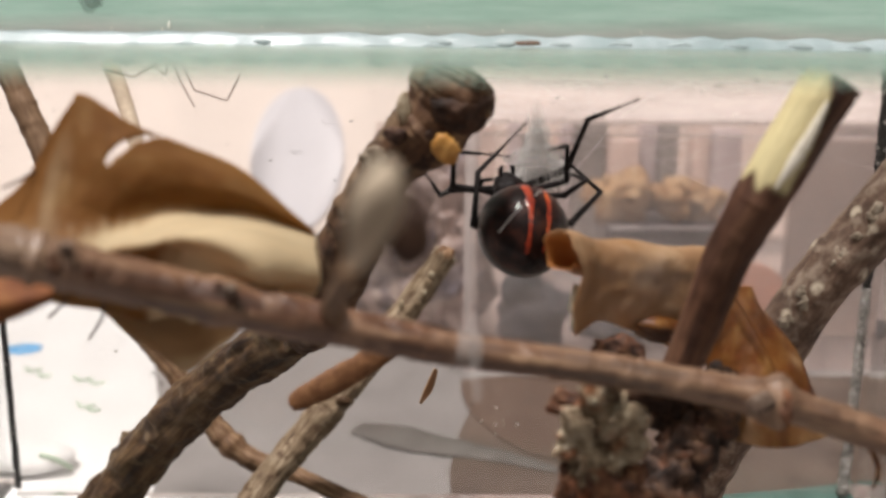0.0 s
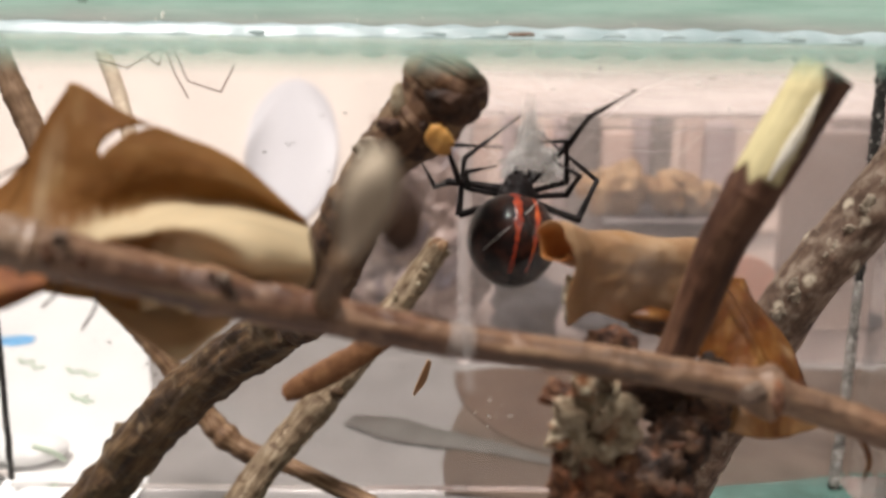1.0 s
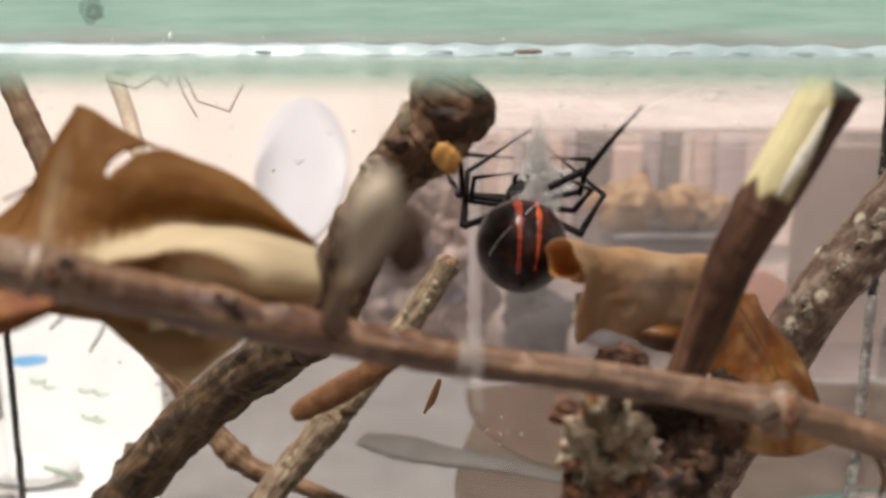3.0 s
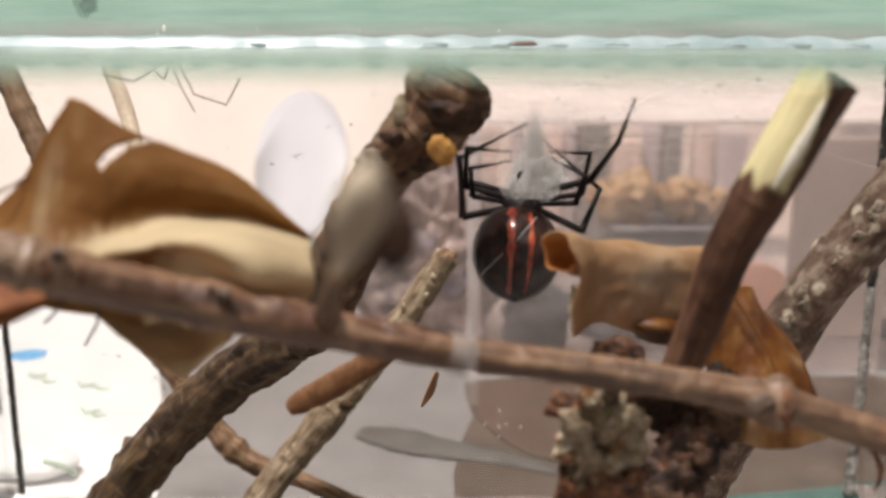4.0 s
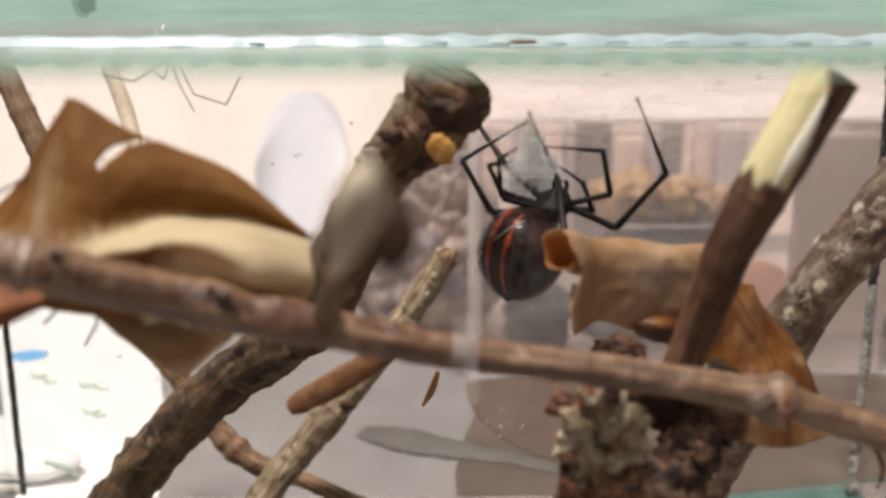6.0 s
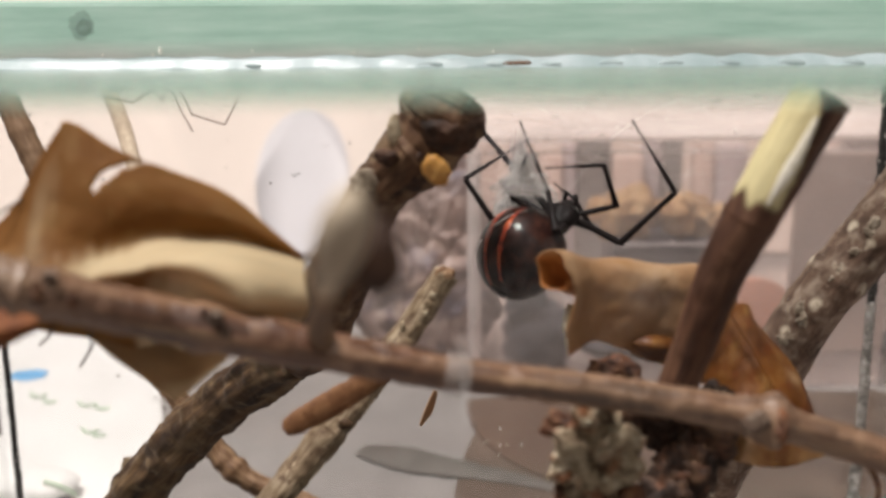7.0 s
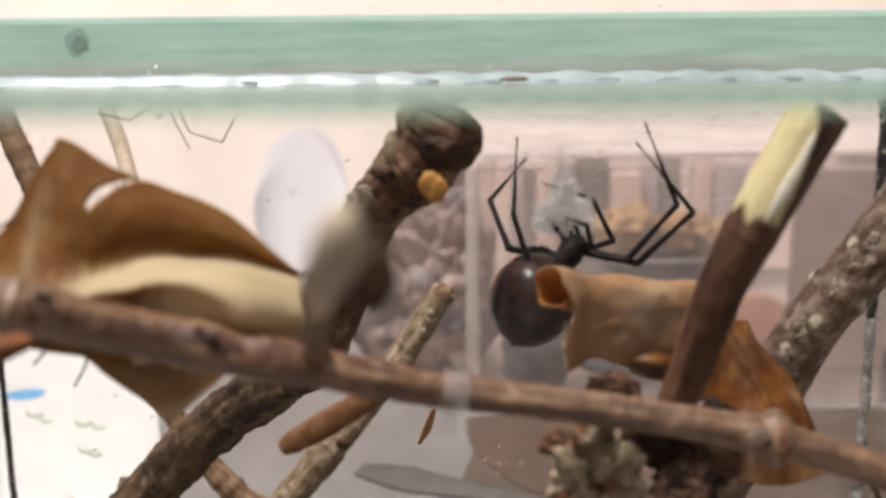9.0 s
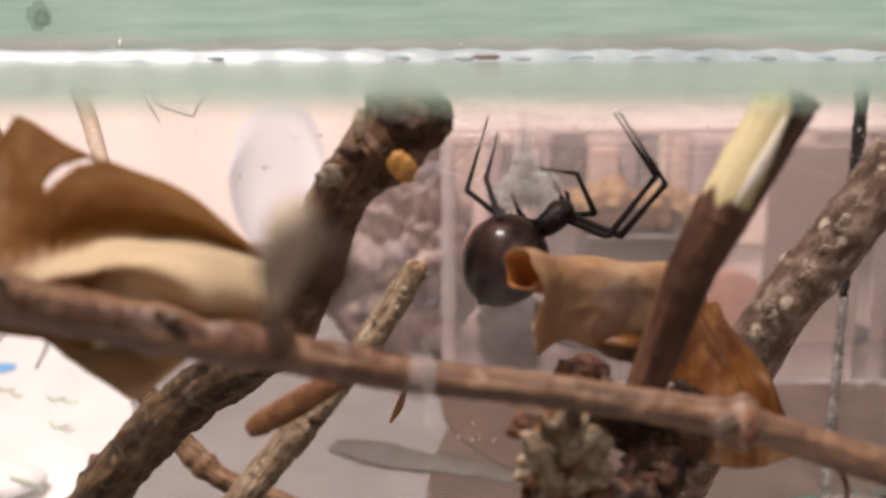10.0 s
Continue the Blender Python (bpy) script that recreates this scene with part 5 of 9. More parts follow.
def build_spider():
    spider = thing("spider", "glossy black spider with red back stripes hanging in its web", "spider")
    bm = bmesh.new()
    bmesh.ops.create_uvsphere(bm, u_segments=48, v_segments=32, radius=1.0)
    for v in bm.verts:
        x, y, z = v.co
        taper = 1 + 0.04 * z - 0.04 * max(0, -z) ** 2
        v.co = Vector((x * 5.15 * taper, y * 5.0 * taper, z * 5.45)) * MM
    abdomen = part("abdomen", bm, ABDOMEN_SKIN, spider, "round glossy black abdomen")
    for angle, width, top, bottom in ((-12.5, 5.2, 62, -66), (12.5, 3.6, 52, -60)):
        bm = bmesh.new()
        rows = []
        for i in range(30):
            lat = radians(top + (bottom - top) * i / 29)
            w = width * (1.25 - 0.85 * i / 29) * min(1, 0.25 + i / 6) * (1 + 0.75 * noise.noise(Vector((i * 0.35, angle, 0))) + 0.4 * noise.noise(Vector((i * 1.1, 3, angle))))
            row = []
            for j in range(7):
                lon = math.asin(max(-0.95, min(0.95, (math.sin(radians(angle)) + (j - 3) / 3 * math.sin(radians(w))) * (0.72 + 0.28 * math.cos(lat)) / max(math.cos(lat), 0.25))))
                x, y, z = math.sin(lon) * math.cos(lat), -math.cos(lon) * math.cos(lat), math.sin(lat)
                taper = (1 + 0.04 * z - 0.04 * max(0, -z) ** 2) * (1.006 if 0 < j < 6 and 0 < i < 29 else 0.997)
                row.append(bm.verts.new(Vector((x * 5.15 * taper, y * 5.0 * taper, z * 5.45 * (1.006 if taper > 1 else 1))) * MM))
            rows.append(row)
        for a, b in zip(rows, rows[1:]):
            for j in range(6):
                bm.faces.new((a[j], b[j], b[j + 1], a[j + 1]))
        part("red_stripe", bm, RED_SKIN, abdomen, "orange-red stripe")
    bm = bmesh.new()
    for x0, z0, x1, z1 in ((1.7, 3.7, -0.5, 0.7), (-2.0, -0.9, -4.0, -2.9)):
        line = []
        for k in range(5):
            x, z = x0 + (x1 - x0) * k / 4, z0 + (z1 - z0) * k / 4
            line.append((x, -5.06 * math.sqrt(max(0.02, 1 - (x / 5.2) ** 2 - (z / 5.5) ** 2)) - 0.06, z))
        thread(bm, line, 0.045, 5, 14)
    part("silk_strand", bm, SILK, abdomen, "white silk strand stuck to the skin")
    part("spinneret", lump_bm(0, -0.3, -4.95, 0.75, 0.75, 0.7, 0.2, 1, 3, 3), BLACK_SKIN, abdomen)
    chest = part("cephalothorax", lump_bm(0, 0, 0, 2.15, 1.5, 2.8, 0.18, 0.7, 2, 4), BLACK_SKIN, spider, "small black front body")
    for x in (-1, 1):
        part("pedipalp", tube_bm([(0.5 * x, -0.3, 1.7), (0.8 * x, -0.6, 2.4), (0.8 * x, -1.1, 2.9), (0.5 * x, -1.5, 3.1)], (0.3, 0.26, 0.28, 0.14), 10, 20, 0.08), BLACK_SKIN, chest, "short feeler")
        part("fang_base", lump_bm(0.4 * x, -0.4, 1.9, 0.4, 0.4, 0.7, 0.1, 1, x, 2), BLACK_SKIN, chest)
    parts = {"abdomen": abdomen, "cephalothorax": chest}
    for k, (leg, (a, b, c)) in enumerate(SEG.items()):
        fat = 1.0 if leg in "AEDF" else 0.85
        parts[leg + "0"] = part("femur", limb_bm(a, 0.48 * fat, 0.41 * fat, 26, k), BLACK_SKIN, spider)
        parts[leg + "1"] = part("tibia", limb_bm(b, 0.41 * fat, 0.31 * fat, 30, k + 20), BLACK_SKIN, spider)
        parts[leg + "2"] = part("metatarsus", limb_bm(c, 0.26 * fat, 0.10 * fat, 36, k + 40), BLACK_SKIN, spider)
    return spider, parts


spider, spider_parts = build_spider()


def motions():
    walk(silk_tuft, [(t, pose(x * MM, 0, z * MM)) for t, x, z in ((0, 0, 0), (2.5, 0, -0.3), (5, 0, 0), (6.5, -0.8, -0.8), (7.6, -1.2, -1.2), (8.4, 4.4, -1.4), (9.2, 3.6, -0.8), (10, 2.9, -0.2))])
    walk(silk_wisp, [(t, pose(x * MM, 0, z * MM)) for t, x, z in ((0, -0.2, 2.2), (0.8, 0, 1.6), (1.5, 0, -1.2), (2.5, -0.5, -2.2), (4, -0.3, -1.2), (4.5, -0.3, -0.8), (5.2, 0, 0.3), (6.5, -0.8, 1.2), (7.6, -1.0, 1.3), (8.0, 0.8, 2.0), (8.4, 4.4, 0.2), (10, 2.9, 1.0))])
    walk(spider, [(t, pose(x * MM, y * MM, z * MM)) for t, x, y, z in ((0, 7.69, 115.03, 77.73), (0.1, 7.78, 115.03, 77.74), (0.2, 7.86, 114.93, 77.33), (0.3, 7.95, 114.84, 76.97), (0.4, 8.05, 114.76, 76.63), (0.5, 8.16, 114.67, 76.28), (0.6, 8.34, 114.69, 76.39), (0.7, 8.58, 114.82, 76.91), (0.8, 8.82, 114.93, 77.32), (0.9, 9.01, 114.94, 77.37), (1, 9.09, 114.79, 76.78), (1.1, 9.09, 114.81, 76.86), (1.2, 9.09, 114.80, 76.82), (1.3, 9.08, 114.86, 77.07), (1.4, 9.08, 114.98, 77.55), (1.5, 9.08, 115.15, 78.23), (1.6, 8.99, 115.05, 77.80), (1.7, 8.80, 115.02, 77.70), (1.8, 8.57, 114.96, 77.45), (1.9, 8.37, 114.92, 77.27), (2, 8.29, 114.96, 77.44), (2.1, 8.30, 114.84, 76.96), (2.2, 8.32, 114.92, 77.29), (2.3, 8.34, 115.03, 77.73), (2.4, 8.37, 115.00, 77.60), (2.5, 8.41, 115.05, 77.82), (2.6, 8.44, 114.87, 77.08), (2.7, 8.47, 114.84, 76.96), (2.8, 8.50, 114.90, 77.22), (2.9, 8.54, 115.00, 77.62), (3, 8.58, 115.01, 77.65), (3.1, 8.62, 114.94, 77.38), (3.2, 8.67, 114.86, 77.05), (3.3, 8.72, 114.82, 76.90), (3.4, 8.77, 114.86, 77.05), (3.5, 8.83, 114.93, 77.34), (3.6, 8.89, 114.98, 77.55), (3.7, 8.96, 115.00, 77.63), (3.8, 9.03, 115.01, 77.67), (3.9, 9.10, 114.97, 77.49), (4, 9.18, 114.88, 77.14), (4.1, 9.28, 114.81, 76.84), (4.2, 9.40, 114.80, 76.81), (4.3, 9.55, 114.86, 77.05), (4.4, 9.73, 114.96, 77.46), (4.5, 9.93, 115.11, 78.06), (4.6, 10.23, 115.05, 77.80), (4.7, 10.66, 114.94, 77.36), (4.8, 11.12, 114.82, 76.90), (4.9, 11.52, 114.77, 76.69), (5, 11.77, 114.88, 77.14), (5.1, 11.90, 114.93, 77.35), (5.2, 12.01, 114.91, 77.27), (5.3, 12.10, 114.86, 77.04), (5.4, 12.18, 114.78, 76.74), (5.5, 12.25, 114.74, 76.58), (5.6, 12.31, 114.76, 76.66), (5.7, 12.37, 114.80, 76.79), (5.8, 12.42, 114.81, 76.87), (5.9, 12.47, 114.77, 76.68), (6, 12.52, 114.68, 76.33), (6.1, 12.58, 114.63, 76.15), (6.2, 12.65, 114.66, 76.24), (6.3, 12.72, 114.70, 76.41), (6.4, 12.81, 114.74, 76.58), (6.5, 12.91, 114.71, 76.46), (6.6, 13.04, 114.69, 76.36), (6.7, 13.18, 114.66, 76.24), (6.8, 13.35, 114.67, 76.29), (6.9, 13.55, 114.80, 76.80), (7, 13.77, 114.90, 77.23), (7.1, 14.12, 114.89, 77.18), (7.2, 14.62, 114.91, 77.26), (7.3, 15.13, 114.89, 77.18), (7.4, 15.54, 114.87, 77.09), (7.5, 15.70, 114.88, 77.12), (7.6, 15.59, 114.99, 77.55), (7.7, 15.33, 115.01, 77.64), (7.8, 15.02, 114.98, 77.54), (7.9, 14.77, 114.94, 77.39), (8, 14.67, 114.93, 77.32), (8.1, 14.72, 114.87, 77.09), (8.2, 14.86, 114.89, 77.16), (8.3, 15.02, 114.84, 76.99), (8.4, 15.16, 114.74, 76.55), (8.5, 15.23, 114.60, 76.00), (8.6, 15.23, 114.63, 76.15), (8.7, 15.24, 114.61, 76.04), (8.8, 15.24, 114.55, 75.83), (8.9, 15.24, 114.46, 75.44), (9, 15.25, 114.39, 75.15), (9.1, 15.46, 114.48, 75.51), (9.2, 15.97, 114.67, 76.27), (9.3, 16.57, 114.73, 76.53), (9.4, 17.05, 114.75, 76.62), (9.5, 17.29, 114.77, 76.69), (9.6, 17.26, 114.78, 76.75), (9.7, 17.18, 114.80, 76.80), (9.8, 17.08, 114.81, 76.85), (9.9, 16.97, 114.82, 76.90), (10, 16.87, 114.84, 76.95))])
    walk(spider_parts["abdomen"], [(t, pose(x * MM, y * MM, z * MM, a, b, c)) for t, x, y, z, a, b, c in ((0, 1.03, -5.04, -3.25, -56, 13, 13), (0.1, 0.93, -5.04, -3.29, -56, 13, 13), (0.2, 0.19, -4.69, -3.91, -48, 15, 14), (0.3, 0.28, -4.07, -4.52, -40, 13, 16), (0.4, -0.24, -3.03, -5.28, -28, 11, 18), (0.5, -0.13, -1.52, -6.10, -13, 5, 19), (0.6, -0.62, -1.55, -6.20, -13, 7, 18), (0.7, -0.38, -4.38, -4.25, -44, 15, 13), (0.8, -0.51, -5.25, -3.18, -57, 18, 9), (0.9, -0.69, -5.20, -3.24, -56, 18, 8), (1, -0.74, -4.05, -4.52, -40, 14, 11), (1.1, -0.91, -1.48, -5.92, -13, 7, 14), (1.2, -1.49, -1.61, -6.45, -12, 8, 13), (1.3, -1.43, -1.58, -6.32, -13, 8, 12), (1.4, -0.92, -3.33, -5.06, -32, 10, 10), (1.5, -0.41, -4.44, -4.23, -45, 10, 8), (1.7, -0.41, -4.42, -4.23, -45, 10, 7), (1.8, -0.13, -3.93, -4.67, -39, 7, 8), (1.9, -0.22, -3.53, -4.98, -35, 7, 8), (2, 0.01, -1.57, -6.30, -14, 2, 10), (2.1, -0.38, -1.55, -6.21, -14, 4, 9), (2.2, 0.16, -3.46, -5.01, -34, 5, 8), (2.3, 0.00, -4.88, -3.71, -52, 7, 5), (2.4, 0.02, -4.38, -4.27, -45, 6, 6), (2.5, 0.24, -2.72, -5.46, -26, 3, 7), (2.6, -0.39, -1.58, -6.33, -14, 3, 7), (2.7, -0.42, -1.64, -6.59, -14, 3, 7), (2.8, -0.26, -1.56, -5.89, -15, 3, 6), (2.9, -0.22, -4.58, -4.07, -48, 6, 4), (3, -0.25, -4.71, -3.93, -50, 6, 4), (3.1, -0.41, -3.90, -4.69, -39, 5, 4), (3.2, -0.51, -1.50, -6.00, -14, 3, 5), (3.3, -0.67, -1.58, -6.33, -14, 3, 4), (3.4, -0.61, -1.48, -5.93, -14, 3, 4), (3.5, -0.63, -4.22, -4.41, -44, 6, 2), (3.6, -0.55, -4.94, -3.63, -54, 6, 2), (3.7, -0.47, -5.18, -3.30, -57, 5, 1), (3.8, -0.47, -5.27, -3.16, -59, 5, 1), (3.9, -0.82, -4.91, -3.64, -53, 6, 1), (4, -0.78, -2.37, -5.57, -23, 4, 1), (4.1, -0.78, -1.55, -6.21, -14, 3, 1), (4.2, -1.10, -1.64, -6.56, -14, 4, 0), (4.3, -1.05, -1.57, -6.30, -14, 4, -0), (4.4, -1.22, -3.06, -5.16, -31, 5, -1), (4.5, -1.23, -5.08, -3.36, -56, 5, -2), (4.6, -1.90, -4.29, -4.04, -47, 7, -4), (4.7, -1.67, -2.55, -5.31, -26, 4, -6), (4.8, -2.29, -1.60, -6.40, -15, 6, -9), (4.9, -2.43, -1.65, -6.63, -15, 5, -12), (5, -2.67, -1.57, -6.29, -16, 6, -15), (5.1, -3.38, -2.67, -4.42, -34, 7, -17), (5.2, -3.34, -2.34, -4.61, -30, 6, -20), (5.3, -3.28, -1.32, -5.29, -18, 7, -23), (5.4, -3.31, -1.47, -5.90, -18, 5, -26), (5.5, -3.36, -1.55, -6.21, -18, 4, -28), (5.6, -3.44, -1.42, -5.71, -19, 4, -31), (5.7, -3.57, -1.84, -4.63, -27, 2, -33), (5.8, -3.76, -3.19, -3.78, -43, -5, -30), (5.9, -3.71, -2.37, -4.31, -33, -2, -36), (6, -3.59, -1.30, -5.20, -20, 3, -41), (6.1, -3.56, -1.38, -5.52, -20, 1, -43), (6.2, -3.47, -1.26, -5.06, -20, 1, -45), (6.3, -3.63, -3.45, -3.68, -44, -13, -36), (6.4, -4.02, -3.87, -2.85, -55, -14, -33), (6.5, -4.12, -3.48, -3.16, -49, -13, -36), (6.6, -3.41, -3.83, -3.55, -46, -18, -36), (6.7, -3.32, -1.29, -5.18, -20, -1, -48), (6.8, -3.23, -1.44, -5.79, -18, -2, -48), (6.9, -4.07, -1.22, -4.91, -22, 1, -50), (7, -4.45, -2.49, -3.53, -40, -7, -44), (7.1, -4.65, -1.05, -4.23, -27, 4, -53), (7.2, -4.37, -1.12, -4.49, -25, 1, -55), (7.3, -4.56, -1.32, -5.29, -23, -1, -57), (7.4, -4.37, -1.50, -6.02, -21, -4, -59), (7.5, -4.81, -1.53, -6.14, -22, -4, -61), (7.6, -5.40, -1.21, -4.85, -27, -2, -64), (7.7, -4.89, -1.15, -4.63, -26, -3, -65), (7.8, -4.44, -1.25, -5.00, -23, -5, -66), (7.9, -4.13, -1.37, -5.50, -20, -6, -67), (8, -4.63, -1.42, -5.71, -21, -7, -69), (8.1, -3.43, -1.50, -6.02, -16, -9, -71), (8.2, -3.83, -1.21, -4.84, -20, -9, -76), (8.3, -4.58, -1.02, -4.10, -25, -10, -80), (8.4, -4.52, -1.04, -4.16, -24, -11, -84), (8.5, -4.61, -1.22, -4.87, -21, -13, -86), (8.6, -4.55, -2.59, -3.36, -31, -32, -77), (8.7, -4.40, -3.14, -3.14, -32, -39, -74), (8.8, -4.33, -3.48, -2.93, -34, -44, -72), (8.9, -4.20, -1.07, -4.31, -20, -15, -92), (9, -4.34, -1.27, -5.10, -18, -15, -92), (9.1, -3.60, -3.09, -4.01, -19, -36, -84), (9.2, -4.39, -3.65, -2.71, -36, -46, -70), (9.3, -4.30, -2.73, -3.59, -25, -35, -82), (9.4, -4.69, -1.20, -4.81, -20, -15, -92), (9.5, -5.12, -1.33, -5.35, -20, -15, -92), (9.6, -5.28, -1.33, -5.34, -21, -15, -92), (9.7, -5.42, -1.30, -3.70, -22, -15, -92), (9.8, -5.55, -1.26, -3.05, -23, -15, -92), (9.9, -5.68, -1.22, -3.40, -24, -15, -92), (10, -5.81, -1.17, -4.70, -25, -15, -92))])
    walk(spider_parts["cephalothorax"], [(t, pose(x * MM, y * MM, z * MM, a, b, c)) for t, x, y, z, a, b, c in ((0, 0.00, 0.00, 0.00, -44, -2, 21), (0.1, 0.00, 0.00, 0.00, -43, -1, 20), (0.2, 0.00, 0.00, 0.00, -40, 9, 17), (0.3, 0.00, 0.00, 0.00, -40, 9, 17), (0.4, 0.00, 0.00, 0.00, -38, 14, 16), (0.5, 0.00, 0.00, 0.00, -39, 14, 15), (0.6, 0.00, 0.00, 0.00, -38, 18, 14), (0.7, 0.00, 0.00, 0.00, -39, 13, 14), (0.8, 0.00, 0.00, 0.00, -39, 14, 13), (1.2, 0.00, 0.00, 0.00, -38, 21, 8), (1.3, 0.00, 0.00, 0.00, -38, 21, 8), (1.5, 0.00, 0.00, 0.00, -40, 9, 9), (1.8, 0.00, 0.00, 0.00, -40, 6, 8), (2, 0.00, 0.00, 0.00, -40, 6, 8), (2.1, 0.00, 0.00, 0.00, -40, 9, 7), (2.2, 0.00, 0.00, 0.00, -41, 3, 8), (2.5, 0.00, 0.00, 0.00, -41, 2, 7), (2.6, 0.00, 0.00, 0.00, -40, 8, 5), (3, 0.00, 0.00, 0.00, -40, 4, 5), (3.3, 0.00, 0.00, 0.00, -40, 9, 2), (3.8, 0.00, 0.00, 0.00, -40, 4, 2), (3.9, 0.00, 0.00, 0.00, -40, 8, 0), (4.5, 0.00, 0.00, 0.00, -41, 11, -4), (4.6, 0.00, 0.00, 0.00, -42, 16, -7), (4.7, 0.00, 0.00, 0.00, -42, 12, -7), (4.9, 0.00, 0.00, 0.00, -44, 12, -13), (5, 0.00, 0.00, 0.00, -45, 13, -16), (5.1, 0.00, 0.00, 0.00, -49, 21, -21), (5.5, 0.00, 0.00, 0.00, -48, 8, -26), (5.8, 0.00, 0.00, 0.00, -55, 11, -35), (6.1, 0.00, 0.00, 0.00, -51, 1, -37), (6.3, 0.00, 0.00, 0.00, -55, 2, -41), (6.4, 0.00, 0.00, 0.00, -60, 7, -44), (6.5, 0.00, 0.00, 0.00, -60, 6, -44), (6.6, 0.00, 0.00, 0.00, -54, -1, -42), (6.8, 0.00, 0.00, 0.00, -49, -7, -40), (7, 0.00, 0.00, 0.00, -61, 6, -45), (7.1, 0.00, 0.00, 0.00, -61, 4, -46), (7.4, 0.00, 0.00, 0.00, -52, -11, -48), (7.5, 0.00, 0.00, 0.00, -54, -11, -50), (7.6, 0.00, 0.00, 0.00, -61, -6, -52), (7.7, 0.00, 0.00, 0.00, -60, -9, -53), (7.9, 0.00, 0.00, 0.00, -52, -17, -54), (8, 0.00, 0.00, 0.00, -53, -17, -55), (8.1, 0.00, 0.00, 0.00, -44, -24, -58), (8.3, 0.00, 0.00, 0.00, -59, -22, -61), (8.5, 0.00, 0.00, 0.00, -52, -29, -66), (8.6, 0.00, 0.00, 0.00, -58, -28, -66), (8.8, 0.00, 0.00, 0.00, -56, -31, -68), (9.1, 0.00, 0.00, 0.00, -43, -36, -73), (9.2, 0.00, 0.00, 0.00, -58, -32, -68), (9.3, 0.00, 0.00, 0.00, -53, -33, -70), (9.5, 0.00, 0.00, 0.00, -51, -34, -70), (10, 0.00, 0.00, 0.00, -58, -31, -68))])
    walk(spider_parts["A0"], [(t, pose(x * MM, y * MM, z * MM, a, b, c)) for t, x, y, z, a, b, c in ((0, -1.04, -0.14, -0.57, 112, 14, -32), (0.5, -1.04, -0.14, -0.57, 102, 22, -61), (0.6, -1.04, -0.14, -0.57, 103, 23, -65), (0.7, -1.04, -0.14, -0.57, 110, 28, -77), (1, -1.04, -0.14, -0.57, 110, 28, -77), (1.5, -1.04, -0.14, -0.57, 123, 24, -69), (1.9, -1.04, -0.14, -0.57, 112, 27, -76), (2.1, -1.04, -0.14, -0.57, 110, 27, -77), (2.5, -1.04, -0.14, -0.57, 115, 26, -74), (2.7, -1.04, -0.14, -0.57, 112, 27, -76), (2.9, -1.04, -0.14, -0.57, 112, 27, -76), (3.3, -1.04, -0.14, -0.57, 107, 28, -79), (4.1, -1.04, -0.14, -0.57, 103, 29, -82), (4.5, -1.04, -0.14, -0.57, 110, 27, -78), (4.9, -1.04, -0.14, -0.57, 101, 29, -84), (5.2, -1.04, -0.14, -0.57, 100, 29, -84), (6.2, -1.04, -0.14, -0.57, 88, 29, -93), (6.6, -1.04, -0.14, -0.57, 87, 29, -94), (7, -1.04, -0.14, -0.57, 94, 29, -90), (7.9, -1.04, -0.14, -0.57, 99, 29, -87), (8.2, -1.04, -0.14, -0.57, 92, 29, -92), (8.5, -1.04, -0.14, -0.57, 77, 28, -103), (9.1, -1.04, -0.14, -0.57, 77, 28, -103), (9.5, -1.04, -0.14, -0.57, 62, 25, -112), (9.7, -1.04, -0.14, -0.57, 67, 26, -110), (9.8, -1.04, -0.14, -0.57, 70, 30, -99), (9.9, -1.04, -0.14, -0.57, 74, 34, -83), (10, -1.04, -0.14, -0.57, 80, 36, -73))])
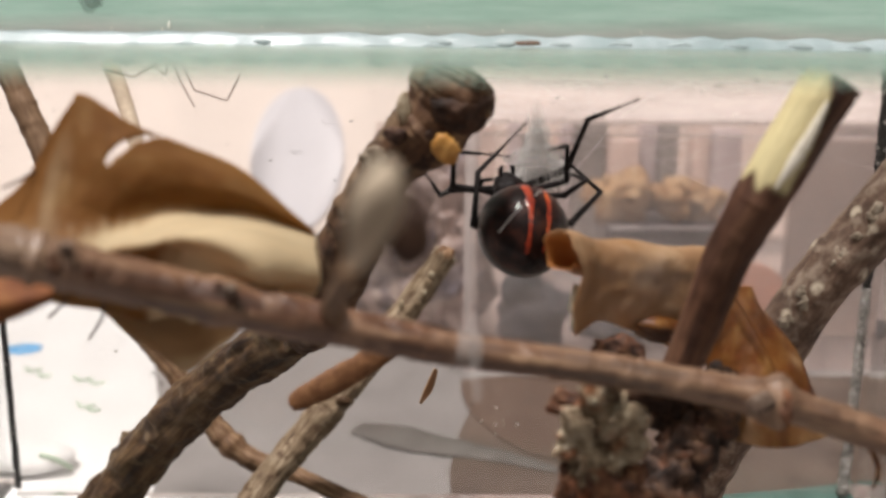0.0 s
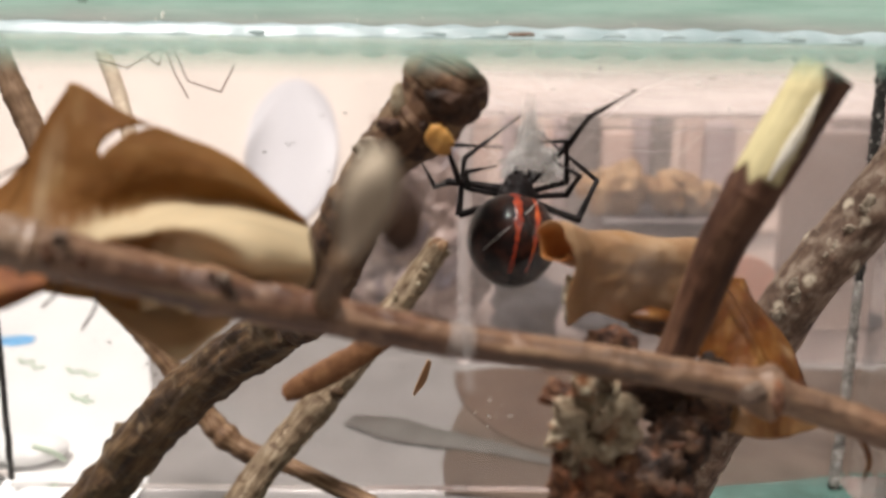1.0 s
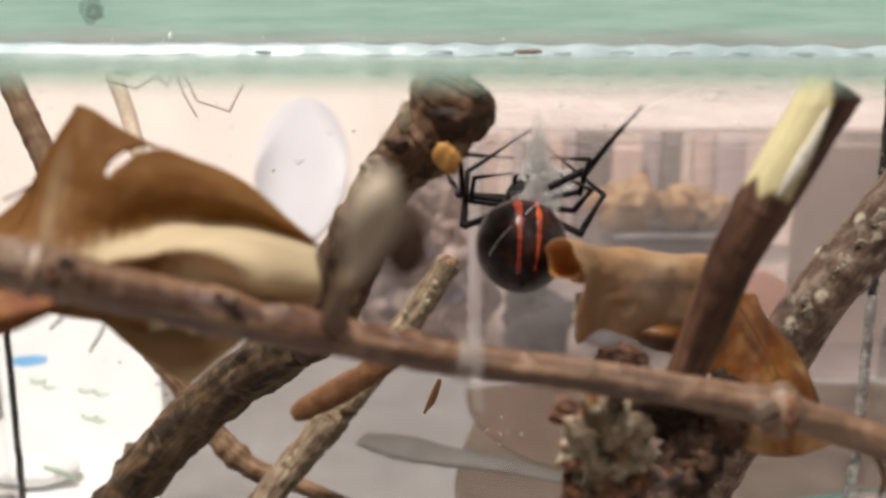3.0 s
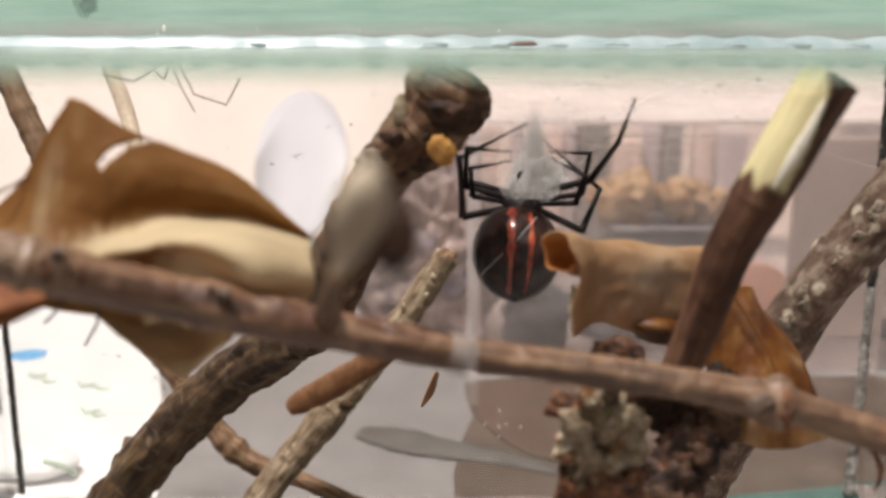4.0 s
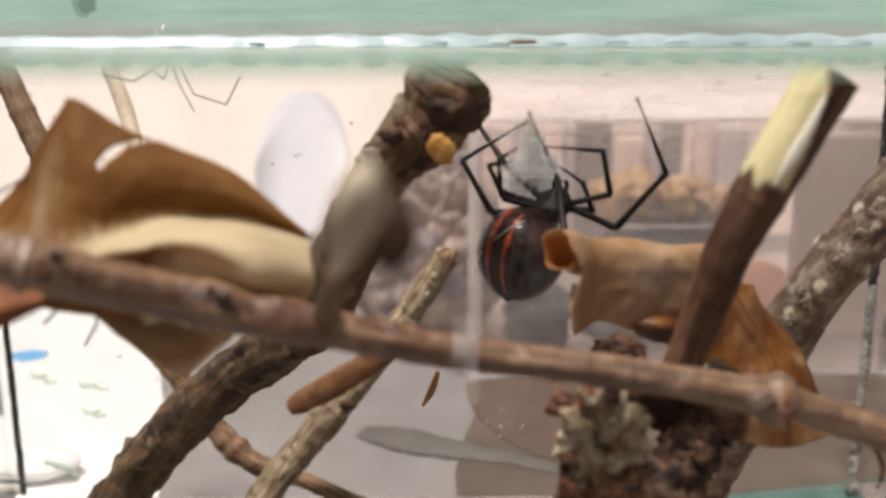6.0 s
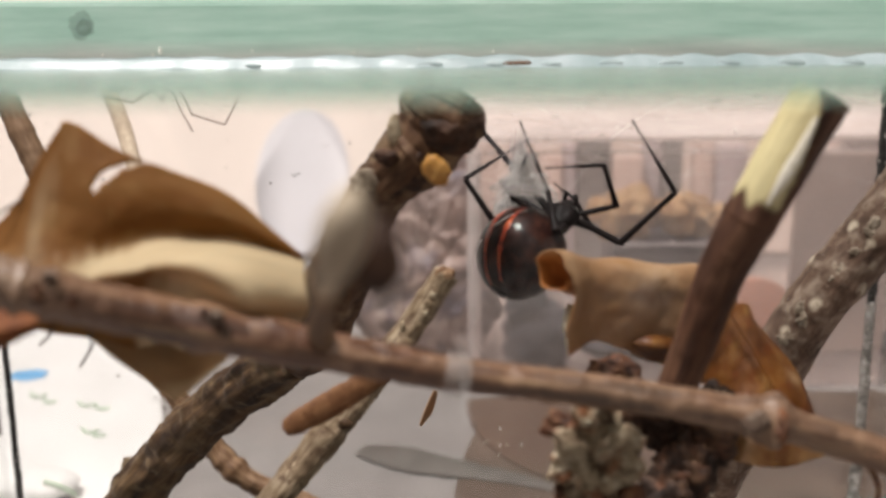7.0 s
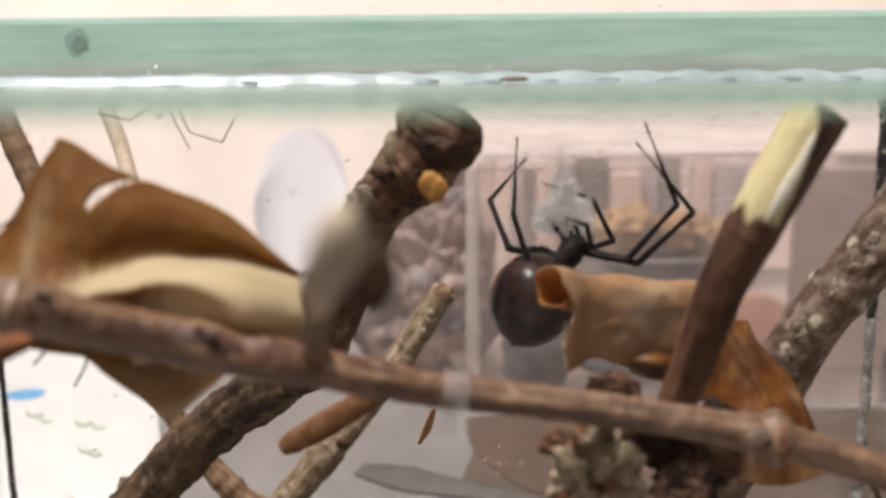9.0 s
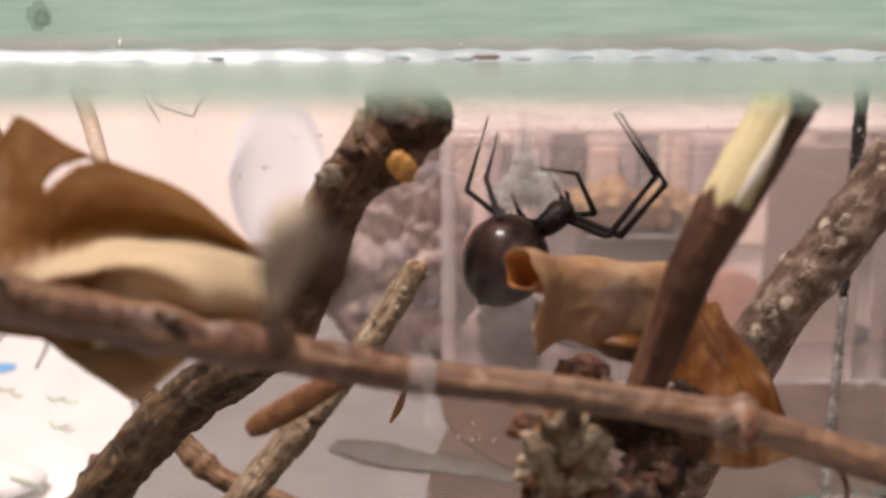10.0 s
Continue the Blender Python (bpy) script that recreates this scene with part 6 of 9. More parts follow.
    walk(spider_parts["A1"], [(t, pose(x * MM, y * MM, z * MM, a, b, c)) for t, x, y, z, a, b, c in ((0, -4.46, -4.55, -2.70, -36, 7, 2), (0.1, -4.88, -4.26, -2.54, -37, 8, 1), (0.3, -5.79, -3.48, -1.97, -32, 10, 0), (0.4, -6.15, -2.97, -1.79, -29, 10, -0), (0.5, -6.36, -2.59, -1.69, -22, 10, -0), (0.6, -6.52, -2.12, -1.84, -20, 10, -0), (0.7, -6.71, -0.46, -2.41, -23, 10, -0), (0.8, -6.68, -0.47, -2.49, -29, 9, 1), (0.9, -6.68, -0.47, -2.50, -30, 7, 1), (1, -6.71, -0.45, -2.40, -20, 6, 2), (1.2, -6.57, -0.54, -2.77, -16, 5, 2), (1.3, -6.44, -0.60, -3.06, -21, 4, 3), (1.5, -6.19, -0.70, -3.53, -37, 3, 3), (1.7, -6.42, -0.62, -3.11, -29, 4, 3), (1.9, -6.65, -0.51, -2.56, -11, 5, 2), (2, -6.67, -0.50, -2.50, -17, 5, 2), (2.1, -6.71, -0.48, -2.39, -9, 5, 2), (2.3, -6.59, -0.54, -2.74, -29, 7, 1), (2.5, -6.54, -0.56, -2.84, -33, 8, 1), (2.6, -6.63, -0.52, -2.62, -23, 8, 1), (2.7, -6.66, -0.50, -2.54, -21, 7, 1), (2.9, -6.64, -0.51, -2.60, -29, 7, 1), (3, -6.66, -0.50, -2.54, -28, 6, 2), (3.1, -6.71, -0.47, -2.40, -21, 5, 2), (3.2, -6.76, -0.44, -2.24, -9, 4, 2), (3.8, -6.83, -0.38, -1.99, -9, -2, 3), (4.1, -6.89, -0.32, -1.72, -9, -4, 4), (4.2, -6.87, -0.33, -1.81, -9, -6, 4), (4.3, -6.83, -0.36, -2.01, -16, -8, 4), (4.4, -6.77, -0.39, -2.21, -30, -10, 6), (4.5, -6.72, -0.42, -2.37, -38, -12, 7), (4.7, -6.84, -0.34, -1.96, -31, -16, 10), (4.9, -6.93, -0.27, -1.54, -14, -23, 12), (5.1, -6.93, -0.27, -1.54, -26, -25, 13), (5.2, -6.94, -0.25, -1.45, -24, -26, 14), (5.3, -6.96, -0.22, -1.33, -15, -27, 14), (6.2, -7.00, 0.05, -0.36, -15, -27, 14), (6.6, -7.00, 0.09, -0.33, -15, -29, 14), (6.8, -7.00, 0.08, -0.55, -15, -28, 14), (7, -6.99, 0.02, -0.95, -16, -31, 15), (7.5, -6.96, -0.00, -1.28, -19, -37, 17), (7.6, -6.95, -0.02, -1.38, -22, -36, 17), (7.7, -6.95, -0.02, -1.42, -30, -33, 14), (7.9, -6.95, 0.01, -1.37, -31, -26, 10), (8, -6.96, 0.03, -1.31, -33, -24, 9), (8.1, -6.98, 0.10, -1.08, -35, -23, 8), (8.2, -7.00, 0.19, -0.75, -43, -22, 7), (8.4, -6.93, 0.42, 0.25, -50, -22, 6), (8.5, -6.85, 0.50, 0.65, -49, -21, 6), (8.7, -6.85, 0.50, 0.62, -49, -21, 5), (9, -6.87, 0.50, 0.54, -38, -19, 4), (9.1, -6.84, 0.52, 0.66, -43, -20, 4), (9.2, -6.77, 0.58, 0.95, -51, -20, 5), (9.3, -6.61, 0.67, 1.43, -56, -21, 6), (9.4, -6.44, 0.74, 1.81, -58, -21, 7), (9.5, -6.36, 0.77, 1.97, -60, -21, 7), (9.6, -6.41, 0.77, 1.86, -60, -21, 5), (9.7, -6.55, 0.74, 1.54, -60, -19, 3), (9.8, -6.74, -0.23, 1.18, -59, -18, 0), (9.9, -6.63, -1.74, 0.76, -56, -18, -0), (10, -6.46, -2.49, 0.27, -53, -18, -0))])
    walk(spider_parts["A2"], [(t, pose(x * MM, y * MM, z * MM, a, b, c)) for t, x, y, z, a, b, c in ((0, -3.92, -0.53, 2.70, -45, 35, -22), (0.1, -4.20, -0.17, 2.78, -45, 37, -24), (0.4, -5.06, 0.26, 4.03, -44, 39, -27), (0.5, -5.25, -0.02, 4.44, -44, 40, -28), (0.6, -5.42, 0.24, 4.38, -45, 40, -28), (0.7, -5.60, 2.16, 3.72, -45, 41, -29), (0.8, -5.83, 2.83, 3.33, -46, 42, -30), (0.9, -6.01, 2.90, 3.31, -46, 42, -31), (1, -6.11, 1.86, 3.92, -45, 42, -30), (1.1, -6.12, 1.82, 3.77, -44, 41, -30), (1.2, -6.14, 1.36, 3.69, -42, 41, -29), (1.3, -6.14, 1.85, 3.22, -39, 41, -29), (1.5, -6.14, 3.40, 1.83, -36, 41, -30), (1.6, -6.17, 2.95, 2.36, -35, 42, -30), (1.7, -6.18, 2.67, 2.78, -36, 44, -32), (1.8, -6.18, 1.98, 3.43, -37, 46, -34), (1.9, -6.19, 0.85, 4.04, -40, 47, -36), (2, -6.17, 1.55, 3.91, -39, 48, -37), (2.1, -6.16, 0.58, 4.25, -36, 47, -36), (2.2, -6.03, 1.74, 3.79, -38, 47, -35), (2.3, -5.89, 2.77, 3.11, -38, 46, -34), (2.4, -5.80, 2.77, 3.06, -37, 45, -33), (2.5, -5.77, 3.12, 2.77, -38, 44, -33), (2.6, -5.84, 2.16, 3.53, -36, 44, -32), (2.7, -5.89, 1.88, 3.72, -37, 44, -32), (2.9, -6.01, 2.76, 3.27, -41, 45, -34), (3, -6.10, 2.66, 3.39, -43, 46, -35), (3.1, -6.21, 2.01, 3.86, -45, 46, -35), (3.2, -6.35, 0.62, 4.41, -46, 46, -35), (3.3, -6.47, 0.64, 4.53, -44, 47, -36), (3.6, -6.82, 0.62, 4.59, -52, 49, -40), (3.8, -7.08, 0.63, 4.68, -54, 50, -42), (4, -7.33, 0.68, 4.89, -49, 50, -42), (4.2, -7.68, 0.71, 4.81, -37, 52, -44), (4.3, -7.92, 1.46, 4.40, -37, 52, -45), (4.4, -8.12, 2.87, 3.54, -36, 51, -44), (4.5, -8.33, 3.57, 2.83, -36, 51, -44), (4.6, -8.63, 3.36, 3.09, -36, 51, -44), (4.7, -9.04, 2.85, 3.57, -36, 51, -43), (4.8, -9.47, 1.79, 4.17, -35, 51, -43), (4.9, -9.79, 0.75, 4.48, -35, 50, -43), (5, -10.03, 1.58, 4.14, -36, 52, -44), (5.1, -10.12, 2.02, 3.95, -37, 52, -44), (5.2, -10.20, 1.74, 4.11, -37, 52, -44), (5.3, -10.26, 0.76, 4.47, -36, 52, -44), (5.5, -10.24, 0.83, 4.76, -36, 50, -42), (5.6, -10.29, 0.85, 4.82, -41, 49, -41), (5.8, -10.39, 0.88, 4.92, -47, 49, -41), (6.1, -10.29, 1.00, 5.40, -46, 47, -38), (6.4, -10.46, 1.02, 5.37, -52, 47, -38), (6.6, -10.46, 1.06, 5.39, -50, 46, -36), (6.8, -10.45, 1.05, 5.17, -46, 45, -35), (7, -10.70, 0.98, 4.61, -50, 46, -36), (7.4, -11.28, 0.97, 3.86, -47, 40, -26), (7.5, -11.29, 0.98, 3.81, -48, 39, -25), (7.6, -11.22, 1.34, 3.66, -53, 40, -27), (7.7, -10.83, 2.48, 3.50, -56, 40, -27), (7.9, -10.08, 2.99, 3.81, -62, 40, -26), (8.1, -9.65, 3.66, 3.99, -62, 39, -24), (8.2, -9.42, 4.49, 3.85, -61, 38, -22), (8.3, -9.20, 5.08, 3.95, -60, 37, -20), (8.4, -9.04, 5.40, 4.29, -58, 36, -18), (8.5, -8.95, 5.43, 4.75, -57, 36, -16), (8.6, -8.91, 5.55, 4.63, -57, 36, -16), (8.7, -8.90, 5.43, 4.74, -57, 35, -16), (9, -8.89, 4.51, 5.58, -56, 35, -15), (9.1, -8.81, 4.97, 5.34, -59, 34, -14), (9.2, -8.68, 5.71, 4.91, -64, 34, -12), (9.3, -8.55, 6.07, 4.97, -69, 33, -9), (9.5, -8.26, 6.41, 5.16, -74, 32, -5), (9.7, -7.93, 6.55, 4.69, -70, 31, -2), (9.8, -7.82, 5.56, 4.47, -66, 30, -1), (9.9, -7.77, 3.85, 4.36, -62, 30, 1), (10, -7.67, 2.88, 4.17, -59, 29, 3))])
    walk(spider_parts["E0"], [(t, pose(x * MM, y * MM, z * MM, a, b, c)) for t, x, y, z, a, b, c in ((0, 1.04, -0.14, -0.57, 122, -42, 54), (0.5, 1.04, -0.14, -0.57, 110, -45, 64), (1.1, 1.04, -0.14, -0.57, 119, -43, 56), (1.5, 1.04, -0.14, -0.57, 131, -37, 46), (1.9, 1.04, -0.14, -0.57, 120, -42, 55), (2.1, 1.04, -0.14, -0.57, 119, -42, 56), (2.5, 1.04, -0.14, -0.57, 124, -41, 52), (3.3, 1.04, -0.14, -0.57, 121, -42, 55), (4, 1.04, -0.14, -0.57, 122, -42, 54), (4.2, 1.04, -0.14, -0.57, 124, -40, 52), (4.5, 1.04, -0.14, -0.57, 134, -35, 44), (4.7, 1.04, -0.14, -0.57, 118, -28, 29), (4.9, 1.04, -0.14, -0.57, 108, -25, 22), (5.2, 1.04, -0.14, -0.57, 107, -24, 16), (6.1, 1.04, -0.14, -0.57, 95, -20, -8), (6.4, 1.04, -0.14, -0.57, 94, -20, -14), (6.8, 1.04, -0.14, -0.57, 86, -20, -14), (7, 1.04, -0.14, -0.57, 86, -20, -16), (7.4, 1.04, -0.14, -0.57, 85, -21, -33), (8, 1.04, -0.14, -0.57, 87, -22, -44), (8.5, 1.04, -0.14, -0.57, 80, -24, -60), (9, 1.04, -0.14, -0.57, 96, -24, -66), (9.1, 1.04, -0.14, -0.57, 97, -23, -72), (9.2, 1.04, -0.14, -0.57, 102, -20, -97), (9.5, 1.04, -0.14, -0.57, 94, -20, -96), (10, 1.04, -0.14, -0.57, 91, -20, -94))])
    walk(spider_parts["E1"], [(t, pose(x * MM, y * MM, z * MM, a, b, c)) for t, x, y, z, a, b, c in ((0, 6.73, -1.51, -3.04, -60, 24, -31), (0.5, 7.09, -1.37, -2.08, -52, 19, -24), (0.6, 7.07, -1.38, -2.15, -52, 19, -23), (0.8, 6.93, -1.46, -2.56, -57, 18, -22), (0.9, 6.88, -1.48, -2.69, -56, 17, -21), (1, 6.90, -1.48, -2.65, -51, 16, -20), (1.1, 6.82, -1.51, -2.82, -51, 17, -20), (1.3, 6.55, -1.60, -3.39, -48, 17, -20), (1.5, 6.23, -1.65, -3.91, -54, 19, -23), (1.9, 6.77, -1.54, -2.94, -52, 20, -24), (2, 6.79, -1.53, -2.89, -53, 20, -25), (2.1, 6.82, -1.53, -2.82, -49, 20, -24), (2.3, 6.69, -1.56, -3.12, -52, 21, -25), (2.5, 6.63, -1.57, -3.24, -51, 21, -25), (2.6, 6.70, -1.56, -3.10, -45, 19, -24), (2.7, 6.71, -1.56, -3.07, -44, 19, -24), (3, 6.65, -1.57, -3.19, -51, 19, -24), (3.3, 6.75, -1.54, -2.98, -47, 17, -22), (3.7, 6.69, -1.54, -3.11, -54, 17, -21), (4, 6.72, -1.54, -3.06, -51, 15, -18), (4.1, 6.70, -1.55, -3.09, -46, 13, -17), (4.2, 6.60, -1.58, -3.30, -41, 11, -15), (4.4, 6.21, -1.66, -3.94, -34, 7, -12), (4.5, 6.01, -1.69, -4.22, -37, 7, -12), (4.6, 5.56, -3.27, -3.76, -38, 6, -11), (4.7, 5.01, -4.35, -3.21, -41, 6, -11), (4.8, 4.48, -5.04, -2.71, -45, 6, -11), (4.9, 4.05, -5.45, -2.36, -49, 6, -11), (5.1, 3.61, -5.67, -2.36, -56, 6, -11), (5.4, 2.76, -6.13, -1.84, -52, 4, -9), (5.6, 2.07, -6.33, -1.63, -50, 2, -6), (5.8, 1.36, -6.42, -1.54, -50, -0, -3), (6.1, 0.37, -6.44, -1.07, -41, -4, 1), (6.4, -0.33, -6.33, -1.02, -42, -6, 3), (6.6, -0.56, -6.29, -0.73, -41, -6, 3), (6.8, -0.65, -6.26, -0.18, -49, -6, 2), (7, -0.90, -6.18, -0.16, -58, -5, 1), (7.1, -1.23, -6.07, -0.11, -57, -5, 1), (7.4, -2.54, -5.38, -0.08, -54, -5, 1), (7.5, -2.69, -5.27, -0.07, -53, -5, 1), (7.7, -2.86, -5.15, -0.23, -53, -6, 3), (8, -3.45, -4.63, -0.21, -47, -10, 7), (8.1, -3.70, -4.36, -0.13, -47, -10, 7), (8.3, -4.30, -3.55, 0.04, -53, -11, 8), (8.4, -4.52, -3.12, 0.24, -53, -11, 8), (8.5, -4.62, -2.85, 0.45, -51, -11, 9), (8.6, -4.64, -2.89, 0.22, -48, -12, 9), (8.7, -4.65, -2.96, -0.19, -39, -13, 10), (8.8, -4.65, -2.99, -0.67, -14, -16, 11), (8.9, -4.65, -2.96, -1.02, -13, -15, 11), (9, -4.66, -2.91, -1.14, -13, -15, 10), (9.1, -4.89, -2.34, -1.29, -13, -16, 11), (9.2, -5.19, 0.15, -1.83, -14, -18, 11), (9.3, -5.24, 0.22, -1.51, -26, -23, 14), (9.4, -5.27, 0.28, -1.21, -34, -28, 17), (9.6, -5.29, 0.32, -0.91, -41, -32, 21), (10, -5.31, 0.29, -0.62, -51, -38, 28))])
    walk(spider_parts["E2"], [(t, pose(x * MM, y * MM, z * MM, a, b, c)) for t, x, y, z, a, b, c in ((0, 10.73, 2.65, -0.08, -31, -41, 30), (0.1, 10.69, 2.78, 0.04, -35, -40, 30), (0.3, 10.54, 2.83, 0.98, -33, -42, 32), (0.5, 10.36, 2.75, 1.72, -33, -43, 32), (0.6, 10.24, 2.83, 1.63, -33, -43, 32), (0.7, 10.11, 3.05, 1.18, -34, -44, 33), (0.8, 9.95, 3.18, 0.82, -38, -43, 32), (0.9, 9.81, 3.17, 0.76, -38, -43, 31), (1, 9.69, 2.91, 1.23, -33, -43, 32), (1.2, 9.52, 2.57, 1.08, -32, -42, 31), (1.3, 9.41, 2.45, 0.80, -31, -42, 31), (1.4, 9.36, 2.49, 0.32, -31, -41, 30), (1.5, 9.38, 2.72, -0.29, -31, -42, 31), (1.6, 9.44, 2.59, 0.10, -31, -41, 31), (1.8, 9.91, 2.61, 0.57, -31, -42, 31), (1.9, 10.11, 2.55, 0.82, -35, -41, 30), (2, 10.21, 2.61, 0.75, -38, -40, 29), (2.1, 10.15, 2.32, 1.21, -38, -40, 29), (2.3, 10.15, 2.46, 0.63, -44, -39, 27), (2.4, 10.09, 2.30, 0.77, -44, -38, 27), (2.5, 10.07, 2.37, 0.59, -46, -38, 27), (2.6, 9.96, 1.99, 1.24, -44, -38, 27), (2.7, 9.92, 1.95, 1.34, -44, -38, 26), (2.9, 9.94, 2.42, 0.72, -46, -38, 27), (3, 9.91, 2.50, 0.68, -46, -38, 26), (3.2, 9.78, 2.37, 1.14, -44, -38, 26), (3.3, 9.72, 2.37, 1.26, -44, -38, 26), (3.6, 9.64, 2.89, 0.62, -46, -38, 26), (3.7, 9.58, 2.98, 0.53, -46, -38, 26), (3.8, 9.52, 3.04, 0.49, -46, -37, 26), (4, 9.31, 2.89, 0.92, -45, -37, 26), (4.1, 9.05, 2.65, 1.26, -46, -36, 24), (4.2, 8.60, 2.30, 1.49, -50, -35, 22), (4.3, 8.09, 1.94, 1.55, -54, -33, 20), (4.4, 7.64, 1.72, 1.41, -57, -32, 18), (4.5, 7.38, 1.97, 0.96, -59, -32, 18), (4.6, 6.87, 0.52, 1.35, -58, -32, 17), (4.7, 6.34, -0.25, 1.64, -57, -32, 17), (4.8, 5.84, -0.63, 1.86, -54, -32, 17), (4.9, 5.45, -0.73, 1.86, -52, -32, 17), (5, 5.26, -0.51, 1.41, -53, -32, 17), (5.1, 5.07, -0.50, 1.28, -53, -32, 17), (5.2, 4.75, -0.64, 1.43, -52, -31, 16), (5.5, 3.30, -1.29, 2.41, -47, -28, 12), (5.8, 1.62, -1.47, 2.64, -42, -24, 7), (6.1, -0.04, -2.16, 3.78, -35, -19, 3), (6.2, -0.47, -2.18, 3.85, -34, -18, 2), (6.4, -1.08, -2.05, 3.80, -34, -16, 1), (6.5, -1.27, -2.13, 3.99, -34, -16, 1), (6.6, -1.32, -2.03, 4.11, -34, -16, 2), (6.7, -1.28, -1.77, 4.17, -33, -17, 2), (6.8, -1.22, -1.40, 4.08, -32, -18, 2), (6.9, -1.20, -0.95, 3.62, -33, -19, 3), (7, -1.30, -0.70, 3.29, -34, -19, 3), (7.1, -1.63, -0.63, 3.40, -35, -19, 3), (7.2, -2.09, -0.45, 3.42, -36, -19, 3), (7.4, -2.96, -0.13, 3.71, -38, -19, 3), (7.5, -3.12, -0.08, 3.79, -39, -19, 3), (7.6, -3.23, 0.02, 3.56, -42, -19, 3), (7.7, -3.56, 0.02, 3.62, -44, -16, 1), (7.9, -4.44, -0.07, 4.06, -47, -11, -5), (8, -4.79, 0.00, 4.13, -48, -10, -7), (8.1, -5.10, 0.24, 4.23, -47, -8, -8), (8.3, -5.73, 1.48, 3.89, -43, -6, -11), (8.4, -6.00, 1.91, 4.07, -41, -5, -12), (8.5, -6.18, 1.99, 4.47, -40, -4, -12), (8.6, -6.29, 1.76, 4.44, -41, -4, -13), (8.7, -6.42, 0.90, 4.72, -42, -4, -13), (8.8, -6.69, -1.83, 5.38, -43, -4, -13), (8.9, -6.55, -1.79, 5.07, -36, -3, -13), (9, -6.53, -1.75, 4.96, -32, -3, -13), (9.1, -6.86, -1.17, 4.78, -37, -3, -13), (9.2, -7.43, 1.32, 4.15, -46, -3, -13), (9.3, -8.16, 2.46, 3.84, -51, -3, -13), (9.4, -8.74, 3.03, 3.53, -54, -3, -14), (9.5, -9.12, 3.17, 3.36, -54, -2, -14), (9.7, -9.43, 3.48, 3.05, -49, -0, -17), (10, -9.90, 3.52, 2.62, -33, 6, -22))])
    walk(spider_parts["F0"], [(t, pose(x * MM, y * MM, z * MM, a, b, c)) for t, x, y, z, a, b, c in ((0, 0.71, 0.49, 0.61, -75, 21, -54), (0.5, 0.71, 0.49, 0.61, -55, 20, -52), (0.8, 0.71, 0.49, 0.61, -53, 19, -50), (1, 0.71, 0.49, 0.61, -47, 19, -50), (1.5, 0.71, 0.49, 0.61, -62, 16, -46), (1.6, 0.71, 0.49, 0.61, -62, 17, -47), (1.8, 0.71, 0.49, 0.61, -65, 22, -58), (2, 0.71, 0.49, 0.61, -65, 28, -71), (2.1, 0.71, 0.49, 0.61, -60, 31, -77), (2.6, 0.71, 0.49, 0.61, -56, 29, -74), (3.3, 0.71, 0.49, 0.61, -63, 32, -79), (3.8, 0.71, 0.49, 0.61, -72, 34, -85), (4.3, 0.71, 0.49, 0.61, -70, 34, -84), (4.6, 0.71, 0.49, 0.61, -74, 35, -87), (4.7, 0.71, 0.49, 0.61, -86, 34, -79), (4.8, 0.71, 0.49, 0.61, -99, 34, -79), (4.9, 0.71, 0.49, 0.61, -110, 33, -83), (5.1, 0.71, 0.49, 0.61, -119, 31, -90), (5.5, 0.71, 0.49, 0.61, -120, 27, -98), (5.6, 0.71, 0.49, 0.61, -119, 24, -103), (5.7, 0.71, 0.49, 0.61, -115, 20, -114), (6.6, 0.71, 0.49, 0.61, -113, 20, -114), (7.6, 0.71, 0.49, 0.61, -125, 16, -121), (8.1, 0.71, 0.49, 0.61, -118, 18, -118), (8.5, 0.71, 0.49, 0.61, -106, 20, -112), (9, 0.71, 0.49, 0.61, -102, 20, -110), (9.5, 0.71, 0.49, 0.61, -114, 18, -117), (10, 0.71, 0.49, 0.61, -110, 19, -115))])
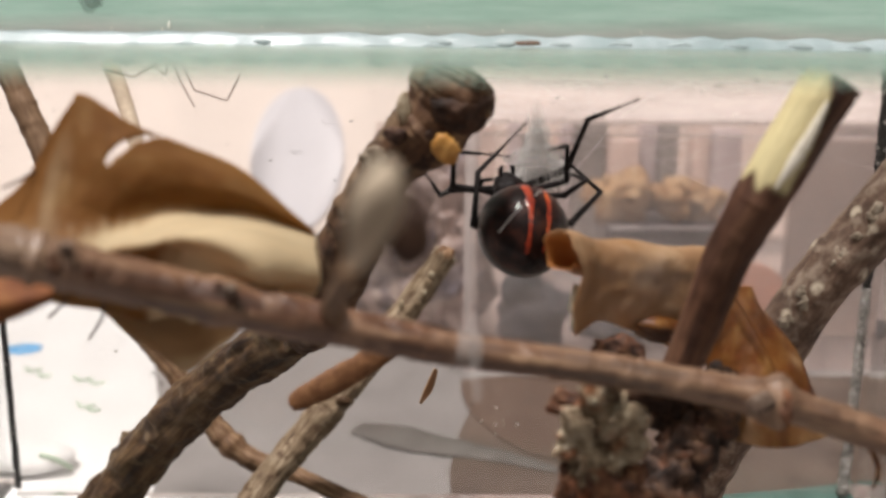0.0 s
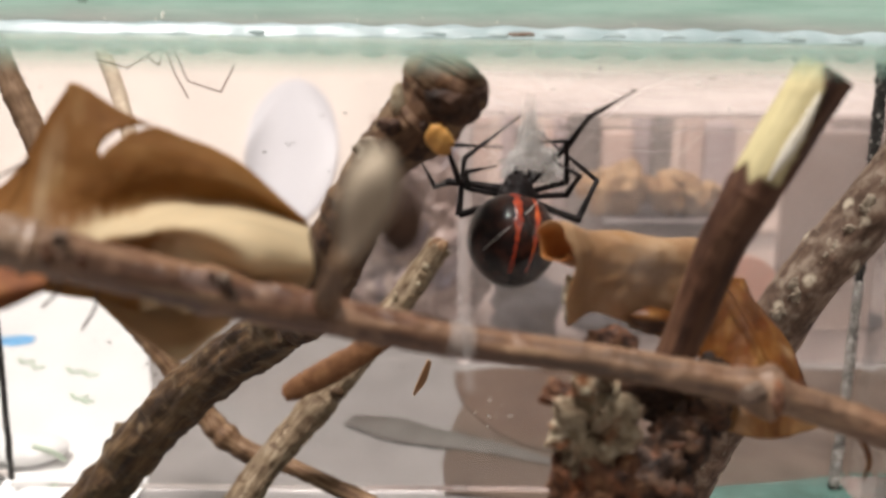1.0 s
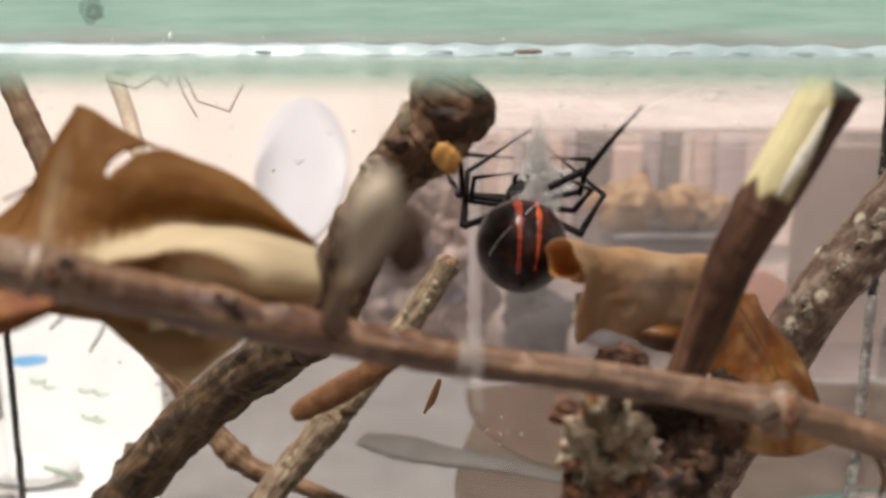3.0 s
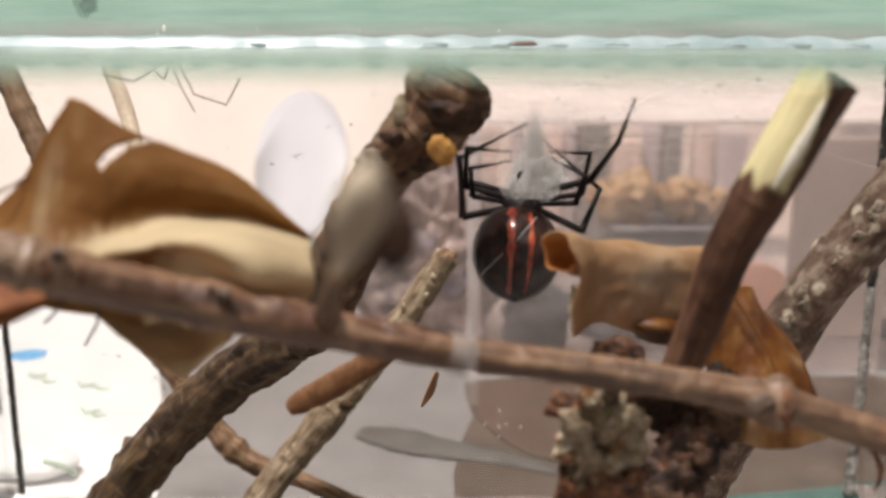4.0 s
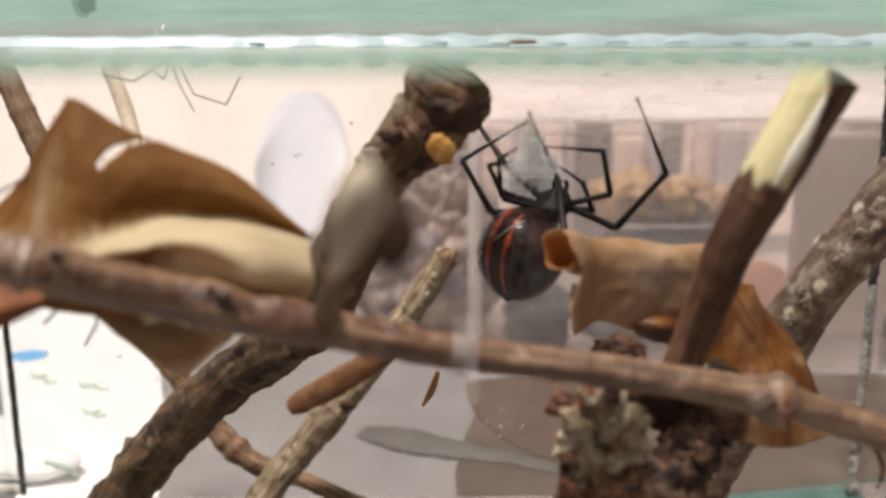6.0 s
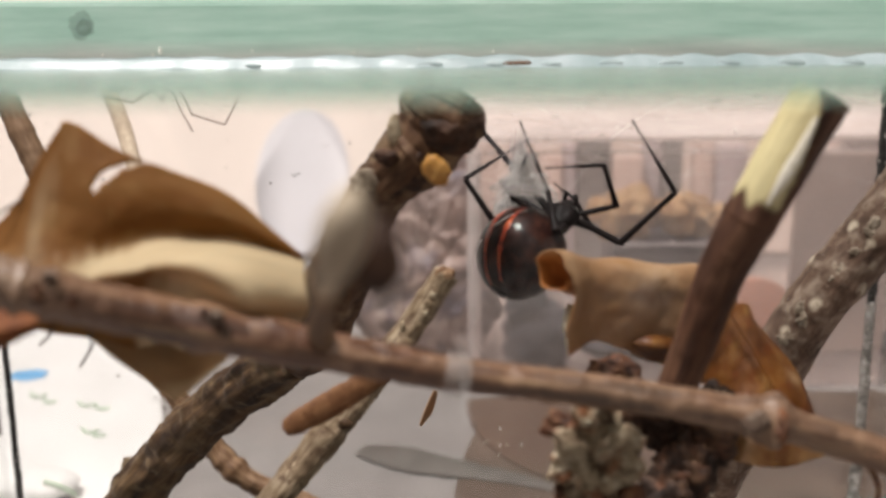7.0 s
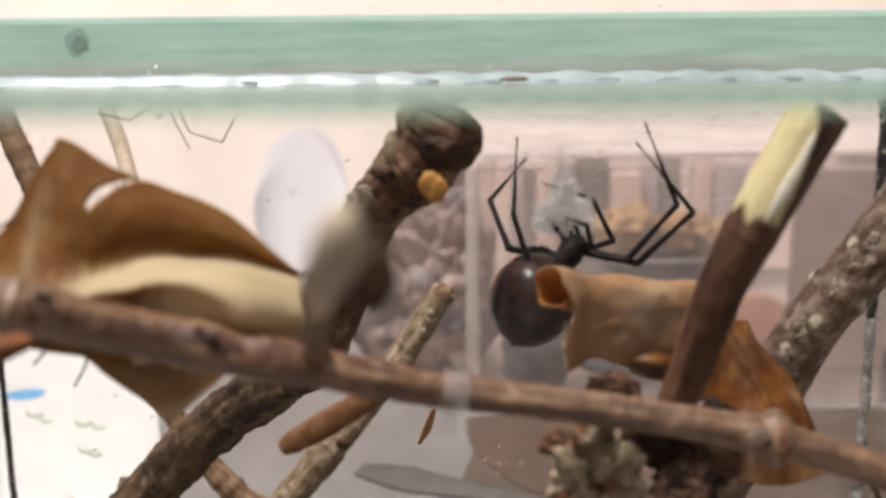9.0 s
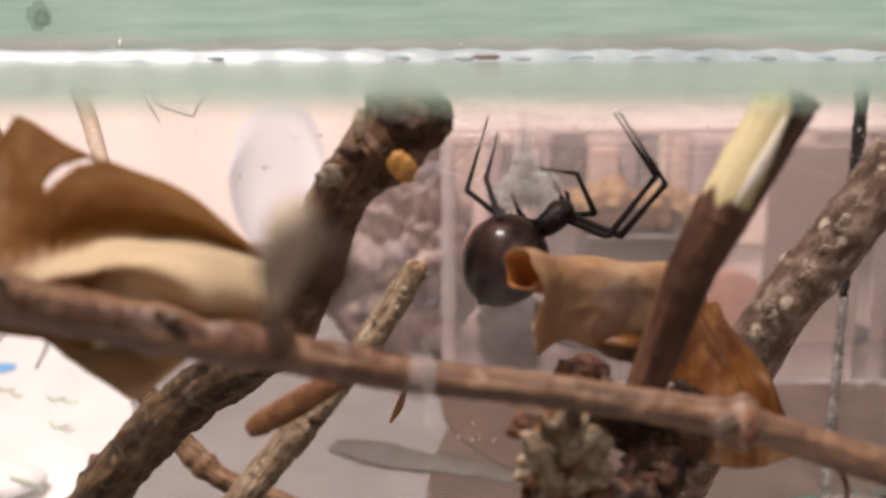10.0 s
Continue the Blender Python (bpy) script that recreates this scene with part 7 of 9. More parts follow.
    walk(spider_parts["F1"], [(t, pose(x * MM, y * MM, z * MM, a, b, c)) for t, x, y, z, a, b, c in ((0, 6.79, 4.07, 2.35, 40, -0, 16), (0.1, 6.71, 4.02, 2.70, 45, -0, 16), (0.3, 6.50, 3.59, 3.73, 52, -0, 16), (0.5, 6.27, 3.08, 4.52, 55, -0, 16), (0.8, 6.02, 3.16, 4.80, 61, -2, 13), (0.9, 5.94, 3.04, 4.97, 62, -2, 12), (1, 5.87, 2.64, 5.26, 59, -2, 12), (1.2, 5.90, 3.23, 4.90, 57, -2, 13), (1.4, 5.95, 4.07, 4.16, 56, -1, 15), (1.5, 5.97, 4.32, 3.85, 58, -0, 15), (1.6, 6.12, 4.09, 3.88, 56, -0, 16), (1.7, 6.49, 3.68, 3.66, 57, 0, 16), (1.8, 6.91, 2.98, 3.48, 57, 0, 16), (1.9, 7.25, 2.06, 3.38, 57, 0, 16), (2, 7.41, 1.27, 3.33, 58, -0, 15), (2.1, 7.27, 0.12, 3.73, 56, -1, 15), (2.4, 7.10, 0.15, 4.07, 58, -1, 15), (2.5, 7.10, 0.14, 4.07, 59, -1, 14), (2.6, 7.03, 0.18, 4.20, 56, -0, 15), (2.7, 7.05, 0.17, 4.16, 55, -0, 15), (3, 7.29, 0.05, 3.67, 57, -1, 14), (3.3, 7.41, -0.00, 3.38, 53, -0, 15), (3.6, 7.63, -0.16, 2.75, 54, -1, 15), (3.8, 7.70, -0.22, 2.48, 54, -0, 15), (4.3, 7.64, -0.23, 2.69, 46, 3, 18), (4.5, 7.68, -0.29, 2.53, 48, 2, 18), (4.6, 7.74, -0.34, 2.28, 46, 3, 18), (4.7, 7.89, 1.52, 1.06, 40, 5, 21), (4.8, 7.65, 2.45, -0.31, 32, 12, 25), (4.9, 7.34, 2.62, -1.46, 24, 20, 28), (5, 7.13, 2.44, -2.19, 23, 23, 30), (5.1, 7.06, 2.31, -2.42, 25, 24, 30), (5.2, 7.04, 2.16, -2.55, 24, 27, 32), (5.3, 7.06, 1.94, -2.61, 19, 32, 34), (5.5, 7.19, 1.23, -2.60, 19, 32, 34), (5.6, 7.24, 0.51, -2.59, 23, 29, 32), (5.7, 7.12, -1.28, -2.33, 29, 24, 29), (5.9, 7.14, -1.30, -2.28, 31, 25, 30), (6.1, 7.21, -1.32, -2.09, 29, 28, 31), (6.4, 7.20, -1.35, -2.10, 35, 28, 31), (6.6, 7.21, -1.36, -2.06, 32, 30, 33), (6.8, 7.12, -1.41, -2.24, 26, 36, 37), (6.9, 7.02, -1.44, -2.44, 27, 37, 37), (7, 6.95, -1.46, -2.58, 32, 32, 33), (7.2, 6.75, -1.55, -2.88, 28, 36, 36), (7.4, 6.48, -1.65, -3.26, 27, 37, 36), (7.6, 6.41, -1.66, -3.36, 29, 38, 37), (7.7, 6.49, -1.64, -3.25, 32, 38, 37), (8.1, 6.87, -1.59, -2.64, 33, 40, 39), (8.5, 7.43, -1.54, -1.29, 29, 38, 37), (8.7, 7.48, -1.51, -1.12, 30, 38, 37), (8.8, 7.52, -1.49, -1.00, 33, 33, 33), (9, 7.57, -1.46, -0.79, 33, 31, 31), (9.1, 7.53, -1.49, -0.96, 33, 29, 30), (9.2, 7.41, -1.54, -1.35, 32, 26, 28), (9.4, 7.14, -1.64, -2.02, 16, 30, 29), (9.6, 7.07, -1.66, -2.17, 15, 29, 29), (9.7, 7.11, -1.65, -2.10, 17, 29, 29), (9.8, 7.15, -1.64, -2.00, 27, 22, 25), (10, 7.24, -1.61, -1.79, 36, 18, 22))])
    walk(spider_parts["F2"], [(t, pose(x * MM, y * MM, z * MM, a, b, c)) for t, x, y, z, a, b, c in ((0, 8.29, -1.23, 8.91, 71, -1, 26), (0.1, 8.29, -1.83, 8.75, 70, -1, 24), (0.4, 8.31, -3.37, 9.16, 65, -2, 22), (0.5, 8.21, -3.67, 9.42, 64, -3, 21), (0.6, 8.03, -3.85, 9.39, 65, -3, 21), (0.8, 7.54, -4.19, 8.93, 67, -3, 21), (0.9, 7.33, -4.37, 9.04, 68, -2, 22), (1, 7.21, -4.60, 9.63, 67, -2, 22), (1.1, 7.29, -4.29, 9.60, 67, -3, 21), (1.2, 7.40, -3.76, 9.61, 67, -3, 21), (1.3, 7.55, -3.19, 9.38, 67, -3, 21), (1.4, 7.69, -2.80, 8.98, 68, -3, 20), (1.5, 7.81, -2.68, 8.44, 69, -3, 20), (1.6, 8.04, -2.78, 8.62, 67, -4, 18), (1.7, 8.46, -3.19, 8.37, 66, -5, 16), (1.8, 8.90, -3.88, 8.20, 64, -6, 15), (1.9, 9.20, -4.83, 8.09, 62, -6, 13), (2, 9.24, -5.73, 7.92, 62, -7, 12), (2.1, 9.04, -6.77, 8.51, 61, -7, 12), (2.3, 8.93, -7.02, 8.29, 64, -6, 13), (2.4, 8.89, -6.92, 8.55, 64, -6, 14), (2.5, 8.84, -7.00, 8.46, 65, -6, 14), (2.6, 8.85, -6.68, 8.99, 64, -6, 14), (2.7, 8.86, -6.63, 9.04, 63, -6, 14), (2.9, 8.87, -6.94, 8.43, 63, -6, 13), (3, 8.91, -6.96, 8.32, 63, -7, 13), (3.3, 9.12, -6.61, 8.57, 59, -7, 12), (3.6, 9.31, -6.87, 7.80, 58, -9, 10), (3.8, 9.46, -6.88, 7.57, 57, -9, 8), (3.9, 9.53, -6.79, 7.66, 57, -10, 8), (4.2, 9.77, -6.13, 8.50, 55, -11, 6), (4.3, 9.83, -6.00, 8.62, 56, -11, 5), (4.4, 9.87, -6.02, 8.58, 56, -12, 4), (4.5, 9.89, -6.27, 8.26, 57, -13, 3), (4.6, 9.92, -6.14, 8.19, 56, -13, 2), (4.7, 10.42, -3.46, 7.56, 51, -14, 1), (4.8, 10.88, -1.09, 6.79, 46, -15, 1), (4.9, 11.31, 0.83, 5.91, 40, -15, -0), (5, 11.50, 1.04, 5.05, 38, -17, -1), (5.1, 11.64, 0.84, 4.66, 36, -17, -2), (5.2, 11.86, 1.06, 4.45, 34, -18, -2), (5.3, 12.21, 1.97, 4.24, 31, -19, -3), (5.5, 12.36, 1.26, 4.23, 25, -20, -3), (5.6, 12.25, -0.33, 4.31, 24, -21, -4), (5.7, 11.76, -3.40, 4.55, 25, -22, -4), (5.8, 11.86, -3.66, 4.38, 23, -23, -5), (5.9, 12.02, -3.58, 4.39, 21, -23, -5), (6, 12.21, -3.25, 4.49, 17, -24, -5), (6.1, 12.37, -3.09, 4.51, 15, -24, -5), (6.4, 12.52, -3.84, 4.14, 12, -27, -6), (6.5, 12.62, -3.65, 4.19, 10, -28, -6), (6.6, 12.73, -3.28, 4.21, 9, -28, -6), (6.7, 12.94, -2.28, 4.16, 7, -29, -6), (6.8, 12.98, -1.69, 4.00, 6, -29, -6), (6.9, 12.98, -1.78, 3.70, 9, -30, -6), (7, 12.65, -3.08, 3.60, 12, -32, -7), (7.1, 12.65, -2.82, 3.53, 9, -33, -7), (7.2, 12.72, -2.19, 3.23, 2, -34, -7), (7.3, 12.59, -2.01, 3.01, -7, -35, -7), (7.4, 12.45, -2.06, 2.86, -7, -36, -7), (7.5, 12.42, -2.09, 2.76, -7, -36, -7), (7.6, 12.63, -2.18, 2.50, -7, -38, -6), (7.7, 12.79, -2.57, 2.47, -7, -38, -6), (7.8, 13.12, -2.27, 2.43, -7, -37, -7), (8, 13.39, -2.30, 2.53, -7, -36, -7), (8.2, 13.58, -2.29, 3.13, -7, -40, -6), (8.3, 13.68, -2.28, 3.61, -8, -42, -6), (8.5, 13.58, -2.13, 4.64, -8, -42, -6), (8.7, 13.71, -2.12, 4.73, -8, -43, -5), (8.8, 13.36, -3.25, 5.01, -8, -42, -6), (8.9, 13.15, -3.61, 5.25, -8, -41, -6), (9, 13.12, -3.52, 5.40, -8, -40, -6), (9.1, 12.86, -3.82, 5.33, -8, -40, -6), (9.2, 12.35, -4.13, 5.15, 15, -40, -6), (9.3, 12.07, -3.11, 5.21, 24, -40, -6), (9.4, 11.88, -1.72, 5.11, 29, -39, -5), (9.5, 11.62, -1.68, 5.08, 31, -38, -4), (9.6, 11.69, -1.70, 5.04, 30, -38, -4), (9.7, 11.80, -1.98, 5.06, 28, -38, -5), (9.8, 11.39, -3.90, 5.09, 24, -37, -4), (9.9, 11.24, -4.81, 4.96, 19, -36, -3), (10, 11.16, -5.41, 4.81, 13, -35, -3))])
    walk(spider_parts["D0"], [(t, pose(x * MM, y * MM, z * MM, a, b, c)) for t, x, y, z, a, b, c in ((0, -0.71, 0.49, 0.61, -97, -1, 58), (0.5, -0.71, 0.49, 0.61, -87, -1, 67), (0.9, -0.71, 0.49, 0.61, -87, -2, 79), (1, -0.71, 0.49, 0.61, -86, -2, 80), (1.5, -0.71, 0.49, 0.61, -96, -2, 77), (1.8, -0.71, 0.49, 0.61, -95, -4, 58), (2, -0.71, 0.49, 0.61, -94, -4, 51), (2.5, -0.71, 0.49, 0.61, -95, -3, 62), (3, -0.71, 0.49, 0.61, -92, -3, 62), (4.1, -0.71, 0.49, 0.61, -81, -3, 53), (4.5, -0.71, 0.49, 0.61, -79, -1, 45), (4.9, -0.71, 0.49, 0.61, -75, -1, 46), (5.2, -0.71, 0.49, 0.61, -75, -1, 44), (5.8, -0.71, 0.49, 0.61, -66, 0, 41), (6.1, -0.71, 0.49, 0.61, -60, -0, 42), (6.5, -0.71, 0.49, 0.61, -55, 0, 41), (7, -0.71, 0.49, 0.61, -58, 3, 37), (7.2, -0.71, 0.49, 0.61, -53, -0, 41), (7.3, -0.71, 0.49, 0.61, -49, -4, 45), (7.5, -0.71, 0.49, 0.61, -37, -16, 56), (7.6, -0.71, 0.49, 0.61, -36, -15, 55), (8, -0.71, 0.49, 0.61, -26, -10, 52), (8.1, -0.71, 0.49, 0.61, -29, 20, 37), (8.2, -0.71, 0.49, 0.61, 48, 81, 82), (8.3, -0.71, 0.49, 0.61, 152, 71, 135), (9, -0.71, 0.49, 0.61, 136, 77, 121), (9.5, -0.71, 0.49, 0.61, 158, 68, 139), (10, -0.71, 0.49, 0.61, 157, 68, 139))])
    walk(spider_parts["D1"], [(t, pose(x * MM, y * MM, z * MM, a, b, c)) for t, x, y, z, a, b, c in ((0, -6.84, 4.31, -0.21, -106, -6, 11), (0.3, -7.16, 3.84, 0.50, -106, -5, 13), (0.5, -7.40, 3.32, 0.94, -104, -5, 13), (0.9, -7.85, 1.83, 0.94, -107, -5, 14), (1, -7.86, 1.73, 1.11, -105, -5, 13), (1.2, -7.81, 2.04, 0.72, -100, -6, 10), (1.5, -7.75, 2.12, -0.21, -98, -6, 7), (1.6, -7.58, 2.76, -0.13, -97, -6, 7), (1.8, -6.83, 4.37, 0.00, -97, -6, 8), (1.9, -6.50, 4.86, 0.12, -97, -6, 8), (2, -6.36, 5.04, 0.11, -97, -6, 9), (2.1, -6.43, 4.96, 0.24, -95, -6, 8), (2.3, -6.81, 4.40, 0.02, -96, -6, 7), (2.5, -7.08, 3.94, 0.04, -94, -6, 6), (2.7, -7.12, 3.91, 0.39, -90, -6, 5), (3, -7.10, 3.95, 0.39, -91, -6, 4), (3.3, -7.00, 4.12, 0.86, -87, -6, 3), (3.8, -6.73, 4.53, 1.12, -86, -6, 3), (4.1, -6.50, 4.74, 1.72, -79, -6, 3), (4.3, -6.11, 5.12, 2.10, -74, -7, 6), (4.5, -5.74, 5.54, 2.04, -73, -8, 10), (4.6, -5.68, 5.59, 2.10, -70, -9, 11), (4.9, -5.84, 5.30, 2.47, -62, -11, 16), (5.1, -5.70, 5.48, 2.37, -63, -12, 18), (5.2, -5.60, 5.53, 2.48, -62, -12, 19), (5.5, -5.35, 5.51, 3.09, -58, -13, 20), (5.8, -5.11, 5.50, 3.51, -59, -13, 20), (6.1, -4.90, 5.15, 4.30, -56, -13, 21), (6.5, -4.59, 4.97, 4.82, -59, -14, 21), (6.7, -4.42, 5.06, 4.87, -58, -14, 22), (6.9, -4.27, 5.44, 4.56, -59, -14, 22), (7, -4.24, 5.50, 4.51, -62, -14, 22), (7.1, -4.34, 5.24, 4.74, -63, -14, 21), (7.2, -4.56, 4.82, 5.00, -66, -13, 20), (7.3, -4.83, 4.11, 5.38, -68, -13, 19), (7.4, -5.12, 2.94, 5.84, -70, -12, 18), (7.5, -5.23, 1.68, 6.18, -72, -12, 18), (7.6, -5.07, 1.65, 6.31, -74, -12, 18), (7.9, -4.04, 1.59, 6.98, -70, -13, 19), (8, -3.91, 1.58, 7.05, -69, -13, 19), (8.1, -1.08, 4.59, 6.60, -75, -9, 4), (8.2, 5.31, 4.48, 1.36, -65, -1, -14), (8.3, 5.97, -1.45, -1.47, -78, 7, -50), (8.4, 5.99, -1.46, -1.41, -75, 8, -54), (8.6, 6.07, -1.42, -1.17, -69, 9, -56), (8.7, 6.11, -1.40, -1.03, -63, 10, -58), (8.8, 6.15, -1.38, -0.88, -53, 12, -61), (8.9, 6.19, -1.35, -0.71, -37, 21, -68), (9, 6.21, -1.34, -0.61, -36, 20, -67), (9.1, 6.18, -1.37, -0.76, -36, 20, -67), (9.4, 5.85, -1.54, -1.75, -33, 18, -66), (9.5, 5.79, -1.56, -1.90, -32, 18, -66), (10, 5.80, -1.53, -1.90, -32, 18, -66))])
    walk(spider_parts["D2"], [(t, pose(x * MM, y * MM, z * MM, a, b, c)) for t, x, y, z, a, b, c in ((0, -8.22, 12.45, -2.49, 63, -14, -5), (0.1, -8.40, 12.25, -2.45, 64, -14, -5), (0.5, -9.06, 11.46, -1.16, 64, -14, -4), (0.6, -9.21, 11.10, -1.16, 64, -14, -4), (0.8, -9.51, 10.18, -1.62, 64, -14, -4), (0.9, -9.58, 9.84, -1.53, 63, -14, -4), (1, -9.54, 9.85, -1.03, 61, -14, -3), (1.1, -9.39, 10.12, -1.01, 61, -14, -3), (1.2, -9.19, 10.36, -0.81, 61, -14, -3), (1.3, -8.98, 10.50, -0.78, 63, -13, -3), (1.4, -8.80, 10.56, -0.95, 64, -13, -3), (1.5, -8.66, 10.56, -1.36, 66, -13, -3), (1.6, -8.48, 11.22, -1.10, 66, -13, -3), (1.7, -8.20, 12.08, -1.10, 66, -13, -2), (1.8, -7.89, 12.81, -0.97, 67, -13, -2), (1.9, -7.64, 13.29, -0.85, 68, -13, -2), (2, -7.54, 13.45, -0.95, 68, -13, -2), (2.1, -7.57, 13.41, -0.53, 68, -13, -2), (2.3, -7.73, 12.87, -0.85, 70, -14, -3), (2.4, -7.81, 12.61, -0.58, 70, -14, -3), (2.5, -7.86, 12.44, -0.59, 70, -14, -4), (2.6, -7.88, 12.45, 0.10, 70, -14, -3), (2.7, -7.88, 12.44, 0.33, 70, -14, -3), (2.9, -7.81, 12.45, 0.12, 71, -13, -3), (3, -7.75, 12.49, 0.23, 72, -13, -2), (3.3, -7.54, 12.66, 1.27, 71, -13, -1), (3.6, -7.32, 12.91, 1.35, 72, -13, -0), (3.8, -7.21, 13.06, 1.71, 73, -12, -0), (4, -7.16, 13.12, 2.65, 72, -13, -0), (4.2, -7.22, 13.19, 3.95, 70, -14, -3), (4.3, -7.29, 13.28, 4.42, 68, -14, -5), (4.4, -7.39, 13.39, 4.67, 68, -15, -7), (4.5, -7.49, 13.54, 4.55, 67, -16, -9), (4.6, -7.70, 13.41, 4.94, 66, -16, -9), (4.8, -8.39, 12.68, 6.03, 64, -16, -9), (4.9, -8.69, 12.36, 6.38, 64, -16, -8), (5, -8.82, 12.43, 6.18, 65, -16, -9), (5.1, -8.84, 12.49, 6.16, 65, -16, -9), (5.2, -8.84, 12.42, 6.40, 64, -16, -9), (5.5, -8.78, 11.99, 7.50, 63, -16, -10), (5.8, -8.62, 12.00, 7.84, 64, -17, -11), (6.1, -8.44, 11.42, 8.94, 63, -17, -12), (6.4, -8.24, 11.56, 8.94, 64, -18, -13), (6.7, -8.10, 11.39, 9.32, 62, -18, -14), (6.8, -8.05, 11.50, 9.26, 61, -18, -14), (7, -7.94, 12.16, 8.44, 62, -18, -14), (7.2, -8.00, 11.87, 8.43, 66, -18, -12), (7.3, -8.09, 11.38, 8.53, 69, -17, -11), (7.4, -8.19, 10.42, 8.69, 72, -17, -10), (7.5, -8.27, 9.26, 8.79, 73, -17, -10), (7.6, -8.13, 9.32, 8.59, 73, -17, -11), (7.7, -7.87, 9.26, 8.87, 73, -17, -11), (7.9, -7.32, 8.97, 9.84, 72, -18, -13), (8, -7.19, 8.91, 10.03, 72, -18, -13), (8.1, -1.96, 12.82, 8.78, 69, -17, -12), (8.2, 7.17, 12.03, 4.94, 57, -22, -19), (8.3, 12.51, 3.81, 0.23, 8, -32, -21), (8.4, 12.85, 3.17, 0.81, 15, -21, -17), (8.5, 12.94, 2.86, 1.44, 4, -17, -17), (8.6, 13.01, 2.61, 1.82, -4, -19, -17), (8.7, 12.92, 2.05, 2.85, -4, -20, -17), (8.8, 12.65, 0.94, 4.19, -3, -22, -17), (8.9, 11.92, -1.68, 5.64, 6, -22, -17), (9, 11.73, -1.61, 5.93, -2, -23, -17), (9.1, 11.72, -1.66, 5.76, 13, -22, -17), (9.2, 11.63, -1.74, 5.38, 27, -24, -17), (9.4, 11.03, -1.72, 5.07, 41, -24, -18), (9.6, 10.88, -1.74, 4.95, 42, -25, -18), (10, 10.90, -1.76, 4.98, 32, -28, -21))])
    walk(spider_parts["B0"], [(t, pose(x * MM, y * MM, z * MM, a, b, c)) for t, x, y, z, a, b, c in ((0, -1.10, 0.31, 0.19, -81, -43, 82), (0.5, -1.10, 0.31, 0.19, -70, -41, 74), (1.2, -1.10, 0.31, 0.19, -77, -42, 79), (1.5, -1.10, 0.31, 0.19, -85, -43, 85), (1.9, -1.10, 0.31, 0.19, -78, -42, 79), (2, -1.10, 0.31, 0.19, -81, -41, 70), (2.1, -1.10, 0.31, 0.19, -78, -41, 71), (2.3, -1.10, 0.31, 0.19, -80, -43, 81), (3, -1.10, 0.31, 0.19, -78, -43, 79), (4, -1.10, 0.31, 0.19, -70, -41, 73), (4.2, -1.10, 0.31, 0.19, -81, -39, 53), (4.3, -1.10, 0.31, 0.19, -89, -39, 48), (4.4, -1.10, 0.31, 0.19, -95, -39, 46), (4.5, -1.10, 0.31, 0.19, -99, -39, 47), (4.6, -1.10, 0.31, 0.19, -97, -39, 47), (4.9, -1.10, 0.31, 0.19, -83, -39, 55), (5, -1.10, 0.31, 0.19, -82, -40, 58), (5.5, -1.10, 0.31, 0.19, -76, -39, 54), (6.5, -1.10, 0.31, 0.19, -72, -36, 41), (6.9, -1.10, 0.31, 0.19, -59, -33, 35), (7.1, -1.10, 0.31, 0.19, -63, -34, 36), (7.4, -1.10, 0.31, 0.19, -87, -37, 51), (7.5, -1.10, 0.31, 0.19, -91, -37, 51), (7.9, -1.10, 0.31, 0.19, -99, -39, 32), (8.3, -1.10, 0.31, 0.19, -109, -41, 21), (8.6, -1.10, 0.31, 0.19, -106, -47, 1), (9.1, -1.10, 0.31, 0.19, -82, -52, -62), (9.2, -1.10, 0.31, 0.19, -72, -50, -80), (9.4, -1.10, 0.31, 0.19, -52, -35, -119), (9.5, -1.10, 0.31, 0.19, -51, -34, -119), (9.7, -1.10, 0.31, 0.19, -59, -36, -116), (9.8, -1.10, 0.31, 0.19, -67, -38, -112), (9.9, -1.10, 0.31, 0.19, -78, -41, -97), (10, -1.10, 0.31, 0.19, -87, -41, -93))])
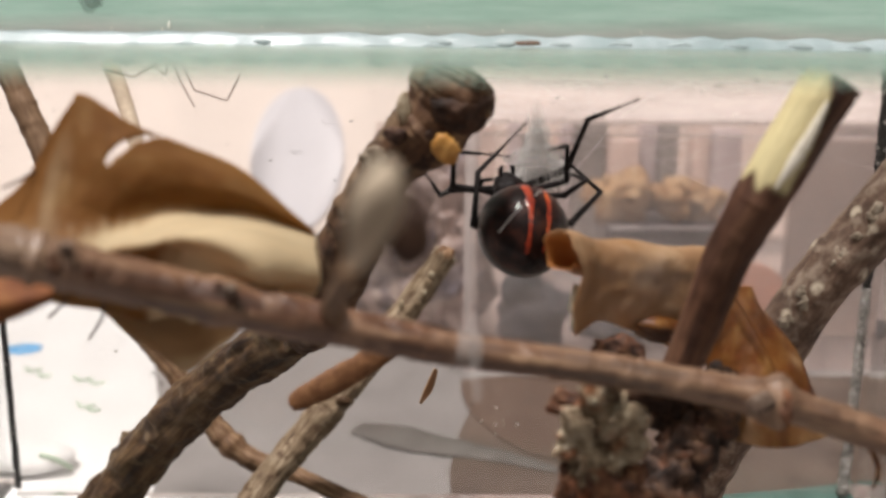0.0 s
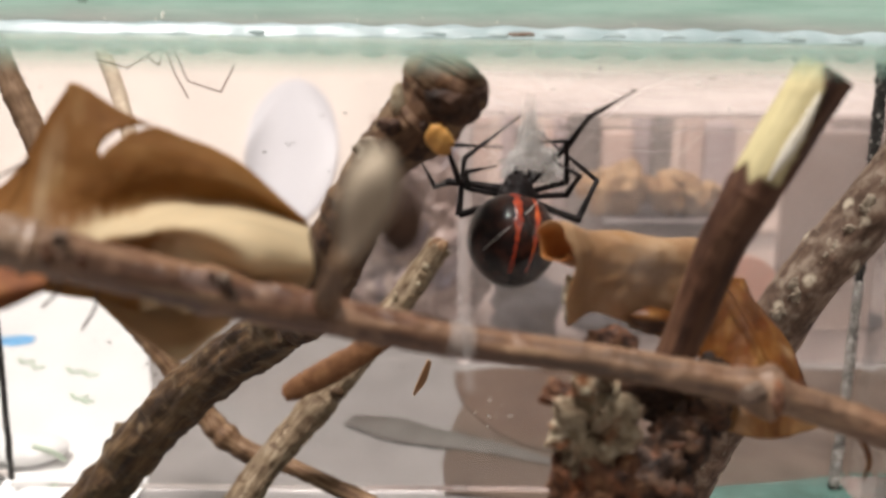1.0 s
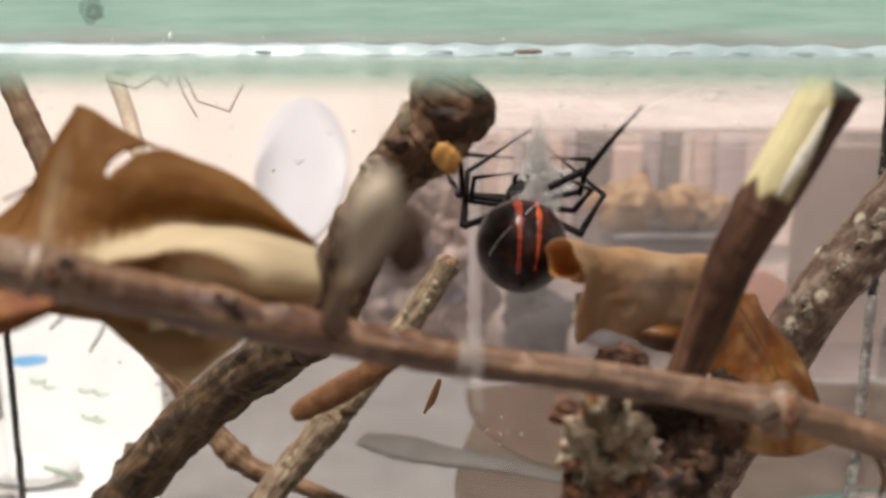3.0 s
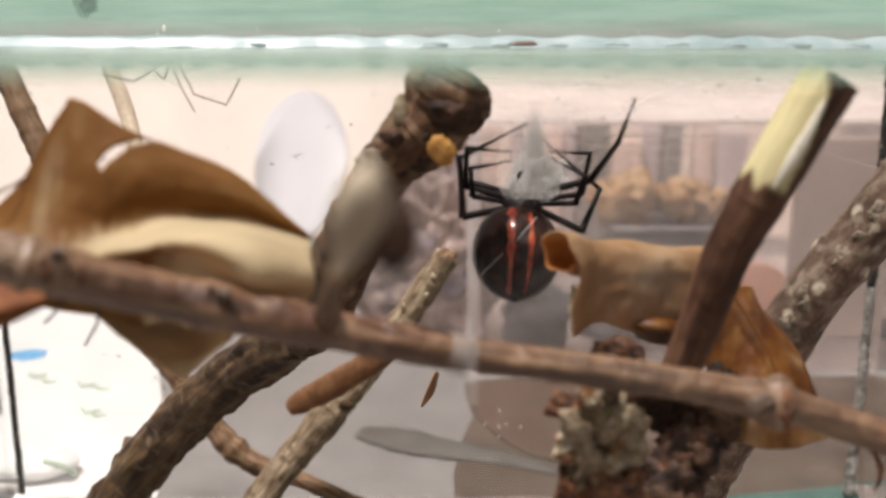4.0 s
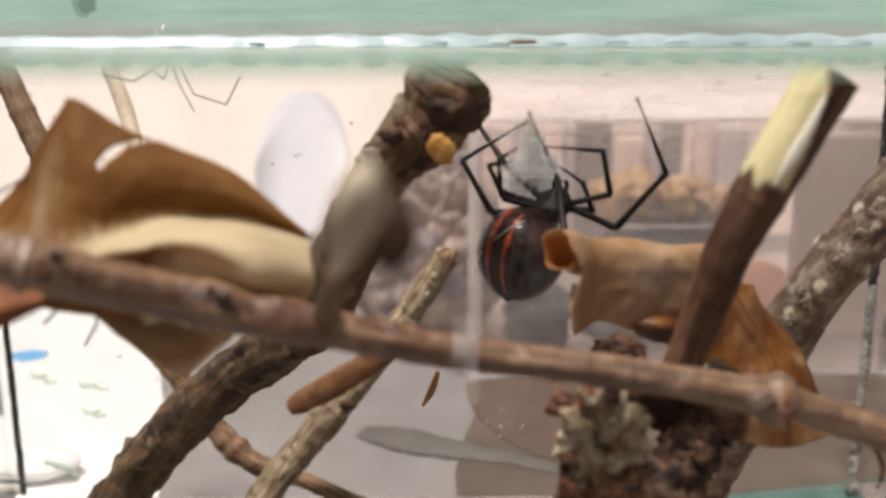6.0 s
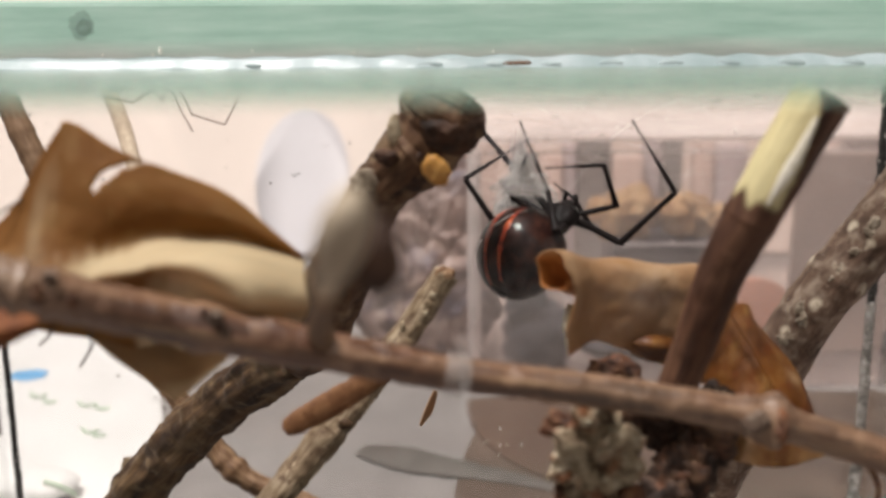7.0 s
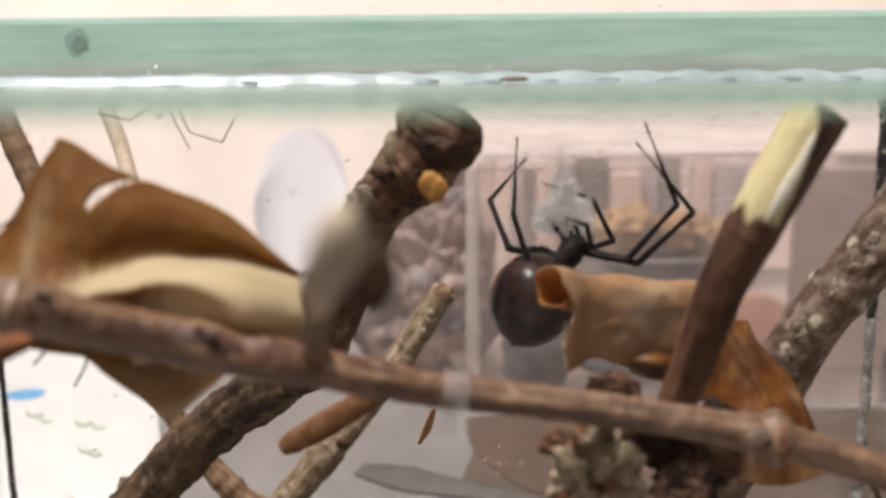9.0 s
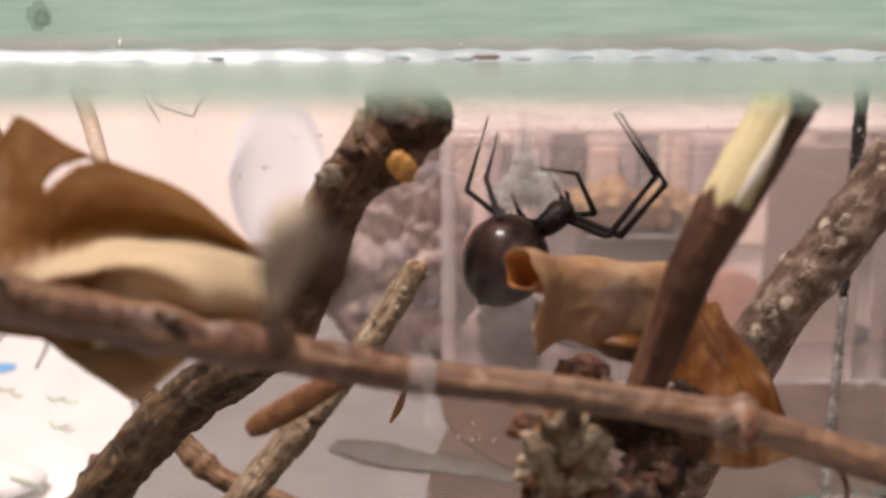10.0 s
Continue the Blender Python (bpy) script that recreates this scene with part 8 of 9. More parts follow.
    walk(spider_parts["B1"], [(t, pose(x * MM, y * MM, z * MM, a, b, c)) for t, x, y, z, a, b, c in ((0, -6.77, 0.47, 0.83, 33, -7, 11), (0.1, -6.76, 0.49, 0.94, 34, -8, 9), (0.5, -6.62, 0.63, 1.63, 22, -14, 6), (0.6, -6.63, 0.63, 1.58, 22, -15, 6), (0.8, -6.71, 0.58, 1.25, 29, -19, 4), (0.9, -6.72, 0.57, 1.19, 29, -20, 3), (1, -6.70, 0.60, 1.29, 23, -20, 3), (1.3, -6.76, 0.52, 0.96, 22, -19, 4), (1.5, -6.80, 0.44, 0.57, 29, -20, 3), (1.6, -6.79, 0.47, 0.70, 25, -18, 4), (1.9, -6.73, 0.56, 1.10, 22, -8, 9), (2, -6.61, 1.65, 0.87, 22, -8, 9), (2.1, -6.64, 1.39, 1.06, 16, -7, 9), (2.3, -6.76, 0.53, 0.92, 22, -7, 9), (2.4, -6.76, 0.53, 0.93, 19, -7, 9), (2.5, -6.77, 0.51, 0.86, 21, -8, 9), (2.6, -6.74, 0.56, 1.08, 12, -7, 9), (2.7, -6.73, 0.57, 1.14, 11, -7, 9), (2.9, -6.75, 0.55, 1.03, 21, -8, 8), (3, -6.74, 0.55, 1.07, 22, -8, 8), (3.3, -6.67, 0.63, 1.43, 18, -6, 9), (3.7, -6.67, 0.64, 1.42, 30, -6, 9), (4, -6.62, 0.70, 1.63, 27, -4, 11), (4.1, -6.45, 1.93, 1.39, 21, -3, 11), (4.2, -5.96, 3.24, 0.86, 10, -3, 11), (4.3, -5.41, 4.06, 0.28, -9, -3, 11), (4.4, -4.97, 4.50, -0.22, -10, -6, 11), (4.5, -4.80, 4.60, -0.53, -10, -7, 11), (4.6, -4.95, 4.49, -0.38, -10, -6, 11), (4.7, -5.28, 4.20, -0.04, -4, -7, 11), (4.9, -6.00, 3.19, 0.74, 17, -11, 11), (5, -6.16, 2.89, 0.78, 27, -13, 10), (5.2, -6.19, 2.82, 0.90, 33, -14, 9), (5.5, -6.11, 2.83, 1.28, 33, -13, 10), (5.8, -5.93, 3.15, 1.30, 40, -14, 9), (6.1, -5.72, 3.35, 1.63, 39, -12, 10), (6.5, -5.44, 3.73, 1.65, 44, -11, 11), (6.6, -5.38, 3.73, 1.82, 44, -10, 12), (6.8, -5.27, 3.45, 2.51, 46, -7, 15), (6.9, -5.22, 3.43, 2.63, 50, -7, 16), (7, -5.18, 3.51, 2.60, 52, -7, 16), (7.1, -5.23, 3.61, 2.35, 50, -8, 15), (7.2, -5.40, 3.76, 1.71, 47, -8, 14), (7.4, -5.66, 3.75, 0.43, 40, -10, 13), (7.5, -5.52, 3.93, 0.09, 42, -11, 12), (7.6, -5.16, 4.32, -0.16, 49, -13, 9), (7.8, -4.15, 5.10, -0.43, 61, -15, 7), (8, -3.26, 5.55, -0.57, 68, -16, 4), (8.1, -2.89, 5.67, -0.67, 67, -16, 3), (8.3, -1.95, 5.79, -1.19, 63, -19, -2), (8.4, -1.37, 5.83, -1.25, 58, -20, -4), (8.5, -0.73, 5.87, -1.07, 55, -21, -6), (8.7, 0.76, 5.64, -0.67, 58, -20, -5), (8.9, 2.31, 4.89, -0.02, 56, -18, -0), (9, 3.02, 4.26, 0.28, 54, -18, -1), (9.1, 3.61, 3.50, 0.67, 53, -20, -4), (9.2, 4.00, 2.61, 1.34, 50, -24, -8), (9.3, 4.11, 1.22, 2.35, 42, -26, -11), (9.4, 3.82, -0.09, 3.06, 32, -26, -10), (9.5, 3.74, -0.07, 3.18, 26, -25, -10), (9.6, 3.85, -0.12, 3.00, 26, -25, -10), (9.7, 4.06, -0.22, 2.57, 25, -26, -10), (9.8, 4.28, -0.36, 1.97, 23, -26, -10), (9.9, 4.54, 0.43, 1.08, 20, -25, -10), (10, 4.60, 0.26, 0.45, 17, -24, -10))])
    walk(spider_parts["B2"], [(t, pose(x * MM, y * MM, z * MM, a, b, c)) for t, x, y, z, a, b, c in ((0, -6.74, -2.53, 5.38, 91, -11, 67), (0.1, -6.93, -2.59, 5.42, 91, -11, 69), (0.3, -7.30, -2.14, 6.06, 90, -11, 74), (0.5, -7.61, -1.52, 6.54, 89, -11, 79), (0.6, -7.76, -1.55, 6.45, 89, -11, 77), (0.8, -8.10, -2.17, 5.75, 90, -11, 71), (0.9, -8.22, -2.14, 5.67, 90, -11, 70), (1, -8.27, -1.63, 6.01, 89, -11, 71), (1.1, -8.27, -1.65, 5.93, 89, -11, 72), (1.2, -8.28, -1.50, 5.92, 89, -11, 74), (1.3, -8.29, -1.58, 5.75, 90, -11, 75), (1.4, -8.29, -1.86, 5.45, 92, -11, 76), (1.5, -8.29, -2.30, 5.03, 94, -11, 76), (1.6, -8.16, -1.93, 5.40, 90, -11, 67), (1.8, -7.46, -1.74, 5.86, 77, -14, 48), (1.9, -7.14, -1.60, 6.09, 71, -16, 43), (2, -6.99, -0.50, 5.87, 70, -17, 41), (2.1, -7.01, -0.21, 6.26, 71, -16, 43), (2.2, -7.04, -0.80, 6.14, 76, -15, 47), (2.3, -7.09, -1.56, 5.95, 81, -14, 52), (2.4, -7.13, -1.32, 6.05, 85, -14, 60), (2.5, -7.17, -1.50, 5.91, 88, -14, 64), (2.6, -7.19, -0.68, 6.37, 87, -14, 66), (2.7, -7.19, -0.57, 6.45, 88, -14, 66), (2.9, -7.17, -1.49, 6.07, 89, -14, 64), (3, -7.13, -1.60, 6.06, 90, -14, 62), (3.2, -7.03, -1.20, 6.46, 88, -14, 59), (3.3, -6.97, -1.14, 6.58, 88, -14, 58), (3.6, -6.76, -1.98, 6.18, 89, -14, 51), (3.8, -6.61, -2.16, 6.11, 89, -14, 47), (3.9, -6.53, -2.06, 6.23, 89, -14, 46), (4, -6.45, -1.80, 6.47, 88, -14, 45), (4.1, -6.30, -0.04, 6.48, 87, -14, 45), (4.2, -6.08, 2.26, 6.23, 88, -14, 45), (4.3, -5.83, 4.84, 5.66, 88, -14, 45), (4.4, -5.65, 5.28, 5.13, 88, -14, 44), (4.5, -5.61, 5.38, 4.80, 90, -14, 42), (4.6, -5.73, 5.28, 4.96, 89, -14, 40), (4.7, -6.04, 4.45, 5.36, 87, -14, 39), (4.8, -6.41, 2.78, 5.70, 84, -15, 38), (4.9, -6.71, 1.40, 5.84, 81, -15, 37), (5, -6.84, 0.27, 5.51, 81, -15, 35), (5.1, -6.83, -0.10, 5.34, 81, -15, 33), (5.2, -6.80, -0.26, 5.35, 80, -16, 32), (5.5, -6.61, -0.31, 5.71, 75, -16, 28), (5.8, -6.34, -0.46, 5.37, 74, -18, 24), (6.1, -5.99, -0.16, 5.79, 69, -19, 20), (6.4, -5.60, -0.19, 5.41, 68, -21, 15), (6.5, -5.46, -0.14, 5.49, 67, -21, 13), (6.6, -5.25, -0.14, 5.66, 66, -22, 12), (6.8, -4.70, -0.45, 6.27, 65, -22, 12), (6.9, -4.49, -0.68, 6.14, 66, -22, 11), (7, -4.43, -0.76, 5.91, 67, -22, 11), (7.1, -4.59, -0.56, 5.80, 66, -23, 10), (7.3, -5.28, 0.05, 4.99, 61, -22, 11), (7.4, -5.54, 0.21, 4.56, 58, -22, 12), (7.5, -5.55, 0.22, 4.09, 56, -22, 12), (7.6, -5.26, 0.10, 3.29, 57, -22, 12), (7.7, -4.81, 0.16, 2.63, 60, -23, 11), (7.9, -3.78, 0.39, 1.71, 65, -24, 8), (8, -3.42, 0.47, 1.40, 67, -24, 7), (8.1, -3.21, 0.62, 1.36, 68, -25, 6), (8.2, -3.06, 0.75, 1.15, 69, -25, 4), (8.3, -2.90, 0.97, 1.17, 71, -26, 2), (8.4, -2.65, 1.27, 1.44, 71, -27, -0), (8.5, -2.26, 1.53, 1.85, 71, -27, -2), (8.6, -1.59, 1.38, 1.83, 71, -28, -5), (8.8, 0.41, 0.78, 2.39, 71, -30, -11), (8.9, 1.34, 0.37, 2.88, 70, -31, -15), (9, 1.97, -0.16, 3.30, 69, -32, -18), (9.1, 2.17, -0.76, 3.75, 70, -34, -24), (9.2, 2.02, -1.32, 4.56, 73, -36, -31), (9.3, 1.66, -2.00, 6.00, 76, -38, -38), (9.4, 1.33, -2.54, 7.25, 78, -39, -43), (9.5, 1.32, -2.07, 7.64, 78, -40, -47), (9.6, 1.41, -2.14, 7.43, 78, -39, -46), (9.7, 1.55, -2.15, 7.01, 77, -39, -42), (9.8, 1.73, -2.09, 6.46, 76, -38, -37), (9.9, 2.07, -1.02, 5.72, 75, -37, -32), (10, 2.24, -0.99, 5.20, 75, -36, -28))])
    walk(spider_parts["C0"], [(t, pose(x * MM, y * MM, z * MM, a, b, c)) for t, x, y, z, a, b, c in ((0, -1.17, 0.14, -0.24, -89, -6, 31), (0.6, -1.17, 0.14, -0.24, -77, -11, 61), (0.8, -1.17, 0.14, -0.24, -77, -16, 83), (1.1, -1.17, 0.14, -0.24, -79, -17, 84), (1.5, -1.17, 0.14, -0.24, -91, -17, 89), (1.8, -1.17, 0.14, -0.24, -86, -17, 87), (1.9, -1.17, 0.14, -0.24, -87, -17, 77), (2, -1.17, 0.14, -0.24, -89, -17, 72), (2.1, -1.17, 0.14, -0.24, -86, -17, 74), (2.2, -1.17, 0.14, -0.24, -84, -18, 86), (3, -1.17, 0.14, -0.24, -83, -18, 85), (3.3, -1.17, 0.14, -0.24, -79, -18, 84), (3.8, -1.17, 0.14, -0.24, -81, -18, 84), (4.1, -1.17, 0.14, -0.24, -77, -18, 82), (4.3, -1.17, 0.14, -0.24, -83, -15, 62), (4.4, -1.17, 0.14, -0.24, -86, -15, 58), (4.5, -1.17, 0.14, -0.24, -89, -15, 60), (4.7, -1.17, 0.14, -0.24, -82, -18, 84), (5.1, -1.17, 0.14, -0.24, -82, -18, 84), (5.8, -1.17, 0.14, -0.24, -76, -18, 80), (6.5, -1.17, 0.14, -0.24, -66, -16, 75), (6.9, -1.17, 0.14, -0.24, -56, -14, 71), (7.5, -1.17, 0.14, -0.24, -66, -16, 75), (7.8, -1.17, 0.14, -0.24, -81, -17, 81), (7.9, -1.17, 0.14, -0.24, -94, -19, 62), (8, -1.17, 0.14, -0.24, -101, -20, 57), (8.1, -1.17, 0.14, -0.24, -103, -21, 53), (8.3, -1.17, 0.14, -0.24, -102, -23, 44), (8.5, -1.17, 0.14, -0.24, -96, -25, 34), (9, -1.17, 0.14, -0.24, -91, -26, 18), (9.1, -1.17, 0.14, -0.24, -93, -26, 18), (9.3, -1.17, 0.14, -0.24, -100, -25, 23), (9.6, -1.17, 0.14, -0.24, -104, -24, 28), (10, -1.17, 0.14, -0.24, -109, -19, 44))])
    walk(spider_parts["C1"], [(t, pose(x * MM, y * MM, z * MM, a, b, c)) for t, x, y, z, a, b, c in ((0, -3.60, 4.13, -0.15, 65, -8, 6), (0.2, -4.18, 3.69, 0.15, 59, -7, 8), (0.5, -4.99, 2.63, 0.76, 48, -5, 11), (0.6, -5.25, 2.16, 0.81, 49, -5, 10), (0.7, -5.55, 1.39, 0.77, 54, -6, 9), (0.8, -5.72, 0.45, 0.75, 58, -8, 6), (0.9, -5.75, 0.43, 0.65, 58, -10, 3), (1, -5.73, 0.44, 0.73, 53, -10, 3), (1.1, -5.76, 0.41, 0.60, 53, -10, 3), (1.3, -5.82, 0.33, 0.19, 50, -7, 6), (1.5, -5.84, 0.23, -0.30, 56, -7, 7), (1.8, -5.83, 0.30, 0.04, 37, -2, 11), (1.9, -5.73, 1.11, -0.00, 30, -1, 12), (2, -5.61, 1.58, -0.12, 30, -2, 11), (2.1, -5.68, 1.31, 0.10, 26, -1, 12), (2.2, -5.81, 0.34, 0.25, 32, -0, 12), (2.3, -5.82, 0.31, 0.17, 39, -1, 11), (2.5, -5.82, 0.31, 0.21, 42, -1, 11), (2.6, -5.79, 0.35, 0.41, 34, -1, 11), (2.7, -5.79, 0.36, 0.44, 33, -1, 11), (2.9, -5.81, 0.33, 0.30, 39, -2, 10), (3, -5.80, 0.34, 0.31, 39, -3, 10), (3.3, -5.76, 0.40, 0.58, 29, -3, 10), (3.8, -5.78, 0.39, 0.48, 35, -7, 7), (4.1, -5.73, 0.46, 0.74, 26, -8, 7), (4.2, -5.63, 1.26, 0.59, 27, -6, 8), (4.3, -5.33, 2.20, 0.28, 29, -6, 7), (4.4, -5.16, 2.55, 0.05, 33, -7, 7), (4.5, -5.23, 2.45, -0.13, 39, -8, 6), (4.6, -5.60, 1.59, 0.11, 37, -8, 6), (4.7, -5.79, 0.44, 0.40, 33, -12, 3), (4.9, -5.78, 0.45, 0.45, 15, -26, -2), (5.1, -5.80, 0.43, 0.34, 21, -33, -5), (5.3, -5.77, 0.46, 0.49, 13, -33, -5), (5.5, -5.73, 0.51, 0.70, -7, -33, -5), (5.7, -5.71, 0.54, 0.79, 8, -29, -4), (5.8, -5.69, 0.56, 0.86, 12, -27, -4), (5.9, -5.65, 0.59, 0.99, 9, -26, -4), (6.1, -5.55, 0.67, 1.30, -7, -23, -4), (6.2, -5.52, 0.69, 1.38, 5, -21, -4), (6.4, -5.46, 0.72, 1.50, 19, -19, -3), (6.5, -5.41, 0.75, 1.62, 19, -19, -3), (6.7, -5.20, 0.82, 2.02, 26, -21, -4), (6.9, -5.05, 0.85, 2.27, 42, -24, -7), (7, -5.07, 0.84, 2.24, 47, -25, -8), (7.4, -5.37, 0.79, 1.70, 39, -37, -20), (7.5, -5.42, 0.78, 1.60, 42, -37, -20), (7.6, -5.52, 0.75, 1.35, 52, -35, -16), (7.8, -5.77, 0.63, 0.43, 61, -28, -1), (7.9, -5.24, 2.42, -0.55, 61, -26, 2), (8, -4.84, 2.91, -1.07, 62, -26, 3), (8.1, -4.57, 3.20, -1.20, 63, -25, 5), (8.2, -4.33, 3.43, -1.24, 68, -25, 6), (8.4, -3.87, 3.89, -0.90, 73, -24, 8), (8.5, -3.63, 4.09, -0.68, 72, -24, 7), (8.8, -3.04, 4.41, -0.50, 79, -27, -7), (9, -2.63, 4.58, -0.28, 77, -29, -14), (9.1, -2.48, 4.62, -0.43, 78, -30, -20), (9.2, -2.51, 4.59, -0.75, 79, -31, -27), (9.4, -2.76, 4.45, -1.11, 70, -34, -38), (9.5, -2.84, 4.39, -1.22, 67, -35, -40), (9.7, -3.10, 4.23, -1.40, 66, -33, -33), (10, -3.89, 3.66, -1.66, 63, -25, -15))])
    walk(spider_parts["C2"], [(t, pose(x * MM, y * MM, z * MM, a, b, c)) for t, x, y, z, a, b, c in ((0, -3.48, 0.48, 1.54, -94, -13, -36), (0.1, -3.71, 0.33, 1.70, -94, -13, -37), (0.3, -4.19, 0.11, 2.68, -91, -13, -38), (0.5, -4.66, -0.34, 3.46, -88, -13, -41), (0.6, -4.95, -0.88, 3.43, -89, -13, -42), (0.8, -5.67, -2.98, 2.87, -91, -13, -45), (0.9, -5.92, -3.01, 2.73, -90, -13, -48), (1, -6.02, -2.80, 3.09, -87, -12, -50), (1.2, -5.91, -2.75, 2.96, -84, -12, -57), (1.3, -5.82, -2.78, 2.74, -82, -11, -61), (1.5, -5.71, -3.10, 1.96, -82, -11, -65), (1.7, -5.59, -2.52, 2.79, -82, -10, -67), (1.8, -5.50, -2.09, 3.26, -83, -10, -68), (1.9, -5.40, -0.89, 3.47, -84, -10, -71), (2, -5.36, -0.39, 3.37, -85, -10, -71), (2.1, -5.35, -0.40, 3.73, -84, -10, -72), (2.2, -5.37, -1.76, 3.66, -86, -10, -69), (2.3, -5.37, -2.15, 3.32, -88, -10, -68), (2.4, -5.37, -2.16, 3.38, -88, -10, -68), (2.5, -5.38, -2.32, 3.22, -89, -10, -68), (2.6, -5.40, -1.87, 3.73, -86, -10, -69), (2.7, -5.42, -1.78, 3.83, -86, -10, -70), (2.9, -5.49, -2.16, 3.43, -87, -10, -70), (3, -5.52, -2.16, 3.45, -87, -10, -70), (3.3, -5.64, -1.57, 4.08, -83, -10, -74), (3.6, -5.81, -1.93, 3.77, -84, -10, -75), (3.8, -5.93, -1.95, 3.75, -84, -9, -76), (4, -6.05, -1.55, 4.13, -82, -9, -79), (4.1, -5.99, -1.35, 4.32, -82, -10, -74), (4.2, -5.75, -0.58, 4.16, -82, -11, -66), (4.3, -5.46, 0.21, 3.78, -84, -12, -58), (4.4, -5.28, 0.31, 3.39, -86, -12, -52), (4.5, -5.35, -0.11, 2.97, -88, -13, -49), (4.6, -5.75, -0.88, 3.28, -87, -12, -51), (4.7, -6.37, -1.76, 3.72, -85, -12, -54), (4.8, -6.99, -1.18, 3.92, -83, -12, -59), (4.9, -7.51, -0.57, 3.94, -81, -11, -64), (5, -7.83, -0.77, 3.61, -82, -11, -66), (5.1, -7.94, -0.85, 3.50, -83, -11, -65), (5.2, -8.00, -0.65, 3.58, -84, -11, -65), (5.3, -7.99, -0.28, 3.76, -84, -11, -63), (5.4, -7.94, 0.37, 3.98, -84, -11, -62), (5.5, -7.85, 1.15, 4.06, -84, -11, -60), (5.6, -7.78, 0.53, 4.20, -86, -12, -56), (5.7, -7.68, 0.10, 4.27, -88, -12, -52), (5.8, -7.55, -0.13, 4.36, -89, -12, -49), (5.9, -7.40, 0.07, 4.57, -90, -12, -46), (6.1, -7.05, 1.25, 4.98, -90, -12, -41), (6.2, -6.96, 0.41, 5.13, -91, -12, -38), (6.4, -6.77, -0.49, 5.11, -93, -12, -32), (6.6, -6.64, -0.64, 5.32, -92, -12, -30), (6.8, -6.56, -1.17, 5.37, -89, -12, -31), (6.9, -6.58, -1.67, 5.01, -89, -12, -31), (7, -6.66, -1.92, 4.69, -90, -12, -29), (7.1, -6.89, -1.76, 4.67, -90, -12, -28), (7.4, -7.98, -0.95, 4.21, -86, -12, -23), (7.5, -8.03, -1.11, 4.01, -85, -12, -21), (7.6, -7.77, -1.88, 3.39, -84, -12, -19), (7.7, -7.30, -2.49, 2.76, -83, -12, -18), (7.8, -6.70, -2.88, 2.15, -81, -13, -17), (7.9, -5.97, -1.12, 1.22, -80, -13, -16), (8, -5.47, -0.67, 0.64, -80, -13, -15), (8.1, -5.04, -0.44, 0.45, -81, -13, -14), (8.2, -4.58, -0.35, 0.12, -83, -13, -14), (8.3, -4.14, -0.18, 0.04, -86, -13, -15), (8.4, -3.82, 0.02, 0.19, -88, -13, -16), (8.5, -3.69, 0.23, 0.46, -89, -13, -16), (8.6, -3.72, 0.30, 0.19, -93, -13, -13), (8.7, -3.79, 0.41, 0.13, -98, -12, -5), (8.9, -3.97, 0.70, 0.36, -103, -9, 10), (9, -4.00, 0.88, 0.52, -103, -8, 13), (9.1, -4.19, 1.05, 0.30, -103, -8, 13), (9.2, -4.67, 1.26, -0.08, -101, -8, 12), (9.4, -5.70, 1.95, 0.05, -92, -9, 9), (9.5, -5.92, 2.14, 0.05, -89, -9, 7), (9.6, -5.89, 1.98, 0.01, -87, -8, 6), (10, -5.55, 0.41, 0.01, -83, -8, 2))])
    walk(spider_parts["G0"], [(t, pose(x * MM, y * MM, z * MM, a, b, c)) for t, x, y, z, a, b, c in ((0, 1.10, 0.31, 0.19, -43, 73, -32), (0.9, 1.10, 0.31, 0.19, -62, 73, -35), (1.2, 1.10, 0.31, 0.19, -55, 72, -30), (1.5, 1.10, 0.31, 0.19, -70, 75, -45), (1.6, 1.10, 0.31, 0.19, -64, 74, -43), (1.7, 1.10, 0.31, 0.19, -58, 75, -45), (1.8, 1.10, 0.31, 0.19, -40, 75, -46), (2, 1.10, 0.31, 0.19, -43, 76, -50), (2.7, 1.10, 0.31, 0.19, -32, 72, -39), (3.7, 1.10, 0.31, 0.19, -50, 78, -57), (4.5, 1.10, 0.31, 0.19, -53, 78, -61), (4.9, 1.10, 0.31, 0.19, -29, 71, -37), (5.4, 1.10, 0.31, 0.19, -27, 70, -35), (6.4, 1.10, 0.31, 0.19, -38, 75, -47), (6.8, 1.10, 0.31, 0.19, -32, 73, -41), (7.3, 1.10, 0.31, 0.19, -36, 75, -45), (7.4, 1.10, 0.31, 0.19, -53, 75, -49), (7.5, 1.10, 0.31, 0.19, -62, 76, -53), (7.9, 1.10, 0.31, 0.19, -81, 78, -78), (8, 1.10, 0.31, 0.19, -88, 78, -82), (8.2, 1.10, 0.31, 0.19, -92, 78, -75), (8.4, 1.10, 0.31, 0.19, -77, 78, -51), (9, 1.10, 0.31, 0.19, -68, 76, -31), (9.2, 1.10, 0.31, 0.19, -71, 76, -18), (9.4, 1.10, 0.31, 0.19, -57, 72, 13), (9.5, 1.10, 0.31, 0.19, -57, 71, 18), (10, 1.10, 0.31, 0.19, -105, 73, -25))])
